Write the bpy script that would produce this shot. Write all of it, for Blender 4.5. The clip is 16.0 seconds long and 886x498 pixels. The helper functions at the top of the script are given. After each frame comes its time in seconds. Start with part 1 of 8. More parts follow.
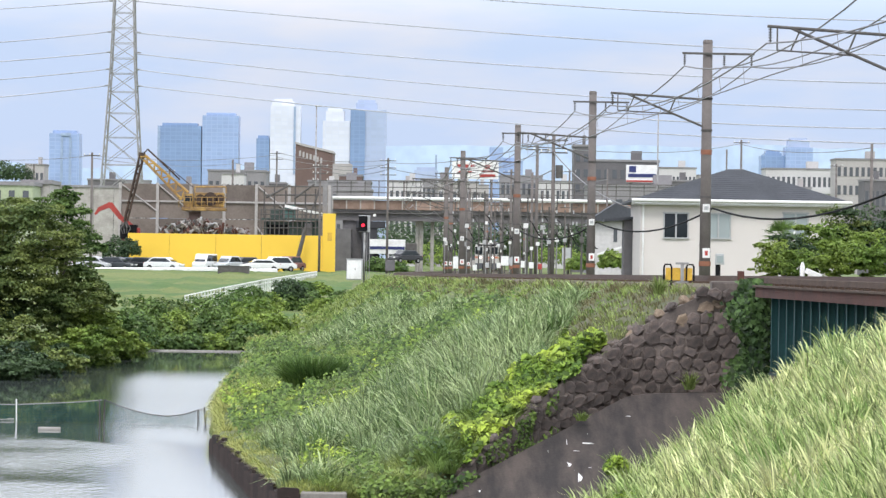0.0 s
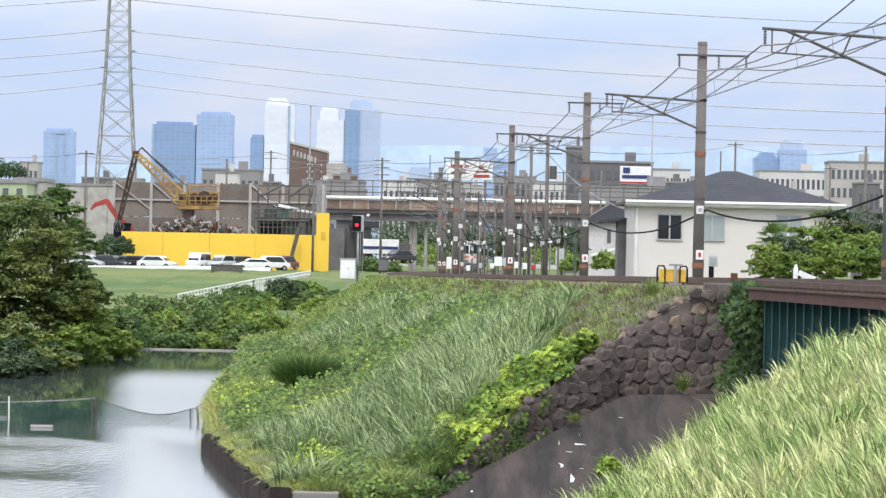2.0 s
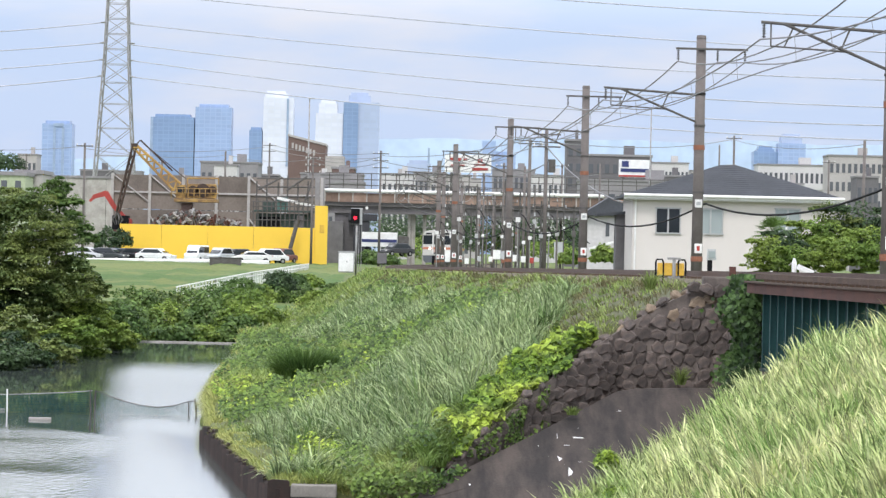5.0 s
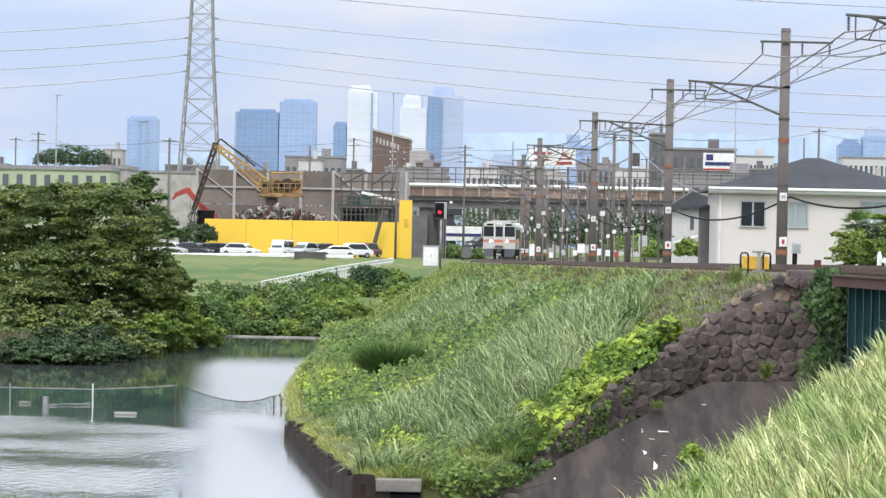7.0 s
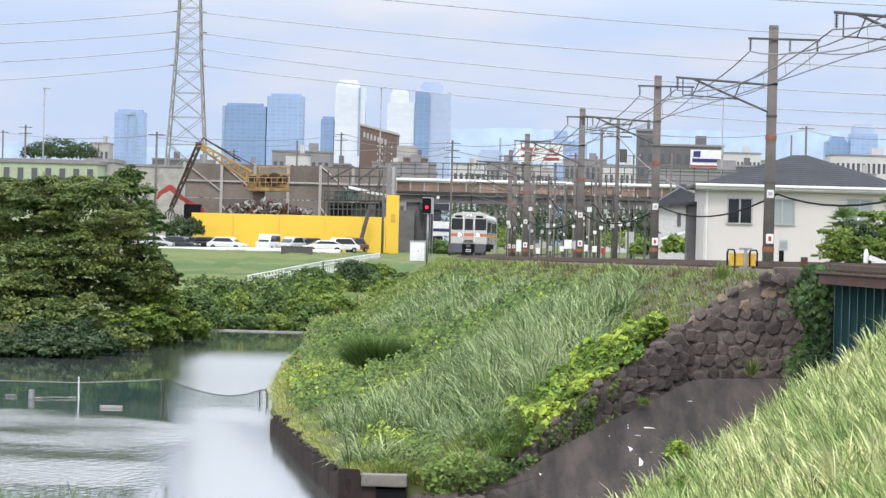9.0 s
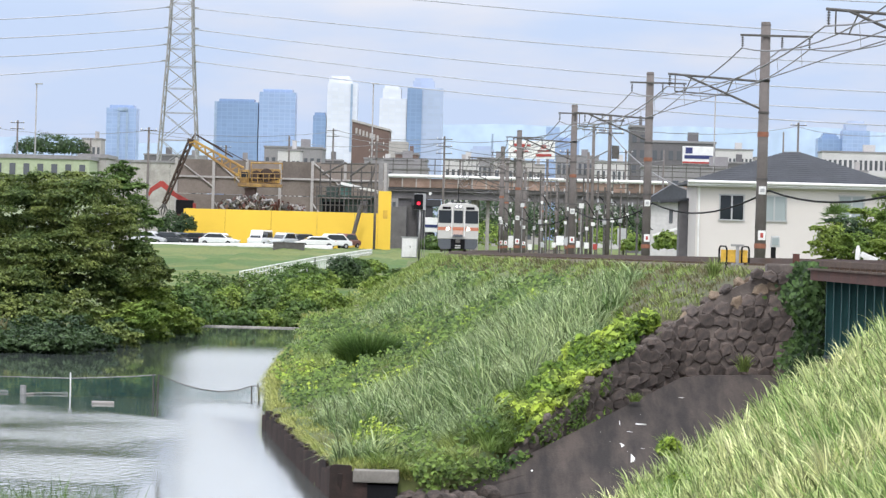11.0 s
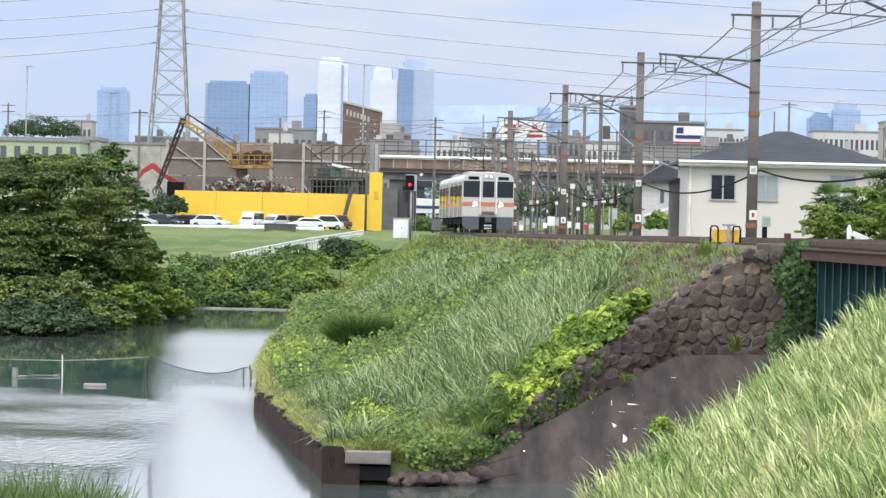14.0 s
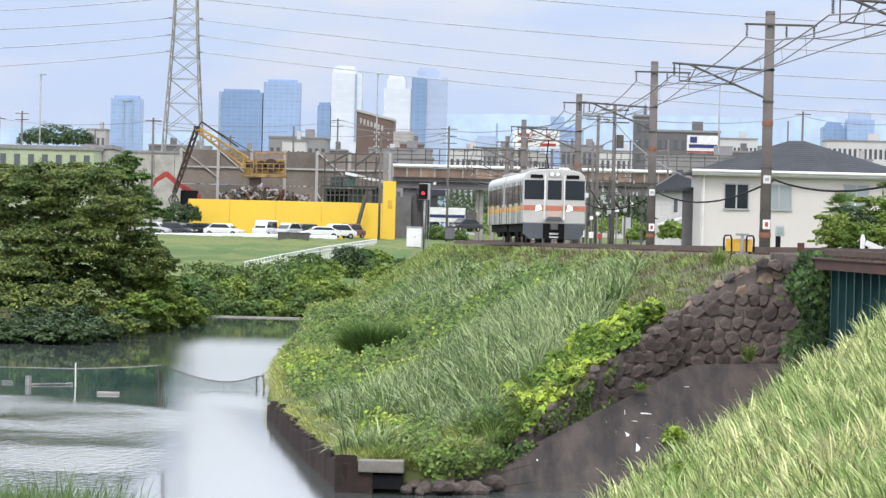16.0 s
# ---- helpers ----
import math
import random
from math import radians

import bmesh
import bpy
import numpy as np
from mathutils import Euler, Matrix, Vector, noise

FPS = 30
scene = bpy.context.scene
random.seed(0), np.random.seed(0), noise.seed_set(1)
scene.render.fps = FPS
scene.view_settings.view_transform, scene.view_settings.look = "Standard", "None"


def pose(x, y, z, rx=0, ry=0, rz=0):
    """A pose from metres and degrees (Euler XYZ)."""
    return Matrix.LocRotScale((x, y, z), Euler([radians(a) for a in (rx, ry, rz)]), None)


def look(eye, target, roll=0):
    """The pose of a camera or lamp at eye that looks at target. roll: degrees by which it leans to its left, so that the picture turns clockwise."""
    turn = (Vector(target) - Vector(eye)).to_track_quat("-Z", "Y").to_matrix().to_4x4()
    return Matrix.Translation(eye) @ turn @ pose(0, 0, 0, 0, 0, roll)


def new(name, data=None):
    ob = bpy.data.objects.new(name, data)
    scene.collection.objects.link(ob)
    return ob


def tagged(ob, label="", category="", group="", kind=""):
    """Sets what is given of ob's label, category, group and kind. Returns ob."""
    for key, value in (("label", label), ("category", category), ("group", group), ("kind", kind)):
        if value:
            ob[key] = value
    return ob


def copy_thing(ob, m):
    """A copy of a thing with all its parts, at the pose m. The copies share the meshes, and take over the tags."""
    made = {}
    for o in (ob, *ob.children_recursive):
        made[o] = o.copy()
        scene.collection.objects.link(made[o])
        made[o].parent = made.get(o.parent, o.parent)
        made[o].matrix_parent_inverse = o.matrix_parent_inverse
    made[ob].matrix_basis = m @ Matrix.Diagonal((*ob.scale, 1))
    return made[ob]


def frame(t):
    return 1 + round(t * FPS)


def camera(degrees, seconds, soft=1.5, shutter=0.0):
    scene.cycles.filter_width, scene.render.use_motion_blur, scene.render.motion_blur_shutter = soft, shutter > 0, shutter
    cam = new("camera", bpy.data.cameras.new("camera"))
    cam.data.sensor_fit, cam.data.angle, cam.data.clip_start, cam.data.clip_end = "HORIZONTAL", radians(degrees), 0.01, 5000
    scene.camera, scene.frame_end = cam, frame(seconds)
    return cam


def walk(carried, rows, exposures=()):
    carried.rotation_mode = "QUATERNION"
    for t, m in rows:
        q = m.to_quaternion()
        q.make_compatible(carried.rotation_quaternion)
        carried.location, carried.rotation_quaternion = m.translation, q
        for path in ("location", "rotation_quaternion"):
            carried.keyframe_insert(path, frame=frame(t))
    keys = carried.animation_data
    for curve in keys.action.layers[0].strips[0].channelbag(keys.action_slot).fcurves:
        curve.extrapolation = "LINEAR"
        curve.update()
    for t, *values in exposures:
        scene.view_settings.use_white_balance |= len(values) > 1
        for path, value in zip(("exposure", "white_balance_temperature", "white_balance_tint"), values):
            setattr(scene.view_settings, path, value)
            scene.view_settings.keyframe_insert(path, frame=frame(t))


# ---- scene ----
# The camera stands on a road bridge over the river and only turns; its eye is the origin of the plan.
cam = camera(12.78, 16.0, soft=1.4)
walk(cam, [
    (0.0, pose(0, 0, 0, 90.1310, -0.8500, -0.0000)),
    (0.5, pose(0, 0, 0, 90.1275, -0.8872, 0.0808)),
    (1.0, pose(0, 0, 0, 90.1207, -0.9523, 0.0995)),
    (1.5, pose(0, 0, 0, 90.1149, -1.0905, 0.0319)),
    (2.0, pose(0, 0, 0, 90.1356, -1.1857, -0.0946)),
    (2.5, pose(0, 0, 0, 90.1053, -1.2715, -0.2202)),
    (3.0, pose(0, 0, 0, 90.0338, -1.3448, -0.3253)),
    (3.2, pose(0, 0, 0, 89.9930, -1.3700, -0.3660)),
    (5.3, pose(0, 0, 0, 90.0625, -1.2800, -0.0300)),
    (5.5, pose(0, 0, 0, 90.0870, -1.2680, 0.0396)),
    (6.0, pose(0, 0, 0, 90.0831, -1.2369, 0.3356)),
    (6.5, pose(0, 0, 0, 90.0109, -1.2069, 0.7183)),
    (7.0, pose(0, 0, 0, 89.9247, -1.1544, 1.1063)),
    (7.5, pose(0, 0, 0, 89.8740, -1.1892, 1.3184)),
    (8.0, pose(0, 0, 0, 89.8583, -1.2933, 1.2753)),
    (8.5, pose(0, 0, 0, 89.8750, -1.3513, 1.1018)),
    (9.0, pose(0, 0, 0, 89.8599, -1.4627, 0.9157)),
    (9.2, pose(0, 0, 0, 89.8640, -1.4800, 0.8667)),
    (11.3, pose(0, 0, 0, 89.7760, -1.5550, 0.7890)),
    (11.5, pose(0, 0, 0, 89.7512, -1.5582, 0.7787)),
    (12.0, pose(0, 0, 0, 89.6865, -1.4934, 0.7204)),
    (12.5, pose(0, 0, 0, 89.6078, -1.4646, 0.6634)),
    (13.0, pose(0, 0, 0, 89.5479, -1.4224, 0.5998)),
    (13.5, pose(0, 0, 0, 89.5261, -1.3577, 0.5884)),
    (14.0, pose(0, 0, 0, 89.5335, -1.3190, 0.6737)),
    (14.5, pose(0, 0, 0, 89.5562, -1.3059, 0.8135)),
    (15.0, pose(0, 0, 0, 89.5720, -1.2870, 0.9641)),
    (15.5, pose(0, 0, 0, 89.6030, -1.3327, 1.0023)),
    (16.0, pose(0, 0, 0, 89.6571, -1.4135, 0.8677)),
])

# ---- light ----
world = bpy.data.worlds.new("sky")
scene.world = world
world.use_nodes = True
wn, wl = world.node_tree.nodes, world.node_tree.links
wn.clear()
w_out = wn.new("ShaderNodeOutputWorld")
w_bg = wn.new("ShaderNodeBackground")
w_bg.inputs["Strength"].default_value = 1.0
w_sky = wn.new("ShaderNodeTexSky")
w_sky.sky_type = "NISHITA"
w_sky.sun_disc = False
w_sky.sun_elevation, w_sky.sun_rotation = radians(54), radians(187)
w_dim = wn.new("ShaderNodeVectorMath")
w_dim.operation = "SCALE"
w_dim.inputs["Scale"].default_value = 0.09
w_co = wn.new("ShaderNodeTexCoord")
w_map = wn.new("ShaderNodeMapping")
w_map.inputs["Scale"].default_value = (9, 9, 34)
w_noise = wn.new("ShaderNodeTexNoise")
w_noise.inputs["Scale"].default_value = 1.6
w_noise.inputs["Detail"].default_value = 5
w_noise.inputs["Roughness"].default_value = 0.52
w_ramp = wn.new("ShaderNodeValToRGB")
w_ramp.color_ramp.elements[0].position, w_ramp.color_ramp.elements[0].color = 0.42, (0.55, 0.675, 0.96, 1)
w_ramp.color_ramp.elements[1].position, w_ramp.color_ramp.elements[1].color = 0.72, (0.775, 0.775, 0.88, 1)
w_mix = wn.new("ShaderNodeMix")
w_mix.data_type = "RGBA"
w_mix.inputs[0].default_value = 0.80
wl.new(w_co.outputs["Generated"], w_map.inputs["Vector"])
wl.new(w_map.outputs[0], w_noise.inputs["Vector"])
wl.new(w_noise.outputs[0], w_ramp.inputs[0])
wl.new(w_sky.outputs[0], w_dim.inputs[0])
wl.new(w_dim.outputs[0], w_mix.inputs[6])
wl.new(w_ramp.outputs[0], w_mix.inputs[7])
# an overcast sky grows brighter from the horizon to the zenith
w_sep = wn.new("ShaderNodeSeparateXYZ")
wl.new(w_co.outputs["Generated"], w_sep.inputs[0])
w_up = wn.new("ShaderNodeMapRange")
w_up.interpolation_type = "SMOOTHSTEP"
w_up.inputs["From Min"].default_value, w_up.inputs["From Max"].default_value = 0.052, 0.115
wl.new(w_sep.outputs["Z"], w_up.inputs["Value"])
w_grow = wn.new("ShaderNodeVectorMath")
w_grow.operation = "SCALE"
w_grow.inputs[0].default_value = (0.98, 0.98, 0.96)
wl.new(w_up.outputs[0], w_grow.inputs["Scale"])
w_scale = wn.new("ShaderNodeVectorMath")
w_scale.operation = "SCALE"
w_scale.inputs["Scale"].default_value = 0.88
wl.new(w_mix.outputs[2], w_scale.inputs[0])
w_add = wn.new("ShaderNodeVectorMath")
w_add.operation = "ADD"
wl.new(w_scale.outputs[0], w_add.inputs[0])
wl.new(w_grow.outputs[0], w_add.inputs[1])
wl.new(w_add.outputs[0], w_bg.inputs["Color"])
wl.new(w_bg.outputs[0], w_out.inputs[0])

sun = new("sun", bpy.data.lights.new("sun", "SUN"))
sun.data.energy, sun.data.angle, sun.data.color = 1.5, radians(14), (1.0, 0.965, 0.92)
sun.matrix_world = look((-12, -95, 130), (0, 0, 0))
scene.view_settings.exposure = 0.34


# ---- materials ----
def mat(name, base, rough=0.8, other=None, scale=3.0, fine=40.0, bump=0.15, metal=0.0, random_tint=0.0, emit=None, spec=0.4, island=False, wear=0.5, stretch=None, contrast=0.7):
    """A surface with broad stains towards a second colour, fine grain and relief; sizes are per metre."""
    m = bpy.data.materials.new(name)
    m.use_nodes = True
    n, l = m.node_tree.nodes, m.node_tree.links
    b = n["Principled BSDF"]
    b.inputs["Roughness"].default_value = rough
    b.inputs["Metallic"].default_value = metal
    b.inputs["Specular IOR Level"].default_value = spec
    co = n.new("ShaderNodeTexCoord")
    big = n.new("ShaderNodeTexNoise")
    big.inputs["Scale"].default_value = scale
    big.inputs["Detail"].default_value = 6
    big.inputs["Roughness"].default_value = 0.62
    small = n.new("ShaderNodeTexNoise")
    small.inputs["Scale"].default_value = fine
    small.inputs["Detail"].default_value = 3
    if stretch:
        mp = n.new("ShaderNodeMapping")
        mp.inputs["Scale"].default_value = stretch
        l.new(co.outputs["Object"], mp.inputs["Vector"])
        l.new(mp.outputs[0], big.inputs["Vector"])
    else:
        l.new(co.outputs["Object"], big.inputs["Vector"])
    l.new(co.outputs["Object"], small.inputs["Vector"])
    other = other or tuple(c * 0.72 for c in base)
    ramp = n.new("ShaderNodeValToRGB")
    e = ramp.color_ramp.elements
    e[0].position, e[0].color = 0.5 - 0.22 * wear - 0.08, (*base, 1)
    e[1].position, e[1].color = 0.5 + 0.32 * wear + 0.02, (*other, 1)
    l.new(big.outputs[0], ramp.inputs[0])
    grain = n.new("ShaderNodeMapRange")
    grain.inputs["From Min"].default_value, grain.inputs["From Max"].default_value = 0.3, 0.7
    grain.inputs["To Min"].default_value, grain.inputs["To Max"].default_value = 1 - 0.16 * contrast, 1 + 0.14 * contrast
    l.new(small.outputs[0], grain.inputs["Value"])
    col = n.new("ShaderNodeVectorMath")
    col.operation = "SCALE"
    l.new(ramp.outputs[0], col.inputs[0])
    l.new(grain.outputs[0], col.inputs["Scale"])
    last = col
    if random_tint:
        if island:
            src = n.new("ShaderNodeNewGeometry").outputs["Random Per Island"]
        else:
            src = n.new("ShaderNodeObjectInfo").outputs["Random"]
        rng = n.new("ShaderNodeMapRange")
        rng.inputs["To Min"].default_value, rng.inputs["To Max"].default_value = 1 - random_tint, 1 + random_tint
        l.new(src, rng.inputs["Value"])
        last = n.new("ShaderNodeVectorMath")
        last.operation = "SCALE"
        l.new(col.outputs[0], last.inputs[0])
        l.new(rng.outputs[0], last.inputs["Scale"])
    l.new(last.outputs[0], b.inputs["Base Color"])
    if bump:
        bp = n.new("ShaderNodeBump")
        bp.inputs["Strength"].default_value = bump
        bp.inputs["Distance"].default_value = 0.02
        l.new(small.outputs[0], bp.inputs["Height"])
        l.new(bp.outputs[0], b.inputs["Normal"])
    if emit:
        b.inputs["Emission Color"].default_value = (*emit[0], 1)
        b.inputs["Emission Strength"].default_value = emit[1]
    return m


def leaf_mat(name, base, other, tint=0.3, through_light=0.35, rough=0.55):
    """Blades and leaves: a colour that varies from piece to piece, with some light passing through."""
    m = bpy.data.materials.new(name)
    m.use_nodes = True
    n, l = m.node_tree.nodes, m.node_tree.links
    base, other = ((cr * 1.1, cg, cb * 1.12) for cr, cg, cb in (base, other))
    b = n["Principled BSDF"]
    b.inputs["Roughness"].default_value = rough
    b.inputs["Specular IOR Level"].default_value = 0.3
    geo = n.new("ShaderNodeNewGeometry")
    ramp = n.new("ShaderNodeMix")
    ramp.data_type = "RGBA"
    ramp.inputs[6].default_value, ramp.inputs[7].default_value = (*base, 1), (*other, 1)
    big = n.new("ShaderNodeTexNoise")
    big.inputs["Scale"].default_value = 0.55
    big.inputs["Detail"].default_value = 4
    l.new(geo.outputs["Position"], big.inputs["Vector"])
    mid = n.new("ShaderNodeMath")
    mid.operation = "MULTIPLY_ADD"
    mid.inputs[1].default_value, mid.inputs[2].default_value = 0.45, -0.22
    l.new(geo.outputs["Random Per Island"], mid.inputs[0])
    add = n.new("ShaderNodeMath")
    add.operation = "ADD"
    add.use_clamp = True
    stretch = n.new("ShaderNodeMapRange")
    stretch.inputs["From Min"].default_value, stretch.inputs["From Max"].default_value = 0.35, 0.65
    l.new(big.outputs[0], stretch.inputs["Value"])
    l.new(stretch.outputs[0], add.inputs[0])
    l.new(mid.outputs[0], add.inputs[1])
    l.new(add.outputs[0], ramp.inputs[0])
    rng = n.new("ShaderNodeMapRange")
    rng.inputs["To Min"].default_value, rng.inputs["To Max"].default_value = 1 - tint, 1 + tint
    l.new(geo.outputs["Random Per Island"], rng.inputs["Value"])
    col = n.new("ShaderNodeVectorMath")
    col.operation = "SCALE"
    l.new(ramp.outputs[2], col.inputs[0])
    l.new(rng.outputs[0], col.inputs["Scale"])
    l.new(col.outputs[0], b.inputs["Base Color"])
    tr = n.new("ShaderNodeBsdfTranslucent")
    l.new(col.outputs[0], tr.inputs["Color"])
    mix = n.new("ShaderNodeMixShader")
    mix.inputs[0].default_value = through_light
    l.new(b.outputs[0], mix.inputs[1])
    l.new(tr.outputs[0], mix.inputs[2])
    l.new(mix.outputs[0], n["Material Output"].inputs[0])
    return m


def glass_mat(name, tint, rough=0.06, spec=0.7):
    m = bpy.data.materials.new(name)
    m.use_nodes = True
    b = m.node_tree.nodes["Principled BSDF"]
    b.inputs["Base Color"].default_value = (*tint, 1)
    b.inputs["Roughness"].default_value = rough
    b.inputs["Specular IOR Level"].default_value = spec
    return m


def facade_mat(name, base, other, floor=3.8, bay=3.0, gloss=0.3, amount=0.35):
    """A far curtain wall: floors and bays too fine to pick apart."""
    m = bpy.data.materials.new(name)
    m.use_nodes = True
    n, l = m.node_tree.nodes, m.node_tree.links
    b = n["Principled BSDF"]
    b.inputs["Roughness"].default_value = gloss
    co = n.new("ShaderNodeTexCoord")
    br = n.new("ShaderNodeTexBrick")
    br.offset = 0.0
    br.inputs["Scale"].default_value = 1.0
    br.inputs["Mortar Size"].default_value = 0.5
    br.inputs["Mortar Smooth"].default_value = 0.3
    br.inputs["Brick Width"].default_value, br.inputs["Row Height"].default_value = bay, floor
    br.inputs["Color1"].default_value = (*base, 1)
    br.inputs["Color2"].default_value = (*(c * 0.9 for c in base), 1)
    br.inputs["Mortar"].default_value = (*(o * amount + c * (1 - amount) for o, c in zip(other, base)), 1)
    sep, com = n.new("ShaderNodeSeparateXYZ"), n.new("ShaderNodeCombineXYZ")
    l.new(co.outputs["Object"], sep.inputs[0])
    l.new(sep.outputs["X"], com.inputs["X"])
    l.new(sep.outputs["Z"], com.inputs["Y"])
    l.new(com.outputs[0], br.inputs["Vector"])
    big = n.new("ShaderNodeTexNoise")
    big.inputs["Scale"].default_value = 0.02
    l.new(co.outputs["Object"], big.inputs["Vector"])
    rng = n.new("ShaderNodeMapRange")
    rng.inputs["To Min"].default_value, rng.inputs["To Max"].default_value = 0.8, 1.2
    l.new(big.outputs[0], rng.inputs["Value"])
    col = n.new("ShaderNodeVectorMath")
    col.operation = "SCALE"
    l.new(br.outputs["Color"], col.inputs[0])
    l.new(rng.outputs[0], col.inputs["Scale"])
    l.new(col.outputs[0], b.inputs["Base Color"])
    return m


M = {}
M["soil"] = mat("bank_soil", (0.075, 0.115, 0.03), 0.95, (0.12, 0.125, 0.05), 0.5, 9, 0.6)
M["field"] = mat("field_grass", (0.05, 0.105, 0.017), 0.95, (0.12, 0.145, 0.036), 1.0, 3, 0.5, stretch=(0.012, 0.14, 0.2), wear=0.1, contrast=1.4)
M["dry_soil"] = mat("dry_bank_soil", (0.088, 0.078, 0.042), 0.95, (0.062, 0.076, 0.028), 0.6, 9, 0.6)
M["ballast"] = mat("ballast_stone", (0.13, 0.105, 0.075), 0.95, (0.085, 0.075, 0.045), 2, 22, 1.0)
M["asphalt"] = mat("asphalt", (0.10, 0.10, 0.10), 0.9, None, 1, 40, 0.2)
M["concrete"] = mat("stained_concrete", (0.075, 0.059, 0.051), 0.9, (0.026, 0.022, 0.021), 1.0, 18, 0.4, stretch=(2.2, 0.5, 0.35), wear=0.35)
M["dull_concrete"] = mat("dull_concrete", (0.24, 0.22, 0.195), 0.9, (0.14, 0.13, 0.115), 1.5, 14, 0.3)
M["pale_concrete"] = mat("pale_concrete", (0.42, 0.40, 0.37), 0.9, (0.27, 0.25, 0.23), 0.8, 14, 0.3)
M["pole_concrete"] = mat("pole_concrete", (0.165, 0.146, 0.138), 0.9, (0.115, 0.10, 0.094), 1.6, 30, 0.25)
M["stone"] = mat("wall_stone", (0.145, 0.112, 0.097), 0.9, (0.06, 0.052, 0.05), 2.2, 16, 0.9, random_tint=0.38)
M["tan_stone"] = mat("tan_stone", (0.26, 0.20, 0.14), 0.9, (0.14, 0.10, 0.075), 2.2, 16, 0.9, random_tint=0.2)
M["mortar"] = mat("wall_mortar", (0.20, 0.165, 0.145), 0.95, (0.08, 0.066, 0.06), 1.5, 20, 0.6)
M["rust"] = mat("rusted_steel", (0.115, 0.046, 0.033), 0.85, (0.06, 0.028, 0.023), 1.2, 25, 0.4)
M["pile"] = mat("sheet_pile_steel", (0.05, 0.027, 0.022), 0.85, (0.018, 0.014, 0.012), 2.4, 20, 0.4, random_tint=0.3)
M["rail"] = mat("rail_steel", (0.10, 0.06, 0.045), 0.6, (0.07, 0.04, 0.03), 2, 30, 0.2, metal=0.4)
# one girder paint in two tones: web darkened for shade, ribs lightened as lit
M["girder"] = mat("shaded_green_girder_paint", (0.011, 0.045, 0.05), 0.55, (0.007, 0.028, 0.032), 0.8, 25, 0.2)
M["girder_lit"] = mat("lit_girder_rib_paint", (0.04, 0.125, 0.12), 0.55, (0.025, 0.08, 0.08), 0.8, 25, 0.2)
M["wood"] = mat("sleeper_wood", (0.10, 0.065, 0.045), 0.9, (0.06, 0.04, 0.03), 2, 30, 0.4)
M["steel"] = mat("galvanised_steel", (0.36, 0.36, 0.36), 0.55, (0.20, 0.19, 0.18), 3, 30, 0.1, metal=0.35)
M["dark_steel"] = mat("weathered_steel", (0.115, 0.11, 0.105), 0.7, (0.075, 0.068, 0.062), 3, 30, 0.15, metal=0.2)
M["wire"] = mat("wire_steel", (0.22, 0.215, 0.22), 0.6, None, 3, 30, 0, metal=0.2)
M["orange_band"] = mat("orange_band", (0.27, 0.11, 0.065), 0.7, None, 4, 30, 0.1)
M["black"] = mat("black_rubber", (0.014, 0.014, 0.016), 0.9, None, 4, 30, 0.1, spec=0.12)
M["white"] = mat("white_paint", (0.78, 0.78, 0.77), 0.55, (0.62, 0.61, 0.59), 1.2, 20, 0.05)
M["grey_paint"] = mat("grey_paint", (0.42, 0.43, 0.44), 0.6, (0.33, 0.33, 0.33), 1.2, 20, 0.05)
M["red_paint"] = mat("red_paint", (0.42, 0.055, 0.045), 0.6, (0.26, 0.04, 0.035), 1.5, 20, 0.1)
M["yellow_wall"] = mat("yellow_wall_paint", (0.80, 0.53, 0.06), 0.7, (0.74, 0.48, 0.055), 0.15, 60, 0.03, contrast=0.2)
M["yellow"] = mat("yellow_paint", (0.72, 0.45, 0.05), 0.6, (0.50, 0.29, 0.05), 1.0, 18, 0.1)
M["brown_panel"] = mat("brown_wall_panel", (0.205, 0.17, 0.15), 0.8, (0.14, 0.115, 0.10), 0.25, 5, 0.2, random_tint=0.2)
M["red_lamp"] = mat("red_lamp", (0.5, 0.01, 0.03), 0.3, None, 4, 30, 0, emit=((1.0, 0.02, 0.05), 1.7))
M["headlamp"] = mat("headlamp", (0.9, 0.9, 0.85), 0.2, None, 4, 30, 0, emit=((1.0, 0.98, 0.92), 1.5))
M["destination"] = mat("destination_lamp", (0.9, 0.85, 0.6), 0.3, None, 4, 30, 0, emit=((1.0, 0.93, 0.70), 0.9))
M["glass"] = glass_mat("dark_glass", (0.018, 0.022, 0.026), 0.06, 0.45)
M["pale_glass"] = glass_mat("curtained_glass", (0.30, 0.34, 0.34), 0.12)
M["blue_glass"] = glass_mat("car_glass", (0.03, 0.035, 0.04))

# ---- the plan ----
LEAN = radians(-0.85)


def site(cx, cy, d):
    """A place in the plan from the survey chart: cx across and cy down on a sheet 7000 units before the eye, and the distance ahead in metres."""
    u, v = cx - 784, 441 - cy
    x = u * math.cos(LEAN) + v * math.sin(LEAN)
    z = v * math.cos(LEAN) - u * math.sin(LEAN) + 16
    return Vector((x / 7000 * d, d, z / 7000 * d))


WATER = -5.9


def track_x(y):
    if y < 240:
        return 0.03 - 0.064 * (y - 225)
    if y < 370:
        return -0.93 - 0.064 * (y - 240) + 0.000454 * (y - 240) ** 2
    return -1.58 + 0.054 * (y - 370)


def rail_z(y):
    return -0.32 - 0.0043 * (min(y, 300) - 96) - 0.0015 * max(0.0, min(y, 520) - 300)


def edge_x(y):
    """The river's edge along the railway bank."""
    return float(np.interp(y, (86, 97.5, 118, 138, 163, 186, 226, 245), (-3.15, -4.5, -6.62, -7.85, -8.75, -9.4, -11.1, -11.9)))


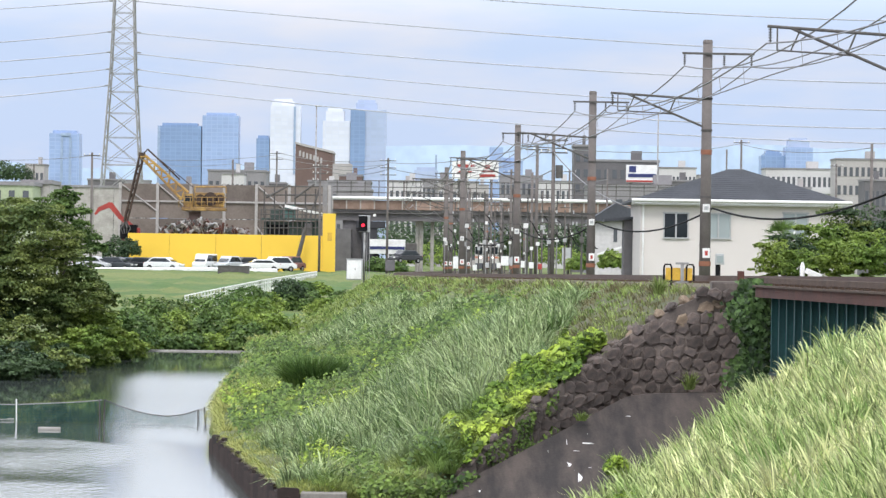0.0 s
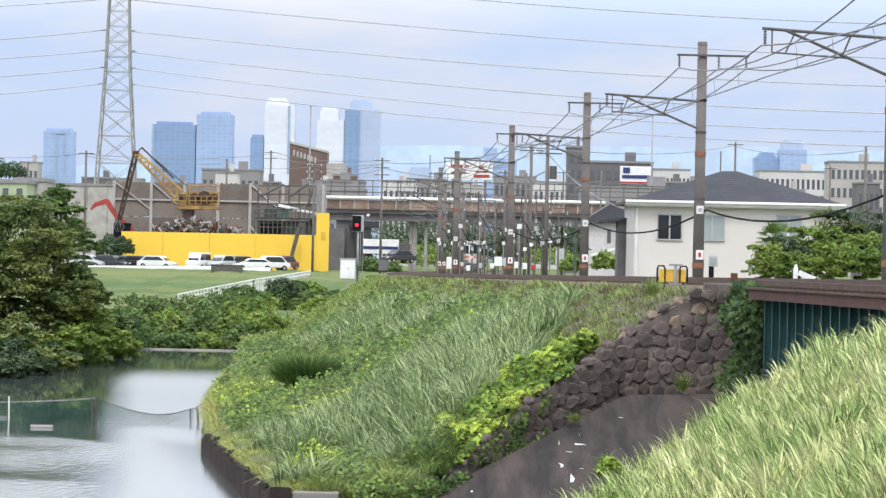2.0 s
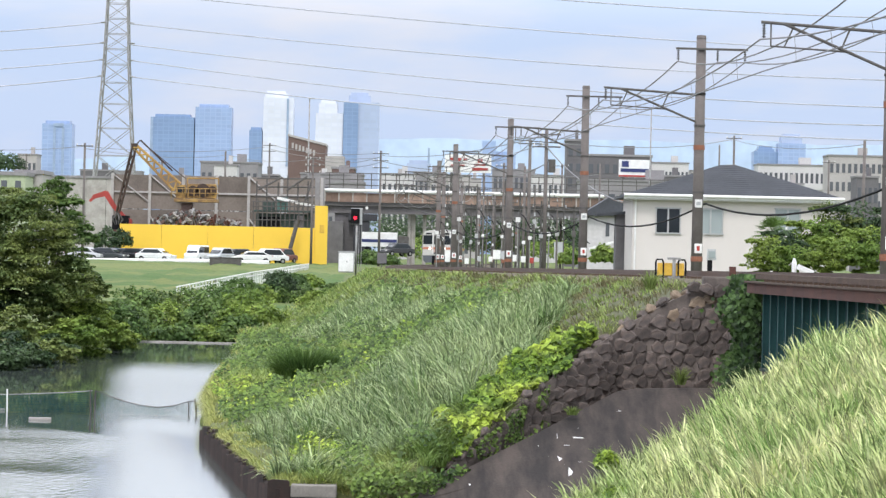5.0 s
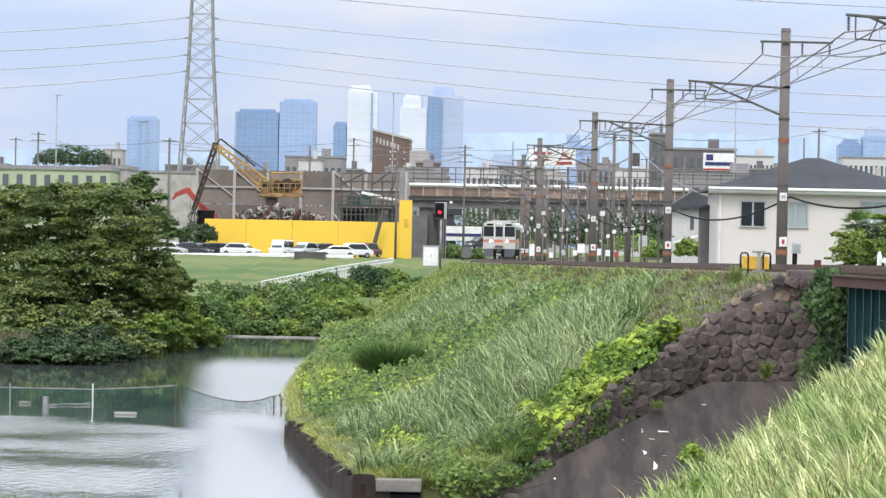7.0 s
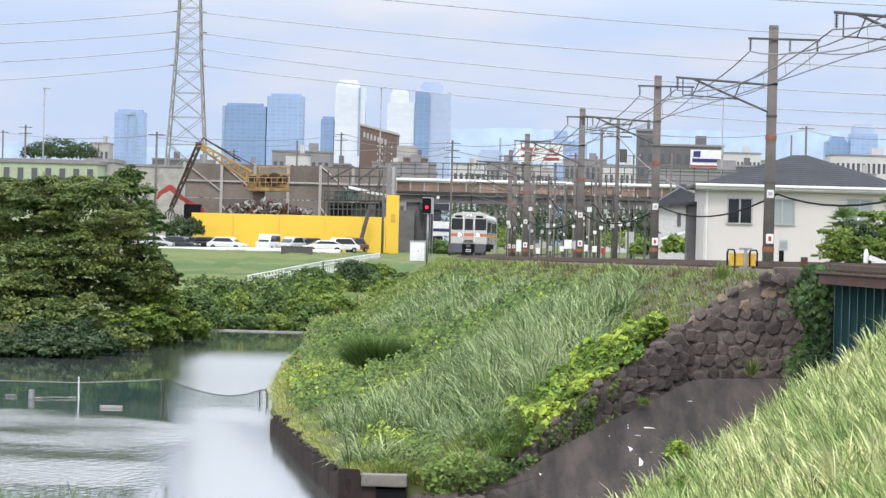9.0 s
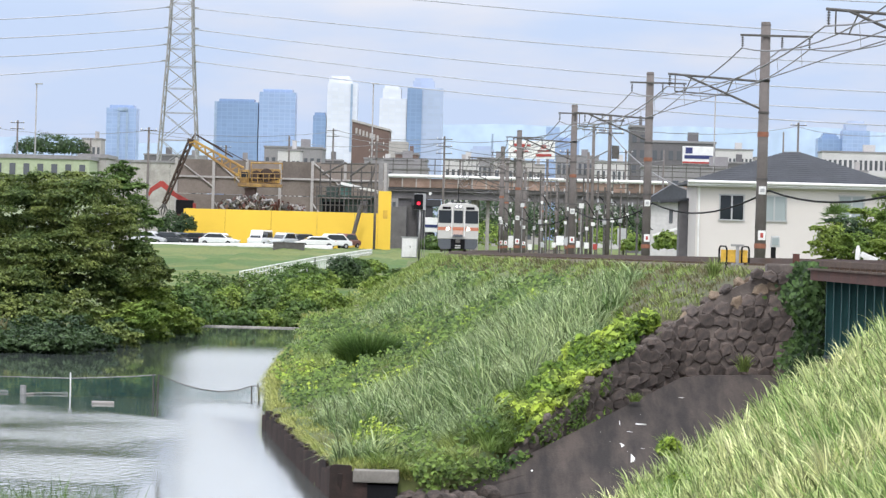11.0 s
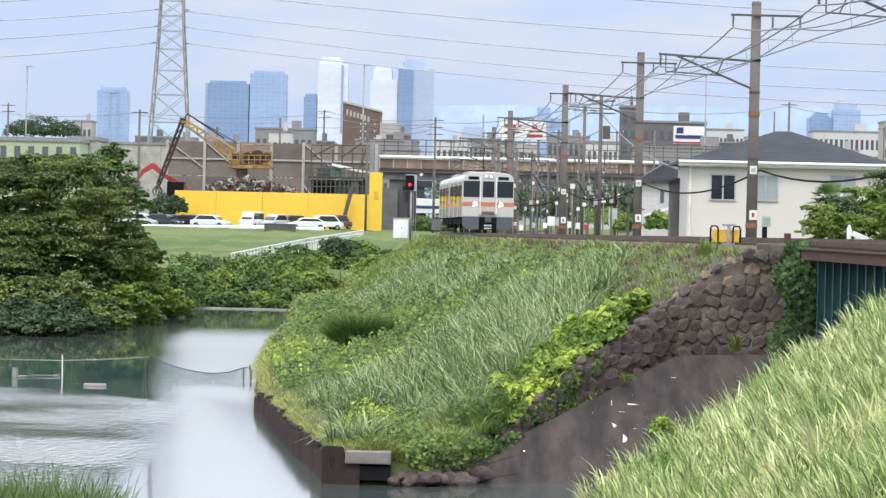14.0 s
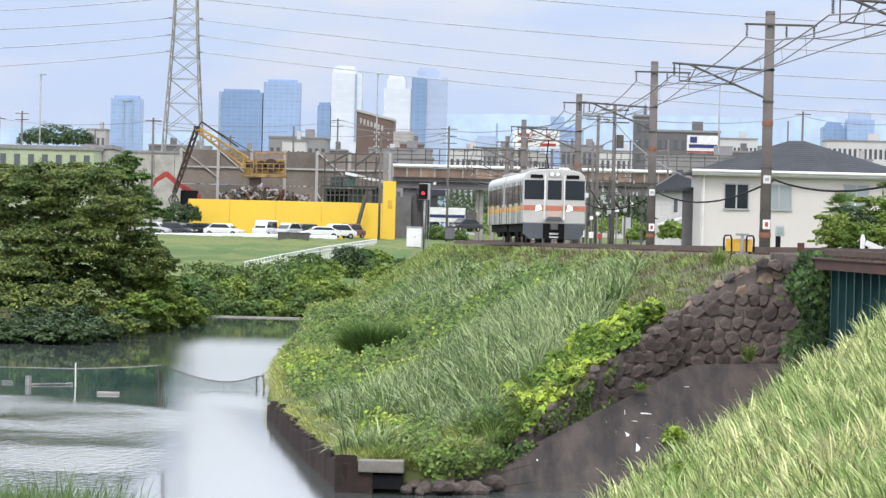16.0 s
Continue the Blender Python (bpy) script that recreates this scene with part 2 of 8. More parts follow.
def foot_z(y):
    """The height of the bank's foot behind the sheet piles."""
    return -5.26 - 0.17 * step(87, 118, y)


def step(a, b, v):
    k = min(1.0, max(0.0, (v - a) / (b - a)))
    return k * k * (3 - 2 * k)


def land_z(y):
    """The low land beyond the river bend, rising towards the yard."""
    return -5.0 + 0.7 * step(243, 300, y) + 2.55 * step(300, 425, y)


def ground_z(x, y):
    n = noise.noise((x * 0.35, y * 0.14, 0)) * 0.42 + noise.noise((x * 1.0, y * 0.45, 4)) * 0.2
    bed = -7.6
    tx = track_x(y)
    top = rail_z(y) - 0.42
    # the near mound at the foot of the road bridge
    near = -3.98 + 0.70 * (min(x, 6.6) - 3.77) + 0.30 * max(0.0, x - 6.6) + 0.02 * (y - 72)
    near = min(near, -0.95) + n * 0.6
    if y > 72:
        near -= (y - 72) * 0.65
    near = max(near, bed)
    if x < -7.2 and y < 72:
        near = max(near, -5.95 - 0.5 * max(0.0, y - 70) + n * 0.3)
    if y < 86:
        return near
    # the railway bank
    front = 86.9 if x < -1.3 else 88.5 + (x + 1.3) / 5.75 * 8.6
    front = min(front, 97.4)
    e = edge_x(y)
    crest = tx - 1.8
    if x >= crest:
        u = x - tx
        bank = top if u < 6 else top - 1.6 * step(6, 10, u) - 0.8 * step(300, 420, y) * step(6, 10, u)
        if u < 2:
            bank += n * 0.15
    else:
        if y < 243:
            low = foot_z(y)
        else:
            low = land_z(y)
        foot = e if y < 243 else crest - (top - low) / 0.5
        k = (crest - x) / max(0.5, crest - foot)
        if k < 0.7:
            drop = 1.28 * k
        else:
            drop = 0.9 + (min(k, 1.0) - 0.7) * 0.333
        bank = top + (low - top) * drop + n * min(1.0, k * 4)
        bend = step(238, 250, y)
        if x < e - 0.1 and y < 250:
            # the left shore and the bend
            shore = float(np.interp(x, (-60, -26, -20.5, -18.9, -17, -12.5), (160, 172, 180, 201, 215, 244)))
            if y > shore:
                bank = WATER - 0.15
            else:
                bank = bed
    if -1.3 < x < 7.2:
        # the bank meets the wing wall's top
        k = (97.0 - max(0.0, 4.6 - x) * 1.75) / 97.0
        front = 97.0 * k + 0.45
        xw = x / k
        wall_top = np.interp(xw, (-1.4, 0.3, 0.95, 2.3, 4.2, 5.0, 5.75, 6.3, 7.25), (-5.3, -5.3, -4.8, -3.6, -2.15, -1.6, -1.17, -0.9, -0.66)) * k
        bank = min(bank, wall_top + max(0.0, y - front) * 0.35)
    if y < front - 0.01:
        return near if near > bed + 0.1 else bed
    return bank


def bank_k(x, y):
    """0 at the crest of the railway bank, 1 at the water."""
    c = track_x(y) - 1.8
    if y < 243:
        f = edge_x(y)
    else:
        f = c - (rail_z(y) - 0.42 - land_z(y)) / 0.5
    return (c - x) / (c - f)


def drift_front(k):
    """Where the drift of tall grass begins, from the crest down to the foot."""
    return float(np.interp(k, (-0.1, 0.12, 0.30, 0.46, 0.58, 0.67, 0.9, 1.0), (121, 115, 104, 96.8, 93.0, 90.8, 89.5, 89.5)))


def drift_back(k):
    return float(np.interp(k, (-0.1, 0.0, 0.31, 0.58, 0.82, 1.0), (133, 133, 127, 121, 118, 116)))


def dry_slope(x, y):
    k = bank_k(x, y)
    return -0.6 < k < 0.32 and y < drift_front(k) and x - track_x(y) < 0.5


# ---- mesh helpers ----
class Form:
    """Gathers faces for one mesh."""

    def __init__(self):
        self.v, self.f = [], []

    def box(self, c, s, m=None, taper=1.0):
        i = len(self.v)
        for z in (-0.5, 0.5):
            k = taper if z > 0 else 1.0
            for x, y in ((-0.5, -0.5), (0.5, -0.5), (0.5, 0.5), (-0.5, 0.5)):
                p = Vector((c[0] + x * s[0] * k, c[1] + y * s[1] * k, c[2] + z * s[2]))
                self.v.append(m @ p if m else p)
        self.f += [(i, i + 3, i + 2, i + 1), (i + 4, i + 5, i + 6, i + 7)]
        self.f += [(i + a, i + (a + 1) % 4, i + 4 + (a + 1) % 4, i + 4 + a) for a in range(4)]
        return self

    def bar(self, a, b, r, r2=None, n=8, cap=True):
        a, b = Vector(a), Vector(b)
        r2 = r if r2 is None else r2
        d = b - a
        q = d.to_track_quat("Z", "Y")
        i = len(self.v)
        for p, rr in ((a, r), (b, r2)):
            for k in range(n):
                w = 2 * math.pi * (k + 0.5) / n
                self.v.append(p + q @ Vector((math.cos(w) * rr, math.sin(w) * rr, 0)))
        for k in range(n):
            self.f.append((i + k, i + (k + 1) % n, i + n + (k + 1) % n, i + n + k))
        if cap:
            self.f.append(tuple(i + k for k in reversed(range(n))))
            self.f.append(tuple(i + n + k for k in range(n)))
        return self

    def line(self, pts, r, n=5):
        """One bent tube through the points."""
        pts = [Vector(p) for p in pts]
        i = len(self.v)
        for k, p in enumerate(pts):
            d = pts[min(k + 1, len(pts) - 1)] - pts[max(k - 1, 0)]
            s = d.cross(Vector((0, 0, 1)))
            s = s.normalized() if s.length > 1e-6 else Vector((1, 0, 0))
            u = s.cross(d).normalized()
            for j in range(n):
                w = 2 * math.pi * (j + 0.5) / n
                self.v.append(p + (s * math.cos(w) + u * math.sin(w)) * r)
        for k in range(len(pts) - 1):
            o = i + k * n
            self.f += [(o + j, o + (j + 1) % n, o + n + (j + 1) % n, o + n + j) for j in range(n)]
        return self

    def prism(self, outline, y0, y1):
        """An outline in x and z, made solid from y0 to y1."""
        i, n = len(self.v), len(outline)
        self.v += [Vector((x, y0, z)) for x, z in outline] + [Vector((x, y1, z)) for x, z in outline]
        self.f.append(tuple(range(i, i + n)))
        self.f.append(tuple(reversed(range(i + n, i + 2 * n))))
        self.f += [(i + k, i + n + k, i + n + (k + 1) % n, i + (k + 1) % n) for k in range(n)]
        return self

    def slab(self, outline, z0, z1):
        """An outline in x and y, made solid from z0 to z1."""
        i, n = len(self.v), len(outline)
        self.v += [Vector((x, y, z0)) for x, y in outline] + [Vector((x, y, z1)) for x, y in outline]
        self.f.append(tuple(reversed(range(i, i + n))))
        self.f.append(tuple(range(i + n, i + 2 * n)))
        self.f += [(i + k, i + (k + 1) % n, i + n + (k + 1) % n, i + n + k) for k in range(n)]
        return self

    def mesh(self, name, material, bevel=0.0, smooth=False):
        me = bpy.data.meshes.new(name)
        me.from_pydata([tuple(p) for p in self.v], [], self.f)
        bm = bmesh.new()
        bm.from_mesh(me)
        bmesh.ops.recalc_face_normals(bm, faces=bm.faces)
        if bevel:
            bmesh.ops.bevel(bm, geom=list(bm.edges), offset=bevel, segments=2, affect="EDGES", profile=0.6, clamp_overlap=True)
        for f in bm.faces:
            f.smooth = smooth
        bm.to_mesh(me)
        bm.free()
        me.materials.append(material)
        return me


def part(name, form, material, parent=None, label="", bevel=0.0, smooth=False):
    ob = new(name, form.mesh(name, material, bevel, smooth))
    if parent:
        ob.parent = parent
    return tagged(ob, label)


def thing(name, at, label, category, group="", turn=0.0):
    ob = new(name)
    ob.empty_display_size = 0.2
    ob.matrix_world = Matrix.Translation(at) @ pose(0, 0, 0, 0, 0, turn)
    return tagged(ob, label, category, group)


def big_mesh(name, verts, faces, material, smooth=False):
    """A mesh from arrays: verts n x 3, faces m x 3 or m x 4."""
    me = bpy.data.meshes.new(name)
    n, (m, k) = len(verts), faces.shape
    me.vertices.add(n)
    me.vertices.foreach_set("co", np.asarray(verts, np.float32).ravel())
    me.loops.add(m * k)
    me.loops.foreach_set("vertex_index", np.asarray(faces, np.int32).ravel())
    me.polygons.add(m)
    me.polygons.foreach_set("loop_start", np.arange(0, m * k, k, dtype=np.int32))
    if smooth:
        me.polygons.foreach_set("use_smooth", np.ones(m, bool))
    me.update(calc_edges=True)
    me.materials.append(material)
    return me


# ---- ground and water ----
def spread(parts):
    out = []
    for a, b, s in parts:
        out += list(np.arange(a, b - 1e-6, s))
    return out + [parts[-1][1]]


def make_ground():
    xs = spread([(-3000, -600, 300), (-600, -100, 50), (-100, -30, 5), (-30, 16, 0.5), (16, 40, 3), (40, 100, 10), (100, 600, 50), (600, 3000, 300)])
    ys = spread([(-60, 0, 12), (0, 40, 5), (40, 130, 0.5), (130, 260, 1.0), (260, 440, 4), (440, 700, 20), (700, 4900, 300)])
    verts = [(x, y, ground_z(x, y)) for y in ys for x in xs]
    w = len(xs)
    faces = [(j * w + i, j * w + i + 1, (j + 1) * w + i + 1, (j + 1) * w + i) for j in range(len(ys) - 1) for i in range(w - 1)]
    me = big_mesh("ground", np.array(verts), np.array(faces), M["soil"], True)
    me.materials.append(M["field"])
    me.materials.append(M["dry_soil"])
    for p in me.polygons:
        c = p.center
        if 96 < c[1] < 140 and dry_slope(c[0], c[1]):
            p.material_index = 2
        if c[1] > 262 and c[0] < track_x(c[1]) - 7 or c[1] > 520:
            p.material_index = 1
    tagged(new("ground", me), "overgrown river bank and low fields", "ground", kind="structure")


make_ground()

water_mat = bpy.data.materials.new("river_water")
water_mat.use_nodes = True
_n, _l = water_mat.node_tree.nodes, water_mat.node_tree.links
_b = _n["Principled BSDF"]
_b.inputs["Base Color"].default_value = (0.075, 0.09, 0.085, 1)
_b.inputs["Roughness"].default_value = 0.04
_b.inputs["IOR"].default_value = 1.33
_b.inputs["Specular IOR Level"].default_value = 0.9
_co = _n.new("ShaderNodeTexCoord")
_wave = _n.new("ShaderNodeTexNoise")
_wave.inputs["Scale"].default_value = 1.5
_wave.inputs["Detail"].default_value = 4
_patch = _n.new("ShaderNodeTexNoise")
_patch.inputs["Scale"].default_value = 0.07
_pr = _n.new("ShaderNodeMapRange")
_pr.inputs["From Min"].default_value, _pr.inputs["From Max"].default_value = 0.42, 0.62
_pr.inputs["To Min"].default_value, _pr.inputs["To Max"].default_value = 0.004, 0.013
_bp = _n.new("ShaderNodeBump")
_bp.inputs["Distance"].default_value = 0.09
_wm = _n.new("ShaderNodeMapping")
_wm.inputs["Scale"].default_value = (3.6, 0.9, 1.0)
_l.new(_co.outputs["Object"], _wm.inputs["Vector"])
_l.new(_wm.outputs[0], _wave.inputs["Vector"])
# wind reaches the open water near the road bridge, and leaves the channel calm
_sp = _n.new("ShaderNodeSeparateXYZ")
_l.new(_co.outputs["Object"], _sp.inputs[0])
_open = _n.new("ShaderNodeMapRange")
_open.inputs["From Min"].default_value, _open.inputs["From Max"].default_value = 106.2, 104.2
_open.inputs["To Min"].default_value, _open.inputs["To Max"].default_value = 0.0, 1.0
_xm = _n.new("ShaderNodeMath")
_xm.operation = "MAXIMUM"
_xm.inputs[1].default_value = -14.4
_l.new(_sp.outputs["X"], _xm.inputs[0])
_xy = _n.new("ShaderNodeMath")
_xy.operation = "MULTIPLY_ADD"
_xy.inputs[1].default_value = 1.68
_l.new(_xm.outputs[0], _xy.inputs[0])
_l.new(_sp.outputs["Y"], _xy.inputs[2])
_l.new(_xy.outputs[0], _open.inputs["Value"])
# a fine breeze roughens the middle of the channel, away from the trees
_ratio = _n.new("ShaderNodeMath")
_ratio.operation = "DIVIDE"
_l.new(_sp.outputs["X"], _ratio.inputs[0])
_l.new(_sp.outputs["Y"], _ratio.inputs[1])
_mid = _n.new("ShaderNodeMapRange")
_mid.interpolation_type = "SMOOTHSTEP"
_mid.inputs["From Min"].default_value, _mid.inputs["From Max"].default_value = -0.088, -0.074
_l.new(_ratio.outputs[0], _mid.inputs["Value"])
_side = _n.new("ShaderNodeMapRange")
_side.inputs["From Min"].default_value, _side.inputs["From Max"].default_value = -7.6, -9.2
_side.inputs["To Min"].default_value, _side.inputs["To Max"].default_value = 0.0, 1.0
_l.new(_sp.outputs["X"], _side.inputs["Value"])
_gust = _n.new("ShaderNodeMath")
_gust.operation = "MULTIPLY"
_l.new(_open.outputs[0], _gust.inputs[0])
_l.new(_side.outputs[0], _gust.inputs[1])
# the wind comes in bands across the river
_bm = _n.new("ShaderNodeMapping")
_bm.inputs["Scale"].default_value = (0.10, 0.12, 1.0)
_bn = _n.new("ShaderNodeTexNoise")
_bn.inputs["Scale"].default_value = 1.0
_bn.inputs["Detail"].default_value = 3
_br = _n.new("ShaderNodeMapRange")
_br.inputs["From Min"].default_value, _br.inputs["From Max"].default_value = 0.40, 0.56
_br.inputs["To Min"].default_value, _br.inputs["To Max"].default_value = 0.28, 0.85
_g2 = _n.new("ShaderNodeMath")
_g2.operation = "MULTIPLY"
_l.new(_co.outputs["Object"], _bm.inputs["Vector"])
_l.new(_bm.outputs[0], _bn.inputs["Vector"])
_l.new(_bn.outputs[0], _br.inputs["Value"])
_l.new(_br.outputs[0], _g2.inputs[0])
_l.new(_gust.outputs[0], _g2.inputs[1])
_l.new(_co.outputs["Object"], _patch.inputs["Vector"])
_l.new(_patch.outputs[0], _pr.inputs["Value"])
_sum = _n.new("ShaderNodeMath")
_sum.operation = "MULTIPLY_ADD"
_sum.inputs[1].default_value = 0.42
_l.new(_g2.outputs[0], _sum.inputs[0])
_l.new(_pr.outputs[0], _sum.inputs[2])
_l.new(_sum.outputs[0], _bp.inputs["Strength"])
_rr = _n.new("ShaderNodeMapRange")
_rr.inputs["From Min"].default_value, _rr.inputs["From Max"].default_value = 0.40, 0.60
_rr.inputs["To Min"].default_value, _rr.inputs["To Max"].default_value = 0.025, 0.045
_l.new(_patch.outputs[0], _rr.inputs["Value"])
_ro = _n.new("ShaderNodeMath")
_ro.operation = "MULTIPLY_ADD"
_ro.inputs[1].default_value = 0.15
_far = _n.new("ShaderNodeMapRange")
_far.inputs["From Min"].default_value, _far.inputs["From Max"].default_value = 206, 182
_l.new(_sp.outputs["Y"], _far.inputs["Value"])
_mf = _n.new("ShaderNodeMath")
_mf.operation = "MULTIPLY"
_l.new(_mid.outputs[0], _mf.inputs[0])
_l.new(_far.outputs[0], _mf.inputs[1])
# the bank shelters the water at its foot
_lee = _n.new("ShaderNodeMath")
_lee.operation = "MULTIPLY_ADD"
_lee.inputs[1].default_value = 0.105
_l.new(_sp.outputs["Y"], _lee.inputs[0])
_l.new(_sp.outputs["X"], _lee.inputs[2])
_calm = _n.new("ShaderNodeMapRange")
_calm.interpolation_type = "SMOOTHSTEP"
_calm.inputs["From Min"].default_value, _calm.inputs["From Max"].default_value = 5.6, 3.6
_calm.inputs["To Min"].default_value, _calm.inputs["To Max"].default_value = 0.25, 1.0
_l.new(_lee.outputs[0], _calm.inputs["Value"])
_reach = _n.new("ShaderNodeMapRange")
_reach.inputs["From Min"].default_value, _reach.inputs["From Max"].default_value = 117, 126
_l.new(_sp.outputs["Y"], _reach.inputs["Value"])
_cr = _n.new("ShaderNodeMath")
_cr.operation = "MAXIMUM"
_l.new(_calm.outputs[0], _cr.inputs[0])
_l.new(_reach.outputs[0], _cr.inputs[1])
_mc = _n.new("ShaderNodeMath")
_mc.operation = "MULTIPLY"
_l.new(_mf.outputs[0], _mc.inputs[0])
_l.new(_cr.outputs[0], _mc.inputs[1])
_gr = _n.new("ShaderNodeMath")
_gr.operation = "MAXIMUM"
_l.new(_mc.outputs[0], _gr.inputs[0])
_l.new(_g2.outputs[0], _gr.inputs[1])
_l.new(_gr.outputs[0], _ro.inputs[0])
_l.new(_rr.outputs[0], _ro.inputs[2])
_l.new(_ro.outputs[0], _b.inputs["Roughness"])
_l.new(_wave.outputs[0], _bp.inputs["Height"])
_l.new(_bp.outputs[0], _b.inputs["Normal"])
_w = Form()
_w.v = [Vector(p) for p in ((-400, -40, WATER), (90, -40, WATER), (90, 246, WATER), (-400, 246, WATER))]
_w.f = [(0, 1, 2, 3)]
tagged(new("water", _w.mesh("water", water_mat)), "calm grey-green river with wind-ruffled patches", "river", kind="structure")

# ---- the railway ----
def along(y0, y1, s, dx, dz):
    return [Vector((track_x(y) + dx, y, rail_z(y) + dz)) for y in np.arange(y0, y1 + s / 2, s)]


def ribbon(pts, w, h):
    """A bar of width w and height h under the given points."""
    f = Form()
    for p in pts:
        f.v += [p + Vector((-w / 2, 0, -h)), p + Vector((w / 2, 0, -h)), p + Vector((w / 2, 0, 0)), p + Vector((-w / 2, 0, 0))]
    for k in range(len(pts) - 1):
        i = 4 * k
        f.f += [(i + a, i + (a + 1) % 4, i + 4 + (a + 1) % 4, i + 4 + a) for a in range(4)]
    f.f += [(0, 1, 2, 3), tuple(len(f.v) - 1 - k for k in range(4))]
    return f


def make_track():
    bed = Form()
    ys = list(np.arange(97.6, 560, 4))
    for y in ys:
        x, z = track_x(y), rail_z(y)
        bed.v += [Vector((x - 1.75, y, z - 0.5)), Vector((x - 1.25, y, z - 0.21)), Vector((x + 1.25, y, z - 0.21)), Vector((x + 1.75, y, z - 0.5))]
    for k in range(len(ys) - 1):
        i = 4 * k
        bed.f += [(i + a, i + a + 1, i + 5 + a, i + 4 + a) for a in range(3)]
    tagged(new("track_bed", bed.mesh("track_bed", M["ballast"])), "brown gravel ballast under the railway track", "ballast", kind="structure")
    for s in (-0.55, 0.55):
        tagged(part("rail", ribbon(along(62, 560, 4, s, 0), 0.07, 0.15), M["rail"]), "rusty steel rail of the single track", "rail", "rails of the track")
    sl = Form().box((0, 0, 0), (2.1, 0.22, 0.14)).mesh("sleeper", M["wood"])
    k = 0
    for y in np.arange(62, 225, 0.75):
        ob = new("sleeper", sl)
        ob.location = (track_x(y), y, rail_z(y) - 0.22)
        tagged(ob, "dark timber railway sleeper under the rails", "sleeper", "sleepers of the track")


make_track()


def make_bridge():
    """A plate girder bridge that carries the track from the abutment over the water."""
    br = thing("girder_bridge", (0, 0, 0), "green plate girder railway bridge with rust-brown top flange", "bridge")
    y0, y1 = 90.7, 60.0
    for s in (-0.95, 0.95):
        a, b = Vector((track_x(y0) + s, y0, rail_z(y0))), Vector((track_x(y1) + s, y1, rail_z(y0)))
        d = (b - a).normalized()
        nrm = Vector((d.y, -d.x, 0))
        if nrm.x > 0:
            nrm = -nrm
        ln = (b - a).length
        m = Matrix.Translation(a) @ Matrix((( d.x, nrm.x, 0, 0), (d.y, nrm.y, 0, 0), (0, 0, 1, 0), (0, 0, 0, 1)))
        web = part("web", Form().box((ln / 2, 0, -1.35), (ln, 0.03, 1.75), m), M["girder"], br, "green steel web plate, darkened for shade")
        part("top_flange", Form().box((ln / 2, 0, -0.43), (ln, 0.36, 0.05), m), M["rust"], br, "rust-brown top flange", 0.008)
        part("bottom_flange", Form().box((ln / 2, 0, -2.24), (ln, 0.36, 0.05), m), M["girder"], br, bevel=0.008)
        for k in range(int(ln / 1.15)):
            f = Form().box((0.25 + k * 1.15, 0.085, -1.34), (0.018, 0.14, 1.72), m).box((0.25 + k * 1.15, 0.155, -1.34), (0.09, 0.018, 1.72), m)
            part("stiffener", f, M["girder_lit"], br, "upright stiffener, green lightened as if lit")
    # timber edge and guard strip along the outer side
    for s, z, w, h, t in ((-1.32, -0.20, 0.24, 0.27, "rust"), (-1.20, -0.02, 0.10, 0.13, "wood"), (1.25, -0.2, 0.2, 0.2, "rust")):
        pts = [Vector((track_x(y) + s, y, rail_z(96.6) + z)) for y in (90.8, 84, 72, 60)]
        part("edge_beam", ribbon(pts, w, h), M[t], br, "rust-brown edge beam", 0.01)
    pts = [Vector((track_x(y) - 1.47, y, rail_z(96.6) - 0.19)) for y in (90.8, 84, 72, 60)]
    part("edge_strip", ribbon(pts, 0.08, 0.05), M["wood"], br, "grey strip along the edge beam", 0.006)


make_bridge()


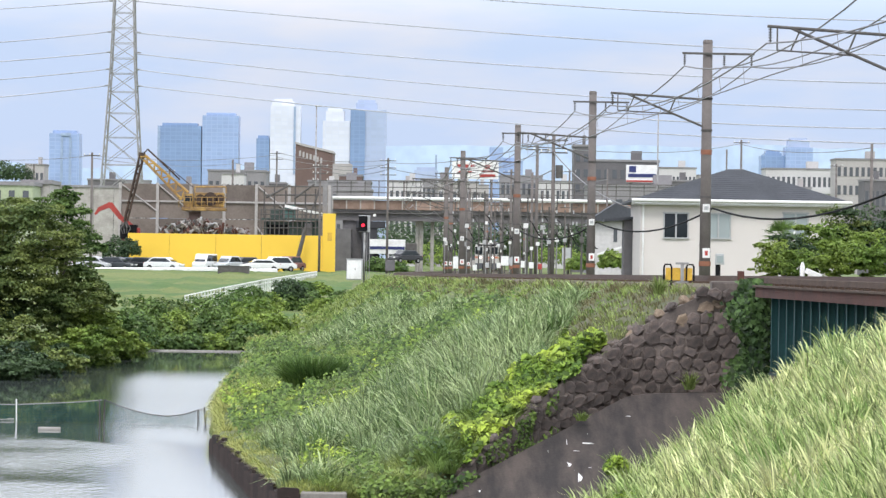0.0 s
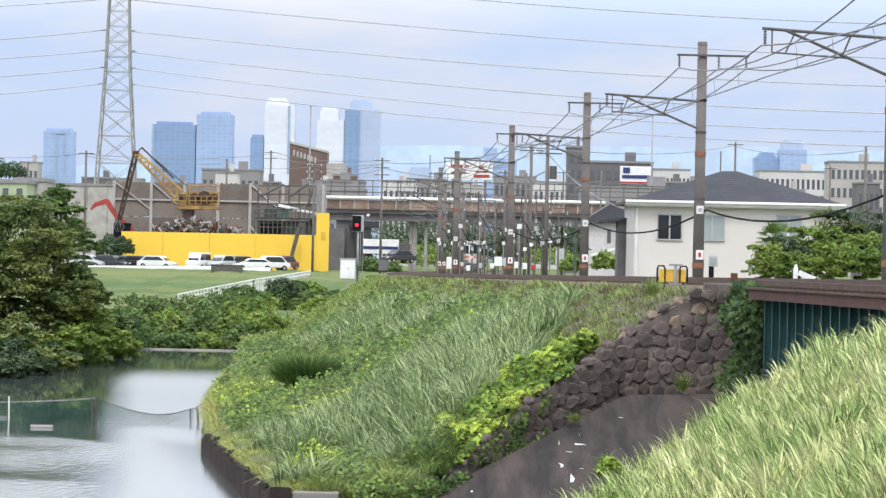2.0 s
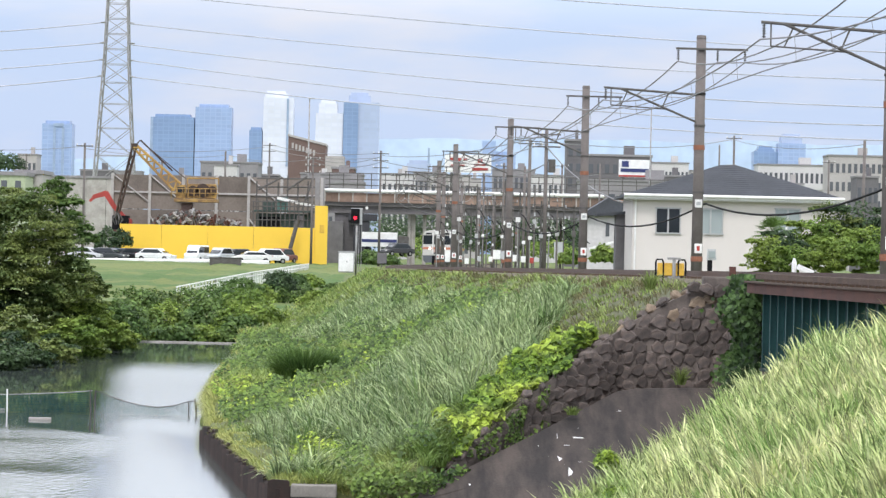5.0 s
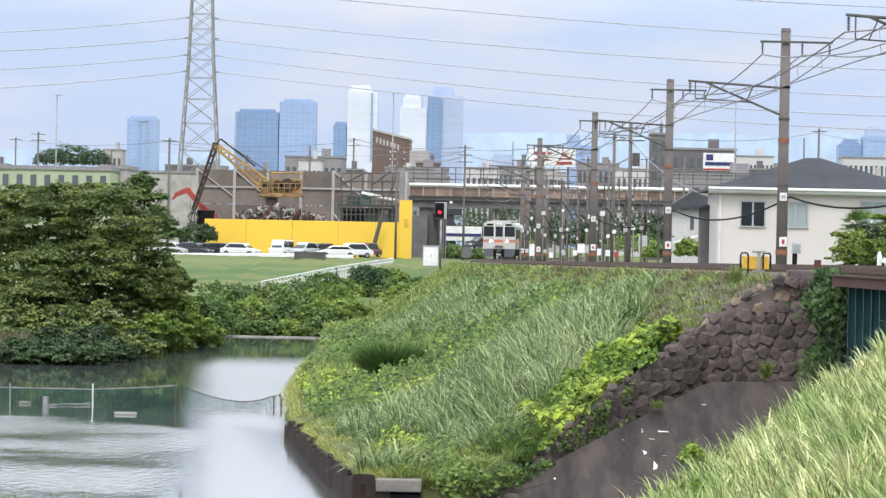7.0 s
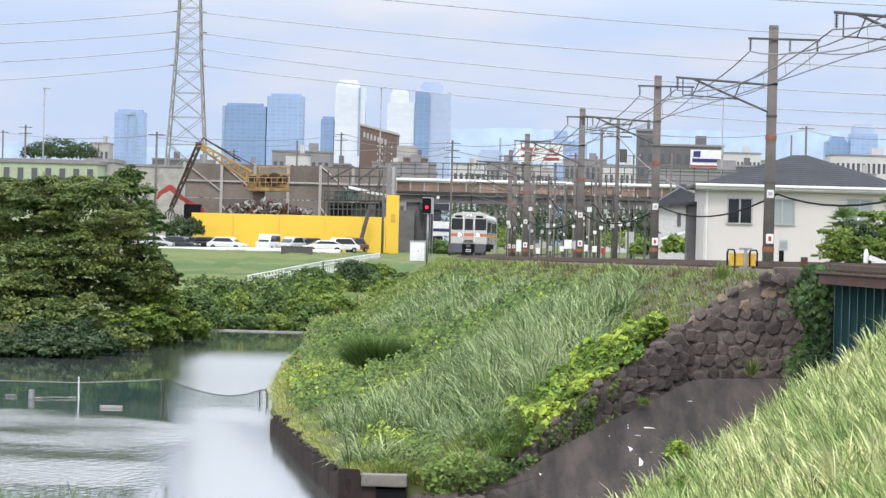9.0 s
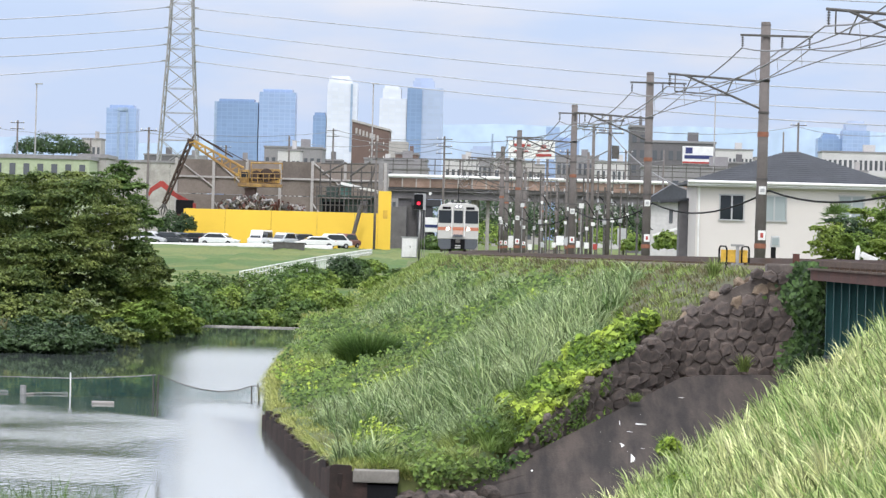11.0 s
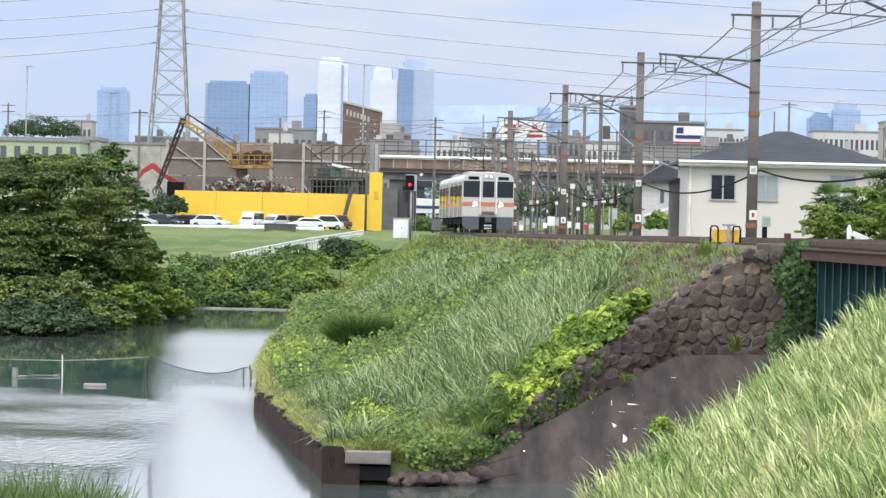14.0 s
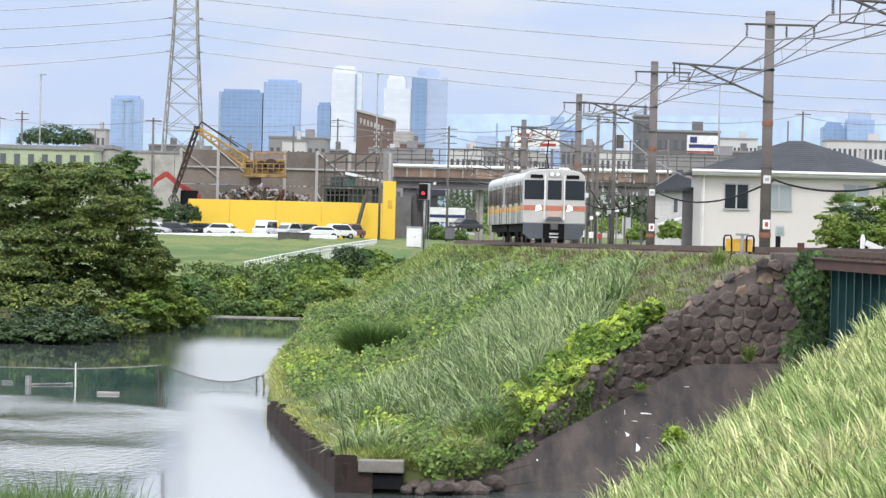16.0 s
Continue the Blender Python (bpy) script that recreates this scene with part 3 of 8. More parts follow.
def make_abutment():
    """The stone wing wall beside the bridge, with every stone set proud of the joints, and the concrete apron before it."""
    Y = 97.0
    outline = [(0.3, -5.5), (0.95, -4.75), (2.3, -3.55), (4.2, -2.1), (5.0, -1.55), (5.75, -1.12), (6.3, -0.86), (7.25, -0.62), (7.5, -0.62), (7.5, -5.5)]
    wall = thing("stone_wall", (0, Y, 0), "dark brown rubble stone wing wall of the railway abutment", "stone wall")

    def flare(x, y, z):
        """The wall bends towards the water at its low end."""
        k = (97.0 - max(0.0, 4.6 - x) * 1.75) / 97.0
        return Vector((x * k, 97.0 * k - Y + y, z * k))

    core = Form()
    fine = []
    for (xa, za), (xb, zb) in zip(outline[:-1], outline[1:-1]):
        n = max(1, int((xb - xa) / 0.3))
        fine += [(xa + (xb - xa) * i / n, za + (zb - za) * i / n) for i in range(n)]
    fine.append(outline[-2])
    for x, z in fine:
        core.v += [flare(x, 0.0, -6.3), flare(x, 0.0, z), flare(x, 0.9, z), flare(x, 0.9, -6.3)]
    for i in range(len(fine) - 1):
        core.f += [(4 * i + a, 4 * i + a + 1, 4 * i + a + 5, 4 * i + a + 4) for a in range(3)]
    part("core", core, M["mortar"], wall, "dark recessed mortar")

    def top_at(x):
        for (xa, za), (xb, zb) in zip(outline, outline[1:]):
            if xa <= x <= xb:
                return za + (zb - za) * (x - xa) / max(1e-6, xb - xa)
        return -9

    shapes = []
    rng = random.Random(5)
    for k in range(10):
        bm = bmesh.new()
        n = rng.choice((5, 6, 7, 8))
        rings = []
        rad = [rng.uniform(0.78, 1.2) for _ in range(n)]
        for dep, sc in ((0.02, 1.0), (-0.085, 0.96), (-0.125, 0.74)):
            rings.append([bm.verts.new((math.cos(2 * math.pi * (i + 0.15) / n) * rad[i] * sc * 0.5 + rng.uniform(-0.02, 0.02), dep + rng.uniform(-0.02, 0.02), math.sin(2 * math.pi * (i + 0.15) / n) * rad[i] * sc * 0.5 + rng.uniform(-0.02, 0.02))) for i in range(n)])
        for a, b in zip(rings, rings[1:]):
            for i in range(n):
                bm.faces.new((a[i], a[(i + 1) % n], b[(i + 1) % n], b[i]))
        bm.faces.new(rings[-1])
        bmesh.ops.recalc_face_normals(bm, faces=bm.faces)
        me = bpy.data.meshes.new("stone")
        bm.to_mesh(me)
        bm.free()
        me.materials.append(M["stone"])
        tan = me.copy()
        tan.materials.clear()
        tan.materials.append(M["tan_stone"])
        shapes.append((me, tan))
    row, z = 0, -5.2
    while z < -0.6:
        x = 0.3 + 0.21 * (row % 2)
        while x < 7.3:
            wst = rng.uniform(0.29, 0.44)
            xx, zz = x + wst / 2 + rng.uniform(-0.04, 0.04), z + rng.uniform(-0.07, 0.07)
            if zz < top_at(xx) - 0.12 and xx < 7.3 and zz > -5.15:
                high = top_at(xx) - zz < 0.42 and xx > 4.6
                ob = new("stone", rng.choice(shapes)[1 if high and rng.random() < 0.35 else 0])
                ob.parent = wall
                ob.location = flare(xx, 0.0, zz)
                ob.rotation_euler = (rng.uniform(-0.12, 0.12), rng.uniform(-0.5, 0.5), rng.uniform(-0.12, 0.12) + (0.55 if xx < 4.6 else 0.0))
                ob.scale = (wst * rng.uniform(0.9, 1.08) * (1.3 if xx < 4.6 else 1.0), rng.uniform(0.35, 0.7), rng.uniform(0.29, 0.39))
            x += wst * (0.60 if x < 4.5 else 0.93)
        z += 0.295
        row += 1
    part("coping", Form().box((6.95, 0.2, -0.60), (0.72, 0.8, 0.26)), M["mortar"], wall, "weathered bearing block at the girder's end", 0.05)
    for x, z, k in ((6.35, -0.74, 0.42), (6.68, -0.80, 0.40), (7.02, -0.82, 0.44)):
        ob = new("stone", rng.choice(shapes)[0])
        ob.parent = wall
        ob.location = (x, -0.12 - 0.1 * rng.random(), z)
        ob.rotation_euler = (rng.uniform(-0.5, 0.1), rng.uniform(-0.5, 0.5), rng.uniform(-0.3, 0.3))
        ob.scale = (k, 0.8, k * 0.72)
    part("bearing_post", Form().box((7.3, -0.1, -0.42), (0.16, 0.2, 0.42)), M["rust"], wall, "rusty upright stop", 0.01)
    # the pier that carries the track to the girder's end
    pier = Form()
    for y in (90.9, 98.0):
        x = track_x(y)
        pier.v += [Vector((x - 1.0, y - Y, -4.6)), Vector((x + 2.4, y - Y, -4.6)), Vector((x + 2.4, y - Y, rail_z(y) - 0.30)), Vector((x - 1.0, y - Y, rail_z(y) - 0.30))]
    pier.f = [(0, 1, 2, 3), (4, 7, 6, 5), (0, 3, 7, 4), (3, 2, 6, 7), (1, 5, 6, 2)]
    part("pier", pier, M["mortar"], wall, "pier darkened for shade under the deck behind the ivy")
    # rough stones laid along the sloping top
    x = 0.5
    while x < 7.0:
        for dep in (0.12, 0.42, 0.72):
            if rng.random() < 0.8:
                ob = new("stone", rng.choice(shapes)[1 if x > 4.3 and rng.random() < 0.3 else 0])
                ob.parent = wall
                ob.location = flare(x + rng.uniform(-0.1, 0.1), dep + rng.uniform(-0.1, 0.1), top_at(x) + rng.uniform(-0.03, 0.03))
                ob.rotation_euler = (rng.uniform(-1.5, -0.8), rng.uniform(-0.7, -0.2), rng.uniform(-0.4, 0.9))
                ob.scale = (rng.uniform(0.24, 0.42), rng.uniform(0.5, 0.9), rng.uniform(0.22, 0.36))
        x += rng.uniform(0.22, 0.34)
    # apron
    ap = Form()
    top = [(-1.2, 87.4, -5.75), (0.8, 90.2, -4.95), (2.6, 92.9, -4.15), (4.45, 95.6, -3.30), (4.9, 95.7, -3.22), (6.3, 95.7, -3.17), (11, 95.7, -3.17)]
    bot = [(-1.25, 87.0, -6.4), (1.2, 87.2, -6.4), (3.2, 87.3, -6.4), (5.0, 87.4, -6.4), (6.0, 87.4, -6.4), (8.0, 87.4, -6.4), (11, 87.4, -6.4)]
    n = len(top)
    for r in range(5):
        k = r / 4
        for a, b in zip(top, bot):
            p = Vector(a).lerp(Vector(b), k)
            ap.v.append(p)
    for r in range(4):
        for i in range(n - 1):
            ap.f.append((r * n + i, r * n + i + 1, (r + 1) * n + i + 1, (r + 1) * n + i))
    base = len(ap.v)
    ap.v += [Vector((a[0] + 0.1, a[1] + 1.4, a[2] - 0.03)) for a in top]
    for i in range(n - 1):
        ap.f.append((i, base + i, base + i + 1, i + 1))
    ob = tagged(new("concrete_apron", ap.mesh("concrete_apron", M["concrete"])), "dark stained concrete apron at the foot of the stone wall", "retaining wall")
    # white lime streaks on the apron
    for (x0, z0, w, h) in ((2.90, -4.74, 0.20, 0.09), (3.10, -5.0, 0.24, 0.22), (2.94, -5.22, 0.12, 0.15), (3.16, -4.72, 0.10, 0.05), (3.02, -4.86, 0.10, 0.10), (2.96, -4.28, 0.012, 0.08), (3.1, -4.46, 0.20, 0.008), (3.3, -4.80, 0.22, 0.008), (4.4, -3.72, 0.26, 0.008), (4.05, -3.95, 0.012, 0.16), (4.75, -3.95, 0.16, 0.010), (3.4, -4.1, 0.12, 0.008), (0.65, -5.28, 0.40, 0.05), (0.80, -5.36, 0.16, 0.07), (3.3, -4.3, 0.3, 0.025), (2.5, -4.52, 0.03, 0.13), (2.72, -4.75, 0.025, 0.16), (2.2, -4.66, 0.14, 0.015), (1.0, -5.30, 0.22, 0.02), (0.35, -5.33, 0.16, 0.025), (1.45, -5.02, 0.05, 0.02), (1.9, -5.22, 0.30, 0.012), (2.55, -5.30, 0.025, 0.10), (3.6, -4.62, 0.04, 0.10)):
        # on the sloping face between the upper and the lower edge
        ty, tz = 92.9 + (x0 - 2.6) * 1.47, -4.15 + (x0 - 2.6) * 0.455
        k = (z0 - tz) / (-6.4 - tz)
        y = ty + (87.3 - ty) * k
        slope = math.degrees(math.atan2(ty - 87.3, tz + 6.4))
        m = Matrix.Translation((x0, y, z0)) @ pose(0, 0, 0, -slope, 0, 0)
        s = Form()
        rr = random.Random(int(x0 * 100))
        pts = [(math.cos(a * 0.7) * w * rr.uniform(0.45, 1.0), math.sin(a * 0.7) * h * rr.uniform(0.5, 1.0) * 2.2) for a in range(9)]
        s.v = [m @ Vector((px, -0.012, pz)) for px, pz in pts] + [m @ Vector((px, 0.02, pz)) for px, pz in pts]
        s.f = [tuple(range(9))] + [(i, (i + 1) % 9, 9 + (i + 1) % 9, 9 + i) for i in range(9)]
        part("lime_stain", s, M["white"], ob, "white lime bloom")
    # sheet piles along the bank's edge
    pw = thing("sheet_pile_wall", (0, 0, 0), "dark rusted sheet pile wall holding the grassy river bank", "retaining wall")
    pile = Form().prism([(-0.24, -1.6), (-0.24, -0.03), (-0.13, 0.0), (0.2, -0.015), (0.24, -0.05), (0.24, -1.6)], -0.05, 0.05).mesh("pile", M["pile"])
    y, k = 86.6, 0
    while y < 119:
        ob = new("pile", pile)
        ob.parent = pw
        t = step(86, 120, y)
        ob.location = (edge_x(y) - 0.06 - 0.10 * (k % 2), y, foot_z(y) + 0.04 - 0.05 * (k % 3) - 0.2 * step(112, 140, y))
        ob.location.z += (0.12 + 0.2 * step(92, 100, y)) * noise.noise((y * 0.9, 2, 0))
        ob.rotation_euler = (0.12 * noise.noise((y, 5, 0)), 0.22 * noise.noise((y * 1.3, 9, 0)), math.atan2(1, -0.108) + (0.25 if k % 2 else -0.25))
        y += 0.44
        k += 1
    for x, zt in ((-3.3, -5.06), (-2.95, -5.2)):
        ob = new("pile", pile)
        ob.parent = pw
        ob.location = (x, 86.45, zt)
    cap = thing("outlet_block", site(572, 884, 86.3), "weathered concrete outlet block on the sheet piles", "concrete block")
    part("slab", Form().box((0, 0.4, 0), (1.0, 0.8, 0.27)), M["dull_concrete"], cap, bevel=0.03)
    part("opening", Form().box((0.1, 0.45, -0.34), (0.75, 0.7, 0.3)), M["black"], cap, "dark drain opening")


make_abutment()


# ---- overhead line ----
POLES = (99.6, 136.6, 175.5, 215.6, 262.0, 303.0, 343.0, 383.0, 423.0, 463.0, 503.0, 543.0)
SIDE = 3.35
POLE_H = 8.25


def make_pole():
    p = thing("catenary_pole", (0, 0, 0), "weathered concrete catenary pole with steel cantilever arm over the track", "catenary pole", "catenary poles")
    part("post", Form().bar((0, 0, -1.2), (0, 0, POLE_H), 0.20, 0.165, 16), M["pole_concrete"], p, smooth=True)
    part("cap", Form().bar((0, 0, POLE_H - 0.05), (0, 0, POLE_H + 0.06), 0.18, 0.15, 16), M["pole_concrete"], p)
    part("crossarm", Form().box((0.35, -0.2, POLE_H - 0.42), (2.5, 0.07, 0.075)), M["dark_steel"], p, "steel angle crossarm", 0.008)
    part("arm", Form().bar((-0.1, -0.05, POLE_H - 2.0), (-3.35, -0.05, POLE_H - 1.82), 0.042, n=8), M["dark_steel"], p, "steel cantilever arm")
    part("brace", Form().bar((-0.1, -0.05, POLE_H - 2.95), (-2.75, -0.05, POLE_H - 1.86), 0.04, n=8), M["dark_steel"], p, "sloping steel brace")
    part("strut", Form().bar((-1.1, -0.05, POLE_H - 1.95), (-1.3, -0.05, POLE_H - 2.44), 0.025, n=6), M["dark_steel"], p)
    part("steady_arm", Form().bar((-1.2, -0.05, POLE_H - 2.52), (-3.1, -0.05, POLE_H - 2.42), 0.022, n=6).bar((-3.1, -0.05, POLE_H - 2.42), (-3.1, -0.05, POLE_H - 1.85), 0.022, n=6).bar((-2.5, -0.05, POLE_H - 1.86), (-2.75, -0.05, POLE_H - 2.42), 0.02, n=6), M["dark_steel"], p)
    ins = Form()
    for k in range(5):
        ins.bar((0, 0, -0.05 - 0.07 * k), (0, 0, -0.08 - 0.07 * k), 0.055, 0.04, 8)
    ins.bar((0, 0, 0), (0, 0, -0.42), 0.018, n=6)
    im = ins.mesh("insulator", M["dark_steel"])
    for x, z in ((-0.82, POLE_H - 0.44), (0.55, POLE_H - 0.44), (1.5, POLE_H - 0.44), (-3.3, POLE_H - 1.85)):
        ob = new("insulator", im)
        ob.parent, ob.location = p, (x, -0.2, z)
    for z in (4.35, 0.50):
        part("band", Form().bar((0, 0, z), (0, 0, z + 0.17), 0.212 - z * 0.0035, n=16), M["orange_band"], p, "faded orange band")
    for z in (5.15, 6.25, POLE_H - 2.0, 2.85):
        part("clamp", Form().bar((0, 0, z), (0, 0, z + 0.07), 0.215 - z * 0.0035, n=16), M["dark_steel"], p)
    part("number_plate", Form().box((0, -0.205, 2.50), (0.25, 0.02, 0.28)), M["white"], p, "white number plate", 0.004)
    part("number_bar", Form().box((0, -0.222, 2.50), (0.15, 0.01, 0.12)), M["grey_paint"], p)
    part("notice_plate", Form().box((0.02, -0.215, 0.95), (0.26, 0.02, 0.33)), M["white"], p, "small white notice plate", 0.004)
    part("notice_mark", Form().box((0.02, -0.23, 0.95), (0.10, 0.01, 0.16)), M["red_paint"], p)
    part("step_bolts", Form().line([(-0.2, -0.05, 1.2), (-0.2, -0.05, 1.25)], 0.01), M["dark_steel"], p)
    return p


pole = make_pole()
for k, y in enumerate(POLES):
    turn = pose(track_x(y) + SIDE, y, rail_z(y) - 0.15, 0, 0, math.degrees(math.atan2(-(track_x(y + 2) - track_x(y - 2)), 4)))
    if k == 0:
        pole.matrix_basis = turn
    else:
        copy_thing(pole, turn)


def span(a, b, sag, n=10):
    return [a.lerp(b, i / n) - Vector((0, 0, 4 * sag * (i / n) * (1 - i / n))) for i in range(n + 1)]


def wire(name, dx, dz, sag, r, label, first=57.4, mt="wire"):
    ys = (first,) + POLES
    pts = []
    for a, b in zip(ys, ys[1:]):
        pa = Vector((track_x(a) + dx, a - 0.2, rail_z(a) - 0.15 + dz))
        pb = Vector((track_x(b) + dx, b - 0.2, rail_z(b) - 0.15 + dz))
        pts += span(pa, pb, sag)
    tagged(part(name, Form().line(pts, r), M[mt]), label, "wire", "overhead wires")


TOP = POLE_H
wire("feeder_wire", SIDE - 0.82, TOP - 0.86, 0.75, 0.024, "grey feeder wire slung from pole to pole")
wire("feeder_wire", SIDE + 0.55, TOP - 0.86, 0.60, 0.022, "grey feeder wire slung from pole to pole")
wire("feeder_wire", SIDE + 1.5, TOP - 0.86, 0.65, 0.022, "grey feeder wire slung from pole to pole")
wire("messenger_wire", 0.0, TOP - 2.25, 0.55, 0.022, "messenger wire above the track")
wire("contact_wire", 0.1, TOP - 3.05, 0.03, 0.018, "contact wire above the track")
wire("signal_cable", SIDE + 0.25, 2.5, 0.6, 0.034, "thick black signal cable sagging between poles", mt="black")
drop = Form()
for a, b in zip((57.4,) + POLES, POLES):
    for i in range(1, 8):
        k = i / 8
        y = a + (b - a) * k
        zb = rail_z(y) - 0.15 + TOP
        drop.bar((track_x(y) + 0.05, y - 0.2, zb - 2.25 - 2.2 * k * (1 - k)), (track_x(y) + 0.1, y - 0.2, zb - 3.05), 0.008, n=4, cap=False)
tagged(part("droppers", drop, M["wire"]), "thin dropper wires of the overhead line", "wire", kind="stuff")


# ---- the train ----
M["train_body"] = mat("brushed_steel_body", (0.50, 0.49, 0.47), 0.38, (0.42, 0.41, 0.39), 0.5, 12, 0.03, metal=0.55)
M["train_white"] = mat("train_front_white", (0.52, 0.505, 0.48), 0.4, (0.46, 0.45, 0.43), 0.8, 15, 0.02, contrast=0.2)
M["train_orange"] = mat("train_orange_band", (0.50, 0.175, 0.10), 0.45, (0.44, 0.16, 0.10), 0.8, 15, 0.02)
M["train_yellow"] = mat("train_yellow_band", (0.80, 0.42, 0.08), 0.45, None, 0.8, 15, 0.02)
M["train_skirt"] = mat("train_grey_skirt", (0.095, 0.105, 0.12), 0.5, (0.075, 0.08, 0.09), 0.8, 15, 0.02)
M["train_pink"] = mat("train_door_panel", (0.62, 0.44, 0.38), 0.5, None, 0.8, 15, 0.02)
M["train_roof"] = mat("train_roof_paint", (0.33, 0.33, 0.32), 0.7, (0.24, 0.23, 0.22), 0.6, 12, 0.05)
HALF = 1.475
LONG = 13.6


def body_section():
    pts = [(-HALF, 0.92), (-HALF, 2.95)]
    for k in range(1, 9):
        w = math.pi / 2 * k / 9
        pts.append((-HALF + 0.34 * (1 - math.cos(w)), 2.95 + 0.42 * math.sin(w)))
    pts.append((-0.95, 3.44))
    pts += [(-0.45, 3.51), (0, 3.53)]
    return pts + [(-x, z) for x, z in reversed(pts[:-1])]


def make_car(front, label):
    c = thing("train_car", (0, 0, 0), label, "train", "cars of the train")
    part("body", Form().prism(body_section(), 0.0 if not front else 0.1, LONG), M["train_body"], c, smooth=False)
    part("roof_cover", Form().prism([(x * 0.985, z + 0.012) for x, z in body_section()[8:14]], 0.5, LONG - 0.2), M["train_roof"], c, "pale grey roof")
    for s in (-1, 1):
        part("side_band", Form().box((s * (HALF + 0.004), 0.62, 1.66), (0.008, 0.9, 0.24)), M["train_orange"], c, "orange side band")
        part("side_band", Form().box((s * (HALF + 0.003), LONG / 2 + 0.6, 1.62), (0.008, LONG - 1.3, 0.26)), M["train_yellow"], c, "yellow side band")
        for y in (2.5, 6.8, 11.1):
            door = part("side_door", Form().box((s * (HALF - 0.02), y, 1.95), (0.03, 1.34, 1.98)), M["train_body"], c, "recessed steel sliding door")
            for dy in (-0.33, 0.33):
                part("door_window", Form().box((s * (HALF + 0.004), y + dy, 2.25), (0.012, 0.46, 1.0)), M["glass"], door)
            for dy in (-0.70, 0.70):
                part("door_edge", Form().box((s * (HALF + 0.008), y + dy, 1.92), (0.02, 0.09, 2.0)), M["black"], door, "dark door edge")
        for y, w in ((0.95, 0.6), (4.65, 2.5), (8.95, 2.5), (12.7, 0.9)):
            part("side_window", Form().box((s * (HALF + 0.003), y, 2.32), (0.012, w, 0.85)), M["glass"], c)
    under = Form()
    for y, l, w in ((5.2, 1.4, 2.3), (6.8, 1.2, 2.5), (8.5, 1.6, 2.3)):
        under.box((0, y, 0.62), (w, l, 0.62))
    part("underframe", Form().box((0, LONG / 2 + 0.2, 0.72), (2.5, LONG - 0.6, 0.4)), M["black"], c, "black underframe")
    part("equipment", under, M["black"], c, "dark underfloor equipment boxes", 0.04)
    for y in (2.6, 11.0):
        b = part("bogie", Form().box((0, y, 0.55), (2.1, 2.8, 0.25)).box((-0.95, y, 0.42), (0.12, 2.6, 0.3)).box((0.95, y, 0.42), (0.12, 2.6, 0.3)), M["black"], c, "dark steel bogie", 0.03)
        for dy in (-1.05, 1.05):
            for s in (-0.55, 0.55):
                part("wheel", Form().bar((s - 0.06, y + dy, 0.43), (s + 0.06, y + dy, 0.43), 0.43, n=20), M["dark_steel"], b)
    for y in (7.2, 11.0):
        part("air_conditioner", Form().box((0, y, 3.56), (1.7, 2.2, 0.16), taper=0.92), M["train_roof"], c, "roof air conditioner", 0.05)
    if not front:
        return c
    # the face
    face = [(-HALF, 0.92), (-HALF, 3.02), (-1.41, 3.22), (-1.27, 3.37), (-0.95, 3.46), (0, 3.54), (0.95, 3.46), (1.27, 3.37), (1.41, 3.22), (HALF, 3.02), (HALF, 0.92)]
    fc = part("face", Form().prism(face, -0.22, 0.12), M["train_white"], c, "off-white front mask", 0.05)
    for s in (-1, 1):
        part("windscreen", Form().box((s * 0.95, -0.225, 2.52), (0.96, 0.03, 0.92)), M["glass"], fc, "dark windscreen", 0.01)
        part("pillar", Form().box((s * 0.46, -0.28, 2.15), (0.075, 0.14, 2.1)), M["white"], fc, "white gangway post", 0.012)
        part("destination_box", Form().box((s * 0.86, -0.232, 3.15), (0.60, 0.03, 0.17)), M["black"], fc, "dark display box")
        part("front_band", Form().box((s * 0.99, -0.226, 1.66), (0.94, 0.02, 0.24)), M["train_orange"], fc, "orange front band")
        part("headlight", Form().prism([(0.58, 1.50), (0.88, 1.58), (0.84, 1.74), (0.66, 1.80)] if s > 0 else [(-0.88, 1.50), (-0.58, 1.60), (-0.66, 1.78), (-0.86, 1.76)], -0.265, -0.2), M["headlamp"], fc, "lit headlight")
        part("skirt", Form().prism([(s * 0.5, 0.2), (s * 0.5, 0.92), (s * 1.42, 0.92), (s * 1.42, 0.42), (s * 1.2, 0.18)], -0.2, 0.5), M["train_skirt"], c, "grey snow skirt", 0.02)
    part("gangway_door", Form().box((0, -0.235, 2.02), (0.82, 0.05, 2.0)), M["train_white"], fc, "off-white gangway door", 0.01)
    part("door_panel", Form().box((0, -0.264, 1.38), (0.72, 0.02, 0.28)), M["train_pink"], fc, "pinkish lower door panel")
    part("gangway_window", Form().box((0, -0.265, 2.52), (0.66, 0.02, 0.92)), M["glass"], fc)
    part("gangway_band", Form().box((0, -0.266, 1.66), (0.80, 0.02, 0.24)), M["train_orange"], fc, "orange band")
    part("gangway_step", Form().prism([(-0.4, 1.08), (-0.3, 1.25), (0.3, 1.25), (0.4, 1.08)], -0.36, -0.2), M["train_skirt"], fc, "grey step plate", 0.02)
    part("top_lamp", Form().bar((-0.14, -0.27, 3.27), (-0.14, -0.2, 3.27), 0.065, n=14), M["headlamp"], fc, "lit roof lamp")
    part("top_lamp", Form().bar((0.14, -0.27, 3.27), (0.14, -0.2, 3.27), 0.065, n=14), M["headlamp"], fc, "lit roof lamp")
    part("lamp_housing", Form().box((0, -0.225, 3.25), (0.6, 0.05, 0.26)), M["grey_paint"], fc, bevel=0.02)
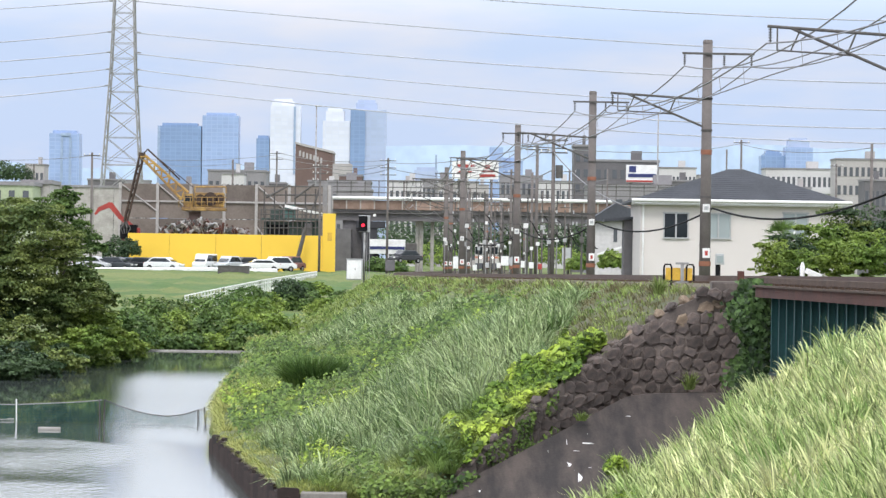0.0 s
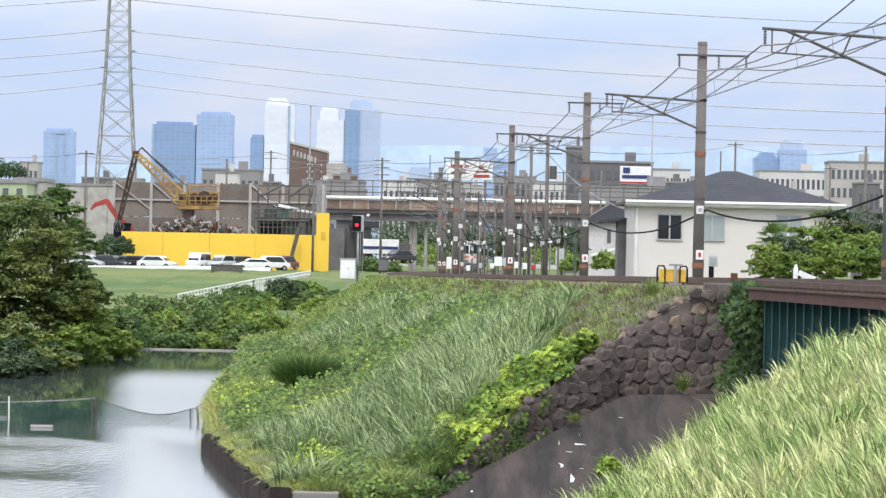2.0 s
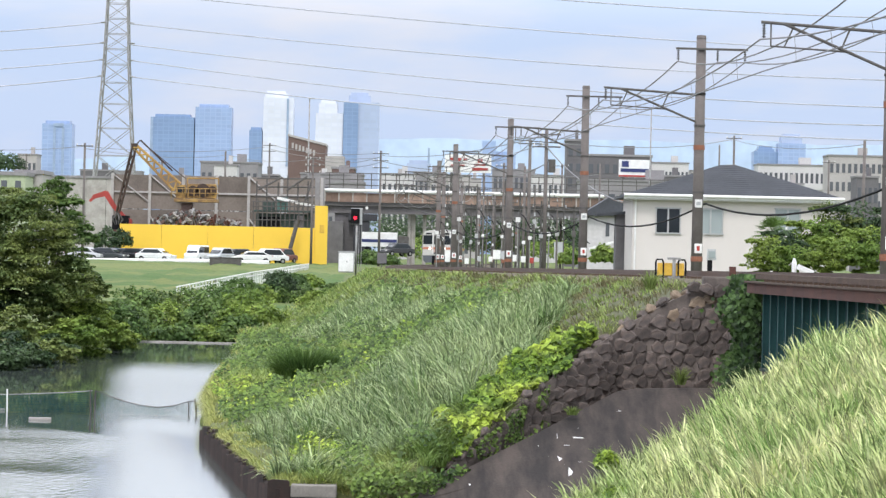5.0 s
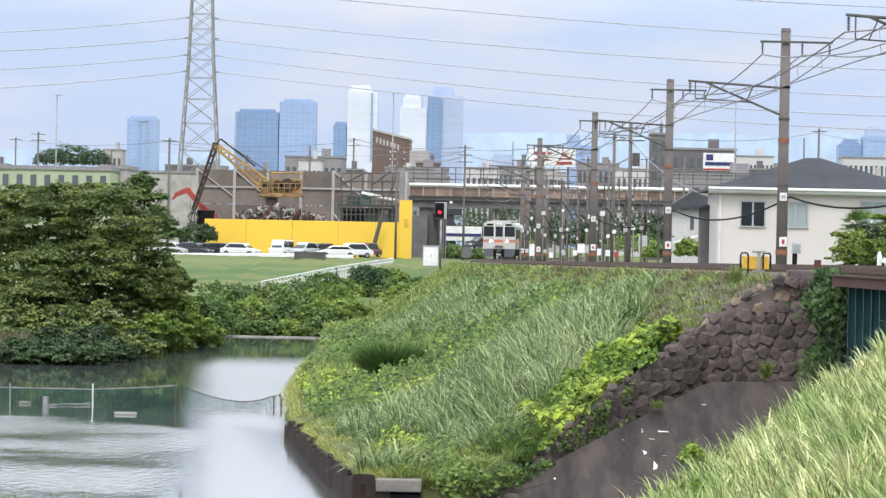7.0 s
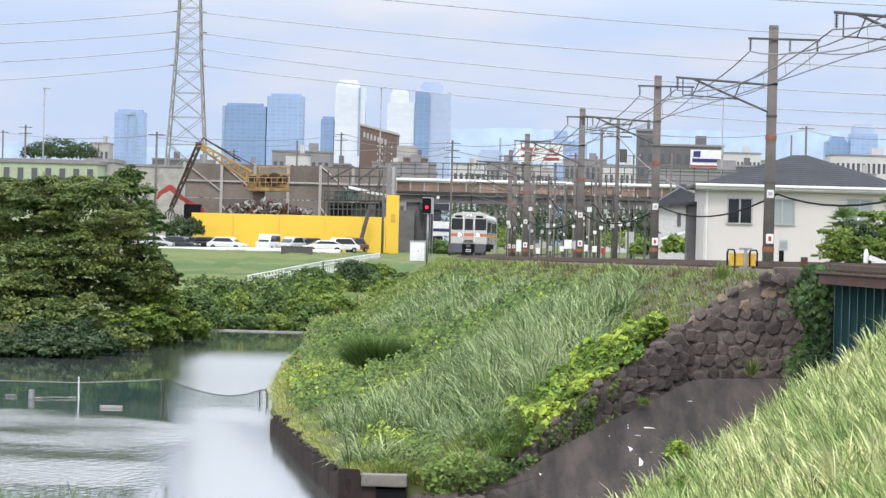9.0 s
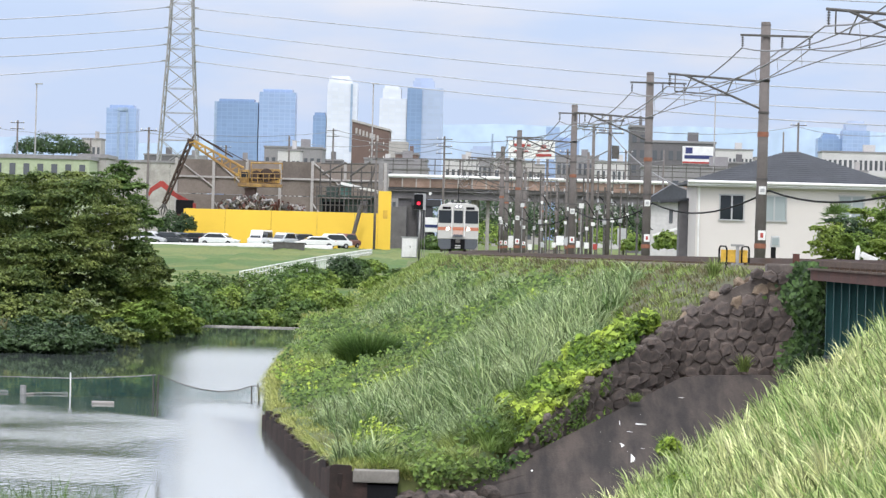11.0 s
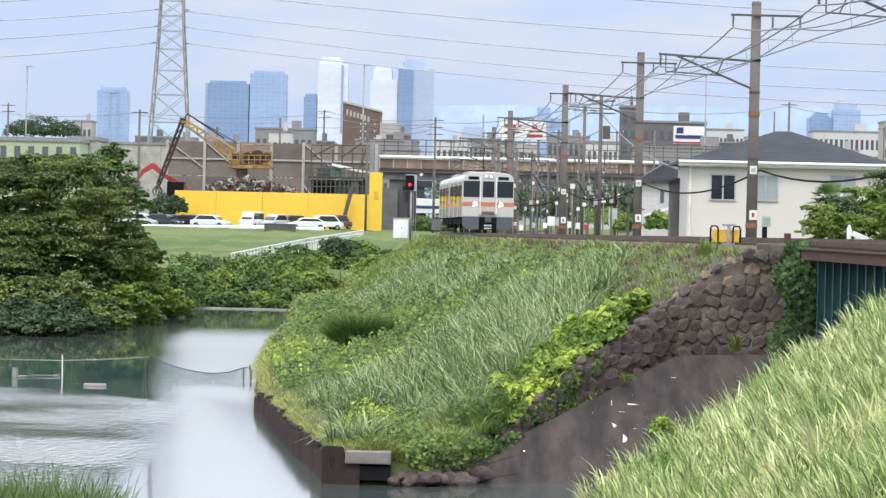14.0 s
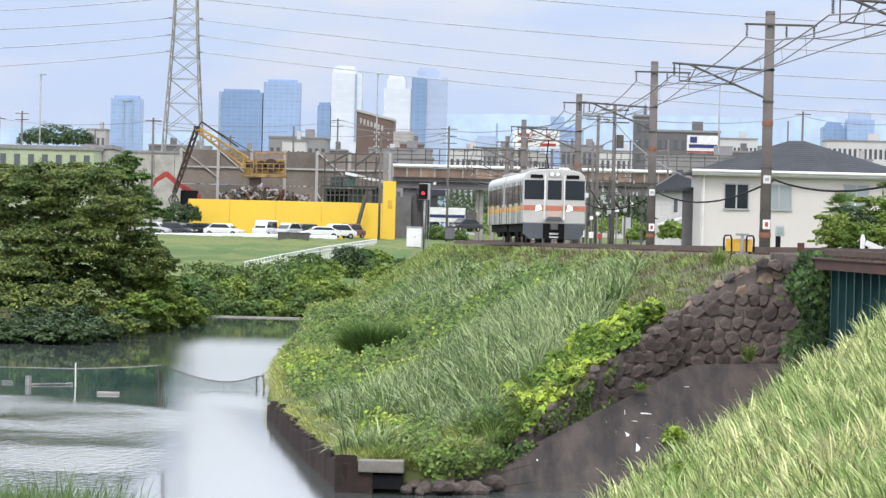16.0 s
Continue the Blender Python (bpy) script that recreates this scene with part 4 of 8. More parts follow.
    part("coupler_recess", Form().box((0, -0.05, 0.56), (1.02, 0.3, 0.72)), M["black"], c, "dark coupler recess")
    cp = part("coupler", Form().box((0, -0.42, 0.78), (0.34, 0.5, 0.32)), M["dark_steel"], c, "steel coupler", 0.04)
    part("jumper_box", Form().box((0, -0.30, 0.44), (0.42, 0.2, 0.10)).box((0, -0.30, 0.28), (0.42, 0.2, 0.07)), M["white"], c, "pale jumper boxes", 0.01)
    pan = part("pantograph", Form().bar((-0.5, 4.0, 3.62), (0.5, 4.0, 3.62), 0.04, n=8).bar((0, 4.0, 3.62), (0, 5.3, 4.25), 0.04, n=8).bar((0, 5.3, 4.25), (0, 4.3, 4.98), 0.03, n=8), M["black"], c, "raised single-arm pantograph")
    part("pan_head", Form().bar((-0.8, 4.3, 4.98), (0.8, 4.3, 4.98), 0.025, n=8).bar((-0.8, 4.3, 4.98), (-0.95, 4.3, 4.85), 0.02, n=6).bar((0.8, 4.3, 4.98), (0.95, 4.3, 4.85), 0.02, n=6), M["dark_steel"], pan)
    return c


lead_car = make_car(True, "silver commuter train car with orange band and lit headlights")
rear_car = make_car(False, "silver trailing train car with orange and yellow band")
SPEED = 19.6


def car_pose(y):
    a = Vector((track_x(y), y, rail_z(y)))
    b = Vector((track_x(y + LONG), y + LONG, rail_z(y + LONG)))
    d = b - a
    return Matrix.Translation(a) @ pose(0, 0, 0, math.degrees(math.atan2(d.z, d.y)), 0, -math.degrees(math.atan2(d.x, d.y)))


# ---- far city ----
# the blue of distance haze is mixed into these tower colours
M["tower_blue"] = facade_mat("hazed_blue_curtain_wall", (0.185, 0.27, 0.44), (0.24, 0.33, 0.50), 4.2, 6)
M["tower_pale"] = facade_mat("hazed_pale_blue_curtain_wall", (0.27, 0.36, 0.56), (0.34, 0.42, 0.60), 4.2, 6)
M["tower_white"] = facade_mat("hazed_white_tower_wall", (0.60, 0.62, 0.70), (0.46, 0.50, 0.62), 4.2, 7, 0.5)
M["tower_grey"] = facade_mat("hazed_grey_blue_tower_wall", (0.36, 0.42, 0.57), (0.30, 0.37, 0.54), 4.2, 7, 0.4)
M["tower_mark"] = mat("hazed_tower_strip", (0.30, 0.38, 0.52), 0.4, None, 0.01, 0.2, 0)
M["line_wire"] = mat("far_line_wire", (0.47, 0.48, 0.55), 0.6, None, 1, 5, 0)
# the hills' pale blue is haze put into the base colour
M["hill"] = mat("hazed_far_hill", (0.47, 0.57, 0.74), 1.0, (0.44, 0.545, 0.72), 0.004, 0.05, 0)
FAR = 4300


def tower(bits, material, label, strips=()):
    """A far tower from upright blocks given on the chart: left, right, top."""
    x0, x1 = min(b[0] for b in bits), max(b[1] for b in bits)
    base = site((x0 + x1) / 2, 470, FAR)
    t = thing("skyscraper", (base.x, base.y, -2), label, "skyscraper", "skyscrapers on the skyline")
    for k, (a, b, top, m, dy) in enumerate(bits):
        pa, pb = site(a, top, FAR), site(b, top, FAR)
        h = (pa.z + pb.z) / 2 + 2
        w = pb.x - pa.x
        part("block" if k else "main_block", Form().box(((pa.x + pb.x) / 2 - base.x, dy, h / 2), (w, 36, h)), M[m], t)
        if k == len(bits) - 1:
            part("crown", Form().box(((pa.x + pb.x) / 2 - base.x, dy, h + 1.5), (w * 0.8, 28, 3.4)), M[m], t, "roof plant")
    for a, b, top, low in strips:
        pa, pb = site(a, top, FAR), site(b, low, FAR)
        part("strip", Form().box(((pa.x + pb.x) / 2 - base.x, -18.5, (pa.z + pb.z) / 2 + 2), (pb.x - pa.x, 1.4, pa.z - pb.z)), M["tower_mark"], t, "darker glazing strip")


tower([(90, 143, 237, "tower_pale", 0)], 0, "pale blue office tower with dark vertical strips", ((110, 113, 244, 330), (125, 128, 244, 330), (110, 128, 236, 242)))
tower([(281, 358, 224, "tower_blue", 0)], 0, "broad haze-blue glass office tower far off", ((281, 284, 224, 330),))
tower([(360, 424, 206, "tower_pale", 0)], 0, "pale haze-blue glass office tower")
tower([(455, 478, 246, "tower_blue", 0)], 0, "small haze-blue glass tower far off")
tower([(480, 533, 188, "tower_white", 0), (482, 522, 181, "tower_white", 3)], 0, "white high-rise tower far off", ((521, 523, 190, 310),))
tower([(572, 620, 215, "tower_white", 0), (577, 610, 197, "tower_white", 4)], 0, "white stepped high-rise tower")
tower([(621, 647, 196, "tower_blue", -2), (644, 684, 196, "tower_grey", 0), (630, 668, 183, "tower_grey", 6)], 0, "tall haze-blue and grey glass tower")
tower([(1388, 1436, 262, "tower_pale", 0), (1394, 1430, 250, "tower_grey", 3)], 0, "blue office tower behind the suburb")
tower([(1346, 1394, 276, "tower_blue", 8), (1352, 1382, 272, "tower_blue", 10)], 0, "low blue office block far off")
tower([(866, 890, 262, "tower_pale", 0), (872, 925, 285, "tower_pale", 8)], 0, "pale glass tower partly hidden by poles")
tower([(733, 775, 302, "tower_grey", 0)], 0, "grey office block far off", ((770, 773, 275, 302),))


def make_hills():
    f = Form()
    n = 60
    for k in range(n + 1):
        cx = -300 + k * 40
        top = 262 + 14 * noise.noise((k * 0.23, 1, 0)) + 7 * noise.noise((k * 0.7, 3, 0)) - 6 * math.exp(-((cx - 900) / 300) ** 2) + (30 if cx < 600 else 0)
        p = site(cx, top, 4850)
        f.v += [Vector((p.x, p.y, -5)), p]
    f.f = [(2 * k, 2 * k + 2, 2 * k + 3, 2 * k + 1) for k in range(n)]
    tagged(new("backdrop", f.mesh("backdrop", M["hill"], 0, True)), "far mountains with pale blue haze in their colour", "mountains", kind="structure")


make_hills()

# ---- the town behind the railway ----
M["grey_wall"] = mat("grey_block_wall", (0.14, 0.133, 0.14), 0.85, (0.11, 0.104, 0.108), 0.2, 4, 0.1)
M["mid_wall"] = mat("mid_grey_wall", (0.25, 0.24, 0.245), 0.85, (0.20, 0.19, 0.195), 0.2, 4, 0.1)
M["cream_wall"] = mat("cream_wall", (0.40, 0.375, 0.36), 0.85, (0.33, 0.31, 0.30), 0.2, 4, 0.1)
M["white_wall"] = mat("white_block_wall", (0.52, 0.505, 0.50), 0.85, (0.45, 0.435, 0.43), 0.2, 4, 0.1)
M["green_wall"] = mat("pale_green_wall", (0.37, 0.42, 0.28), 0.85, (0.33, 0.37, 0.25), 0.2, 4, 0.1)
M["brown_wall"] = mat("brown_block_wall", (0.155, 0.105, 0.092), 0.85, (0.12, 0.08, 0.07), 0.2, 4, 0.1)
M["slate"] = mat("dark_slate_roof", (0.062, 0.066, 0.078), 0.75, (0.045, 0.048, 0.055), 0.8, 6, 0.4)
M["dim_window"] = glass_mat("far_window", (0.085, 0.09, 0.10), 0.15)


def block(cx0, cx1, top, d, material, label, floors, cols, depth=12, win=(0.55, 0.5), low=470, roof="flat", category="building", base_z=-2.0, win_mat="dim_window", balcony=False, hut=True):
    a, b = site(cx0, top, d), site(cx1, top, d)
    w, h = b.x - a.x, (a.z + b.z) / 2 - base_z
    t = thing("building", ((a.x + b.x) / 2, d, base_z), label, category)
    wall = part("wall", Form().box((0, depth / 2, h / 2), (w, depth, h)), M[material], t)
    part("roof", Form().box((0, depth / 2, h + 0.1), (w + 0.3, depth + 0.3, 0.35)), M["mid_wall"], t, "roof slab")
    if hut:
        part("roof_hut", Form().box((w * 0.18, depth / 2, h + 1.0), (w * 0.16, 3, 1.7)), M[material], t)
    fh, cw = (h - 0.8) / floors, w / cols
    pane = Form().box((0, 0, 0), (cw * win[0], 0.12, fh * win[1])).mesh("window", M[win_mat])
    for i in range(floors):
        for j in range(cols):
            ob = new("window", pane)
            ob.parent, ob.location = t, (-w / 2 + (j + 0.5) * cw, -0.02, fh * (i + 0.55))
        if balcony:
            part("balcony", Form().box((0, -0.5, fh * (i + 0.12)), (w, 1.0, fh * 0.3)), M["white_wall"], t)
    return t


# dark block, white hoarding with unreadable lettering
block(1016, 1044, 259, 640, "grey_wall", "tall narrow dark grey block of flats", 8, 2, 10)
block(1052, 1166, 286, 640, "grey_wall", "dark grey block of flats with flat roof", 6, 8, 14)
block(1040, 1240, 330, 600, "mid_wall", "low grey commercial building beside the overpass", 2, 9, 14)


def hoarding(cx0, cx1, cy0, cy1, d, marks, label, mt="white"):
    a, b = site(cx0, cy0, d), site(cx1, cy1, d)
    t = thing("billboard", ((a.x + b.x) / 2, d, -2.0), label, "billboard")
    w, h = b.x - a.x, a.z - b.z
    part("board", Form().box((0, 0, b.z + h / 2 + 2), (w, 0.4, h)), M[mt], t, bevel=0.03)
    for s in (-0.35, 0.35):
        part("support", Form().box((w * s, 0.4, (b.z + 2) / 2), (0.4, 0.4, b.z + 2)), M["dark_steel"], t)
    for x, z, ww, hh, m in marks:
        part("lettering_bar", Form().box((w * (x - 0.5), -0.23, b.z + 2 + h * z), (w * ww, 0.06, h * hh)), M[m], t)


M["navy"] = mat("navy_paint", (0.03, 0.04, 0.14), 0.6, None, 1, 10, 0)
hoarding(1108, 1164, 292, 324, 622, ((0.5, 0.40, 0.88, 0.20, "navy"), (0.20, 0.76, 0.22, 0.34, "navy"), (0.5, 0.08, 1.0, 0.10, "red_paint")), "white roadside billboard with navy lettering and red stripe")
hoarding(800, 882, 285, 318, 660, ((0.16, 0.74, 0.10, 0.16, "red_paint"), (0.30, 0.72, 0.10, 0.18, "red_paint"), (0.44, 0.74, 0.09, 0.15, "red_paint"), (0.18, 0.38, 0.13, 0.12, "red_paint"), (0.36, 0.38, 0.14, 0.12, "red_paint"), (0.76, 0.20, 0.34, 0.16, "red_paint"), (0.76, 0.68, 0.10, 0.22, "red_paint"), (0.76, 0.45, 0.26, 0.10, "red_paint")), "white rooftop billboard with red lettering")


def brown_hall():
    d = 1100
    a, b = site(523, 255, d), site(589, 272, d)
    t = thing("building", ((a.x + b.x) / 2, d, -2), "brown hall with sloping parapet and pale lettering", "building")
    w = b.x - a.x
    part("wall", Form().prism([(-w / 2, 0), (-w / 2, a.z + 2), (w / 2, b.z + 2), (w / 2, 0)], 0, 20), M["brown_wall"], t)
    part("cornice", Form().prism([(-w / 2 - 0.2, a.z + 2), (-w / 2 - 0.2, a.z + 2.6), (w / 2 + 0.2, b.z + 2.6), (w / 2 + 0.2, b.z + 2)], -0.3, 20.2), M["cream_wall"], t)
    for k in range(7):
        part("lettering_bar", Form().box((-w * 0.38 + k * w * 0.095, -0.1, (a.z + 2) - 2.6 - k * 0.32), (w * 0.055, 0.2, 1.5)), M["cream_wall"], t)
    part("annex", Form().box((w * 0.75, 6, (site(600, 290, d).z + 2) / 2), (w * 0.5, 14, site(600, 290, d).z + 2)), M["cream_wall"], t)


brown_hall()
block(368, 470, 303, 760, "mid_wall", "long grey factory with flat roof", 3, 9, 16)
block(392, 432, 308, 700, "white_wall", "small white office block behind the yard", 3, 5, 8)
block(545, 655, 322, 720, "mid_wall", "grey warehouse with flat roof", 2, 8, 16)
block(600, 640, 312, 820, "brown_wall", "brown brick warehouse with small windows", 2, 4, 16)
block(1160, 1232, 298, 900, "white_wall", "white low block of flats", 4, 10, 12)
block(1355, 1482, 300, 860, "white_wall", "white block of flats with balconies", 5, 14, 12, balcony=True)
block(1480, 1575, 283, 800, "cream_wall", "beige block of flats with dark stair towers", 6, 9, 12)
block(1578, 1680, 292, 800, "cream_wall", "beige block of flats far off", 5, 8, 12)
block(1236, 1345, 312, 950, "cream_wall", "cream block of flats far off", 4, 10, 12)
block(690, 735, 325, 900, "cream_wall", "cream town building with flat roof", 3, 5, 12)
block(745, 800, 318, 950, "mid_wall", "grey town building with flat roof", 3, 6, 12)
block(885, 960, 312, 1000, "mid_wall", "grey town building with flat roof", 4, 8, 12)
block(955, 1020, 322, 900, "white_wall", "white town building with flat roof", 3, 7, 12)
block(45, 78, 292, 900, "cream_wall", "small cream town building", 4, 4, 10)
green_house = block(-140, 58, 326, 345, "green_wall", "pale green two-storey building with sliding windows", 3, 8, 10, (0.42, 0.42), hut=False)
for pane in green_house.children:
    if pane.name.startswith("window"):
        pane.location.z += 0.85
block(40, 88, 324, 352, "cream_wall", "pale stair wing of the green building", 3, 1, 9, (0.3, 0.35), hut=False)
block(150, 200, 330, 1000, "white_wall", "white town building with flat roof", 4, 5, 12)
rt = random.Random(21)
for k in range(26):
    cx = -250 + k * 78 + rt.uniform(-20, 20)
    wd = rt.uniform(35, 75)
    if -160 < cx < 100:
        continue
    block(cx, cx + wd, rt.uniform(318, 338), rt.uniform(700, 1300), rt.choice(("mid_wall", "cream_wall", "white_wall", "grey_wall")), rt.choice(("grey town building with flat roof", "pale town building with rows of windows")), 3, rt.randint(4, 7), 10)


# ---- pylon and power lines ----
def make_pylon():
    d = 650
    base = site(213, 480, d)
    t = thing("pylon", (base.x, d, -2), "tall galvanised lattice power pylon", "pylon")

    def half(z):
        return 4.0 - 0.062 * z if z < 32 else max(0.7, 2.02 - 0.035 * (z - 32))

    zs = [0, 6, 11.5, 16.5, 21, 25, 28.5, 31.5, 34, 36.5, 39, 41.5, 44, 46.5, 49, 52, 55]
    legs = [(-1, -1), (1, -1), (1, 1), (-1, 1)]
    for sx, sy in legs:
        for a, b in ((0, 32), (32, 55)):
            ha, hb = (4.0, 2.016) if a == 0 else (2.016, half(55))
            part("leg" if a == 0 else "upper_leg", Form().bar((sx * ha, sy * ha, a), (sx * hb, sy * hb, b), 0.15, n=6), M["steel"], t)
    for a, b in zip(zs, zs[1:]):
        for k in range(4):
            (ax, ay), (bx, by) = legs[k], legs[(k + 1) % 4]
            part("brace", Form().bar((ax * half(a), ay * half(a), a), (bx * half(b), by * half(b), b), 0.055, n=5), M["steel"], t)
            part("brace", Form().bar((bx * half(a), by * half(a), a), (ax * half(b), ay * half(b), b), 0.055, n=5), M["steel"], t)
            part("crossbar", Form().bar((ax * half(b), ay * half(b), b), (bx * half(b), by * half(b), b), 0.055, n=5), M["steel"], t)
    for cy in (152, 123, 93, 57, 2, -60):
        z = site(213, cy, d).z + 2
        f = Form()
        for s in (-1, 1):
            f.bar((s * half(z), -half(z), z), (s * (half(z) + 0.9), 0, z), 0.1, n=5).bar((s * half(z), half(z), z), (s * (half(z) + 0.9), 0, z), 0.1, n=5)
        part("crossarm", f, M["steel"], t)
    return t


make_pylon()


def power_line(a, m, b, da=650, db=480, r=0.095):
    """A hanging line through three chart points."""
    dm = da + (db - da) * (m[0] - a[0]) / (b[0] - a[0])
    A, Mi, B = site(*a, da), site(*m, dm), site(*b, db)
    pts = []
    km = (m[0] - a[0]) / (b[0] - a[0])
    for i in range(41):
        k = i / 40
        la = (k - km) * (k - 1) / (km * 1.0)
        lm = k * (k - 1) / (km * (km - 1))
        lb = k * (k - km) / (1 - km)
        pts.append(A * la + Mi * lm + B * lb)
    tagged(part("power_line", Form().line(pts, r), M["line_wire"]), "long sagging high-voltage line hung from the pylon", "power line", "power lines")


for a, m, b in (((232, -60), (1000, 10), (1750, 40)), ((234, 2), (800, 52), (1750, 104)), ((236, 58), (850, 112), (1750, 150)), ((238, 95), (850, 156), (1750, 198)), ((239, 123), (850, 190), (1750, 228)), ((240, 152), (850, 214), (1750, 257))):
    power_line(a, m, b)
for a, m, b in (((190, 57), (0, 75), (-300, 88)), ((190, 93), (0, 109), (-300, 122)), ((189, 123), (0, 141), (-300, 156)), ((188, 152), (0, 172), (-300, 190)), ((194, 2), (0, 16), (-300, 28))):
    power_line(a, m, b, 650, 620)


def utility_pole(cx, top, low, d, arms=2, label="slim concrete utility pole with crossarms and wires", r=0.16, cans=0):
    p, q = site(cx, top, d), site(cx, low, d)
    t = thing("utility_pole", (p.x, d, q.z), label, "utility pole", "utility poles")
    h = p.z - q.z
    part("post", Form().bar((0, 0, -0.5), (0, 0, h), r, r * 0.72, 10), M["pole_concrete"], t, smooth=True)
    for k in range(arms):
        z = h - 0.3 - k * 0.75
        part("crossarm", Form().box((0, -0.15, z), (1.7, 0.09, 0.09)), M["dark_steel"], t)
        for x in (-0.75, -0.25, 0.75):
            part("insulator", Form().bar((x, -0.15, z), (x, -0.15, z + 0.22), 0.05, 0.035, 6), M["white"], t)
    for k in range(cans):
        part("transformer", Form().bar((0.35 - 0.7 * k, -0.1, h - 2.6), (0.35 - 0.7 * k, -0.1, h - 1.8), 0.23, n=12), M["dark_steel"], t, "dark transformer can")
    return t


for cx, top, low, d, arms, cans in ((163, 270, 470, 400, 1, 0), (412, 283, 470, 600, 0, 0), (490, 268, 470, 520, 2, 0), (687, 280, 480, 420, 3, 0), (567, 290, 485, 425, 3, 0), (980, 240, 486, 240, 2, 1), (951, 258, 486, 285, 1, 0), (942, 305, 486, 330, 0, 0), (1312, 248, 480, 420, 1, 0), (1286, 265, 480, 520, 0, 0), (1543, 255, 480, 300, 0, 0), (905, 300, 486, 400, 1, 1), (870, 318, 486, 440, 1, 0), (1075, 300, 480, 460, 0, 0), (1008, 300, 480, 480, 1, 0), (1480, 290, 480, 500, 1, 0), (715, 320, 470, 560, 1, 0), (825, 300, 486, 360, 1, 0), (-70, 260, 470, 480, 2, 0), (-110, 270, 470, 560, 1, 0), (300, 300, 470, 620, 1, 0), (60, 290, 470, 700, 1, 0)):
    utility_pole(cx, top, low, d, arms, cans=cans, r=0.15 if d < 600 else 0.2)


def lamp_post(cx, top, low, d):
    p, q = site(cx, top, d), site(cx, low, d)
    t = thing("street_lamp", (p.x, d, q.z), "tall thin grey road lamp", "street lamp", "road lamps")
    h = p.z - q.z
    part("post", Form().bar((0, 0, 0), (0, 0, h), 0.13, 0.08, 8), M["steel"], t, smooth=True)
    part("lantern", Form().box((0.25, 0, h), (0.9, 0.35, 0.16)), M["grey_paint"], t, bevel=0.03)


for cx, top, low, d in ((560, 188, 478, 486), (1165, 200, 478, 486), (-37, 195, 478, 486)):
    lamp_post(cx, top, low, d)


def town_wire(a, b, da, db, sag=0.6, r=0.035):
    tagged(part("cable", Form().line(span(site(*a, da), site(*b, db), sag), r, 4), M["wire"]), "thin dark cable between utility poles", "cable", "town cables")


for a, b, da, db in (((490, 270), (687, 284), 520, 420), ((490, 278), (687, 292), 520, 420), ((-110, 274), (163, 276), 560, 400), ((163, 280), (412, 290), 400, 600), ((163, 276), (490, 274), 400, 520), ((687, 288), (980, 250), 420, 240), ((687, 298), (905, 310), 420, 400), ((980, 262), (1312, 254), 240, 420), ((1312, 256), (1543, 262), 420, 300), ((980, 270), (1134, 372), 240, 190), ((567, 294), (687, 290), 425, 420), ((567, 300), (687, 300), 425, 420), ((412, 288), (567, 296), 600, 425), ((905, 306), (1075, 318), 400, 460), ((870, 322), (980, 300), 440, 240)):
    town_wire(a, b, da, db)


# ---- overpass ----
M["brown_parapet"] = mat("rusty_brown_parapet", (0.17, 0.112, 0.085), 0.85, (0.29, 0.205, 0.165), 0.5, 6, 0.2, random_tint=0.3)


